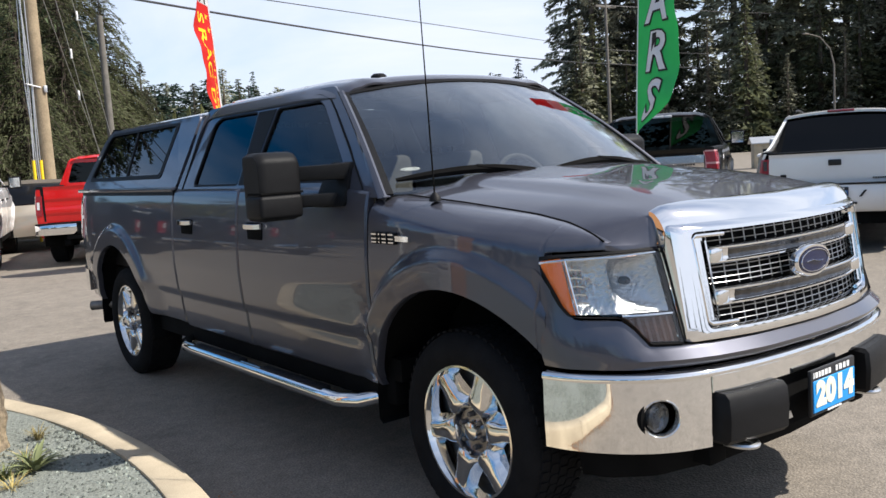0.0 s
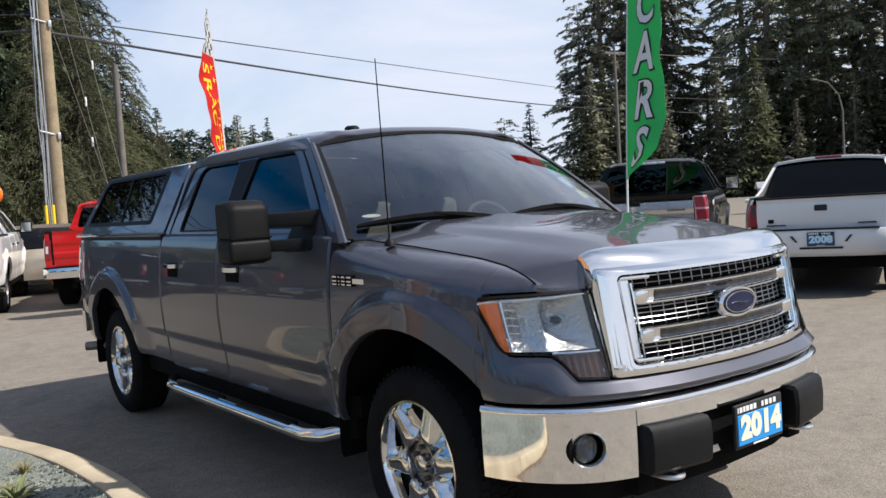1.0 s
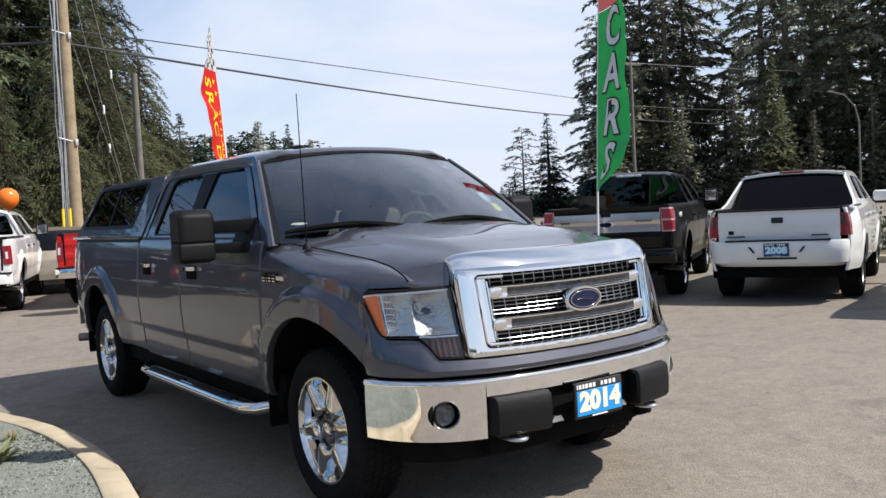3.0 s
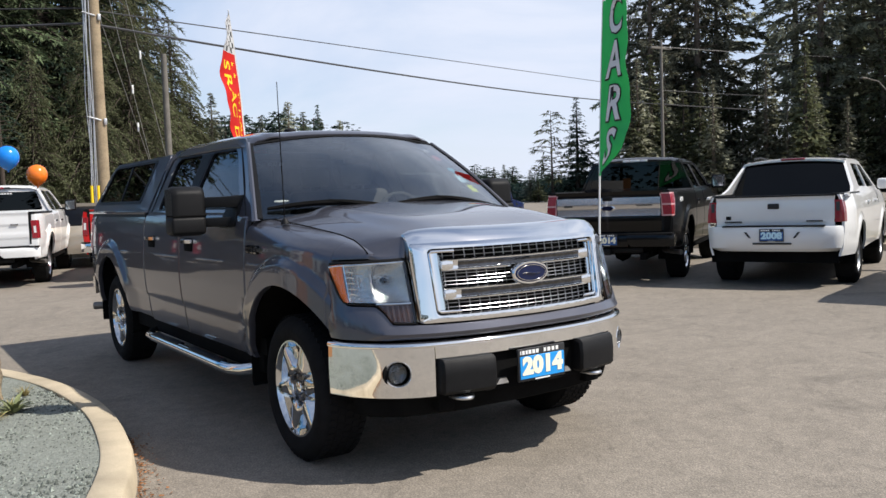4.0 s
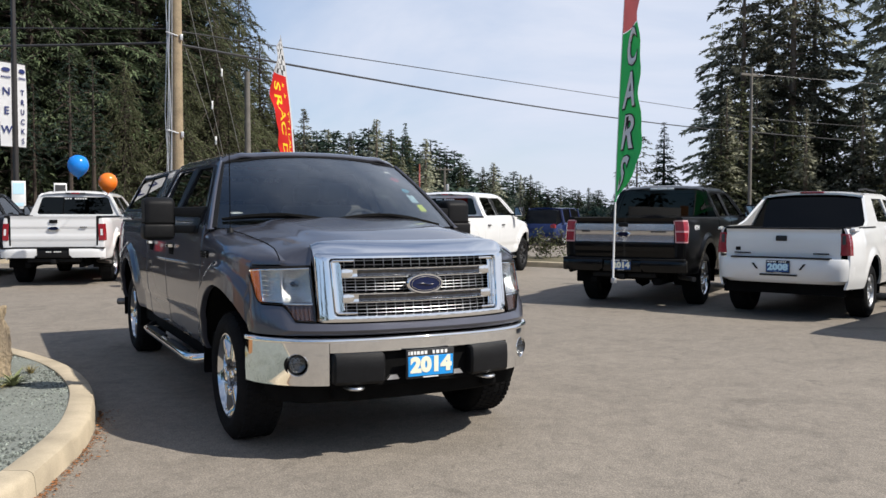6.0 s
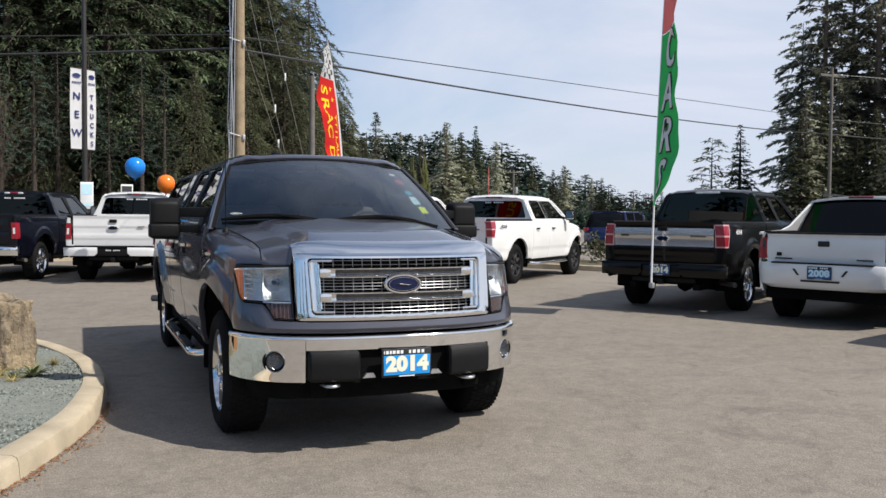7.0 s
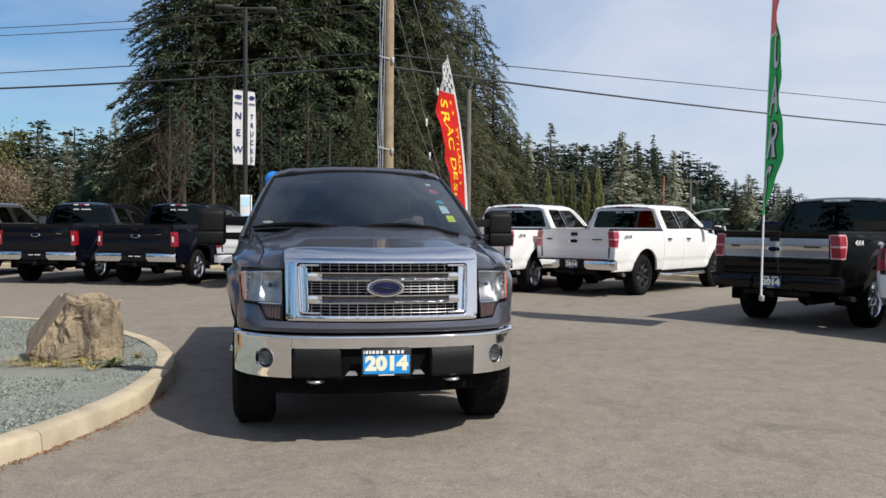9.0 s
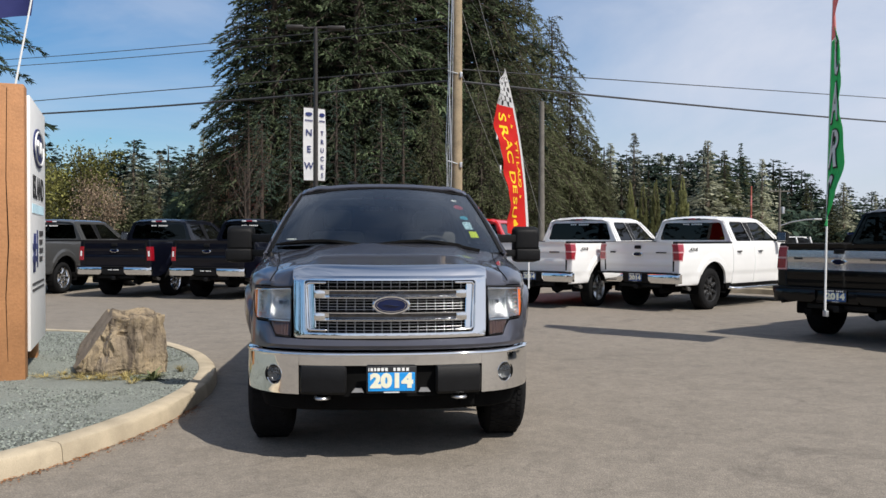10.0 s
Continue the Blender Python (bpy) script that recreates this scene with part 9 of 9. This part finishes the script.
# the far tree line
for i in range(120):
    az = -40 + i * 0.78 + rng.uniform(-0.3, 0.3)
    if 14.5 < az:
        top = lerp_table(az, [14.5, 17, 20, 23.5, 25.5, 28, 30, 33, 36, 41, 46, 60], [12.0, 12.0, 11.6, 10.6, 9.6, 8.4, 6.6, 5.4, 4.2, 3.2, 3.6, 5.0])
        dist = rng.uniform(96, 128)
    elif az < -10:
        top = rng.uniform(9.5, 12.0)
        dist = rng.uniform(82, 100)
    else:
        top = 12
        dist = rng.uniform(70, 90)
    top *= rng.uniform(0.70, 1.20)
    x, y = polar(az, dist)
    k = top / 12.0 * dist / 100
    make_tree("conifer", (far_a, far_b)[i % 2], (M_NEEDLE_DARK, M_NEEDLE, M_NEEDLE_DARK)[i % 3], "fir in the far tree line", "conifer", pose(x, y, 0, 0, 0, rng.uniform(0, 360)) @ Matrix.Diagonal((max(k, 0.4) * rng.uniform(1.2, 1.8), max(k, 0.4) * rng.uniform(1.2, 1.8), k, 1)), "far tree line")
# second, fuller row behind it
second_row = []
for i in range(130):
    az = -40 + i * 0.76 + rng.uniform(-0.4, 0.4)
    top = lerp_table(az, [-40, 14.5, 23, 28, 31, 36, 45, 60], [11.5, 12.8, 12.0, 9.6, 6.8, 4.4, 3.2, 4])
    dist = rng.uniform(118, 135)
    x, y = polar(az, dist)
    k = top / 12.0 * dist / 100 * rng.uniform(0.75, 1.0)
    second_row.append((far_c, pose(x, y, 0, 0, 0, rng.uniform(0, 360)) @ Matrix.Diagonal((max(k, 0.5) * 2.1, max(k, 0.5) * 2.1, k, 1))))
far_woods("dark fir woods behind the far tree line", second_row)
# two firs that stand out
for az, dist, h in ((25.1, 104, 12.4), (24.2, 106, 10.6), (27.4, 104, 9.4)):
    x, y = polar(az, dist)
    make_tree("conifer", spruce, M_NEEDLE_DARK, "pointed fir above the far tree line", "conifer", pose(x, y, 0, 0, 0, rng.uniform(0, 360)) @ Matrix.Diagonal((0.9, 0.9, h / 12.5, 1)), "far tree line")


def leafy_mesh(name, seed, height, radius, base, count, size, upright=1.0):
    """Broadleaf: trunk, limbs, and a loose crown of leaf clumps."""
    r = random.Random(seed)
    bm = bmesh.new()
    tube(bm, [(0, 0, 0), (0.03, 0.02, height * 0.4), (0, 0, height * 0.85)], [0.035 * height * 0.5, 0.018 * height * 0.6, 0.01], 7)
    tips = []
    for _ in range(26):
        a, t = r.uniform(0, 6.28), r.uniform(base, 0.8)
        d = radius * r.uniform(0.5, 1.0) * (1 - 0.5 * abs(t - 0.5))
        p0, p1 = Vector((0, 0, height * t)), Vector((d * math.cos(a), d * math.sin(a), height * min(1.0, t + 0.22 * upright)))
        mid = p0.lerp(p1, 0.5) + Vector((0, 0, -0.05 * height))
        tube(bm, [p0, mid, p1], [0.008 * height * 0.5, 0.005 * height * 0.5, 0.004], 5)
        tips += [mid, p1, p0.lerp(p1, 0.75)]
        for _ in range(4):
            q = p1 + Vector((r.gauss(0, 0.2), r.gauss(0, 0.2), r.gauss(0.1, 0.2))) * radius * 0.5
            tube(bm, [p0.lerp(p1, r.uniform(0.5, 0.95)), q], [0.006, 0.003], 4)
            tips.append(q)
    trunk = bpy.data.meshes.new(name + "_trunk")
    bm.to_mesh(trunk)
    bm.free()
    verts, faces = [], []
    for _ in range(count):
        c = r.choice(tips) + Vector((r.gauss(0, 1), r.gauss(0, 1), r.gauss(0, 1))) * radius * 0.16
        u = Vector((r.gauss(0, 1), r.gauss(0, 1), r.gauss(0, 1))).normalized() * size * r.uniform(0.5, 1.2)
        v = u.cross(Vector((r.gauss(0, 1), r.gauss(0, 1), r.gauss(0, 1)))).normalized() * size * 0.5
        k = len(verts)
        verts += [tuple(c - u), tuple(c + v), tuple(c + u), tuple(c - v)]
        faces.append((k, k + 1, k + 2, k + 3))
    crown = bpy.data.meshes.new(name + "_crown")
    crown.from_pydata(verts, [], faces)
    return trunk, crown


def poplar_mesh(name, seed, height, radius, count):
    """Slim upright tree: a trunk with steep twigs and narrow sprays in a spindle."""
    r = random.Random(seed)
    bm = bmesh.new()
    tube(bm, [(0, 0, 0), (0.02, 0.01, height * 0.5), (0, 0, height * 0.96)], [0.10, 0.06, 0.01], 7)
    for _ in range(30):
        a, t = r.uniform(0, 6.28), r.uniform(0.05, 0.7)
        d = radius * r.uniform(0.4, 0.9)
        tube(bm, [(0, 0, height * t), (d * 0.6 * math.cos(a), d * 0.6 * math.sin(a), height * (t + 0.06)), (d * math.cos(a), d * math.sin(a), height * (t + 0.20))], [0.02, 0.012, 0.004], 4)
    trunk = bpy.data.meshes.new(name + "_trunk")
    bm.to_mesh(trunk)
    bm.free()
    plumes = [(r.uniform(0, 6.28), r.uniform(0.1, 0.75), r.uniform(0.10, 0.26), r.uniform(0.55, 1.0)) for _ in range(34)]
    verts, faces = [], []
    for _ in range(count):
        a, t0, span, out = r.choice(plumes)
        f = r.random()
        t = t0 + span * f
        wide = radius * (0.35 + 0.65 * smooth01(0.0, 0.28, t)) * (1 - smooth01(0.45, 1.02, t)) ** 0.6
        d = wide * out * (0.25 + 0.75 * f ** 0.5)
        c = Vector((d * math.cos(a) + r.gauss(0, 0.09) * wide, d * math.sin(a) + r.gauss(0, 0.09) * wide, height * t))
        u = Vector((0.25 * math.cos(a) + r.gauss(0, 0.15), 0.25 * math.sin(a) + r.gauss(0, 0.15), 1.0)).normalized() * r.uniform(0.09, 0.22)
        v = u.cross(Vector((r.gauss(0, 1), r.gauss(0, 1), r.gauss(0, 1)))).normalized() * r.uniform(0.02, 0.04)
        k = len(verts)
        verts += [tuple(c - u), tuple(c + v), tuple(c + u), tuple(c - v)]
        faces.append((k, k + 1, k + 2, k + 3))
    crown = bpy.data.meshes.new(name + "_crown")
    crown.from_pydata(verts, [], faces)
    return trunk, crown


poplar = poplar_mesh("poplar", 3, 7.4, 0.62, 9000)
for az, k in ((18.4, 1.05), (19.2, 1.0), (20.0, 1.05), (20.9, 1.1), (21.7, 1.12)):
    x, y = polar(az, 92)
    make_tree("tree", poplar, M_POPLAR, "slim light green poplar in spring leaf", "poplar", pose(x, y, 0, 0, 0, rng.uniform(0, 360)) @ Matrix.Diagonal((k, k, k, 1)), "row of poplars")
willow = leafy_mesh("willow", 5, 6.5, 2.4, 0.2, 3000, 0.14)
x, y = polar(-20.2, 56)
make_tree("tree", willow, M_LEAF, "light green tree in spring leaf", "tree", pose(x, y, 0) @ Matrix.Diagonal((0.85, 0.85, 0.9, 1)))
x, y = polar(-17.0, 58)
make_tree("tree", willow, M_LEAF, "light green tree in spring leaf", "tree", pose(x, y, 0, 0, 0, 120) @ Matrix.Diagonal((0.9, 0.9, 1.0, 1)))
cherry = leafy_mesh("cherry", 8, 4.6, 2.2, 0.25, 2600, 0.09)
for az, d in ((-15.8, 50),):
    x, y = polar(az, d)
    make_tree("tree", cherry, M_BLOSSOM, "small cherry tree in pale pink blossom", "cherry tree", pose(x, y, 0, 0, 0, az * 20) @ Matrix.Diagonal((0.72, 0.72, 0.9, 1)))
bare = leafy_mesh("bare_tree", 9, 4.8, 1.5, 0.2, 1800, 0.024, 1.4)
x, y = polar(-5.7, 27.5)
make_tree("tree", bare, M_TWIG, "small bare reddish tree behind the row", "tree", pose(x, y, 0) @ Matrix.Diagonal((0.65, 0.65, 1.0, 1)))
# low shrubs on the verge
shrub = leafy_mesh("shrub", 14, 0.7, 0.6, 0.1, 420, 0.06)
for i in range(14):
    p = vl[3 + i * 3 % (len(vl) - 6)]
    make_tree("shrub", shrub, M_LEAF if i % 2 else M_CEDAR, "low verge shrub in new leaf", "shrub", pose(p.x + rng.uniform(0.6, 1.8), p.y + rng.uniform(0.4, 1.6), 0.12, 0, 0, rng.uniform(0, 360)), "verge shrubs")
# undergrowth that closes the foot of the woods
verts, faces = [], []
for i in range(44000):
    az = rng.uniform(-42, 76)
    dist = rng.uniform(58, 64) if -12 < az < 16 else rng.uniform(98, 112)
    if az > 33 and az < 44:
        dist = rng.uniform(105, 125)
    x, y = polar(az, dist)
    h = rng.random() ** 1.5 * (4.5 if az < 30 or az > 44 else 2.2)
    s = rng.uniform(0.22, 0.65)
    u = Vector((rng.gauss(0, 1), rng.gauss(0, 1), rng.gauss(0, 0.7))).normalized() * s
    v = u.cross(Vector((rng.gauss(0, 1), rng.gauss(0, 1), rng.gauss(0, 1)))).normalized() * s * 0.4
    c = Vector((x, y, h))
    k = len(verts)
    verts += [tuple(c - u), tuple(c + v), tuple(c + u), tuple(c - v)]
    faces.append((k, k + 1, k + 2, k + 3))
mesh = bpy.data.meshes.new("undergrowth")
mesh.from_pydata(verts, [], faces)
tagged(part("undergrowth", mesh, M_NEEDLE_DARK, None, smooth=False), "dark undergrowth at the foot of the woods", "undergrowth", kind="stuff")
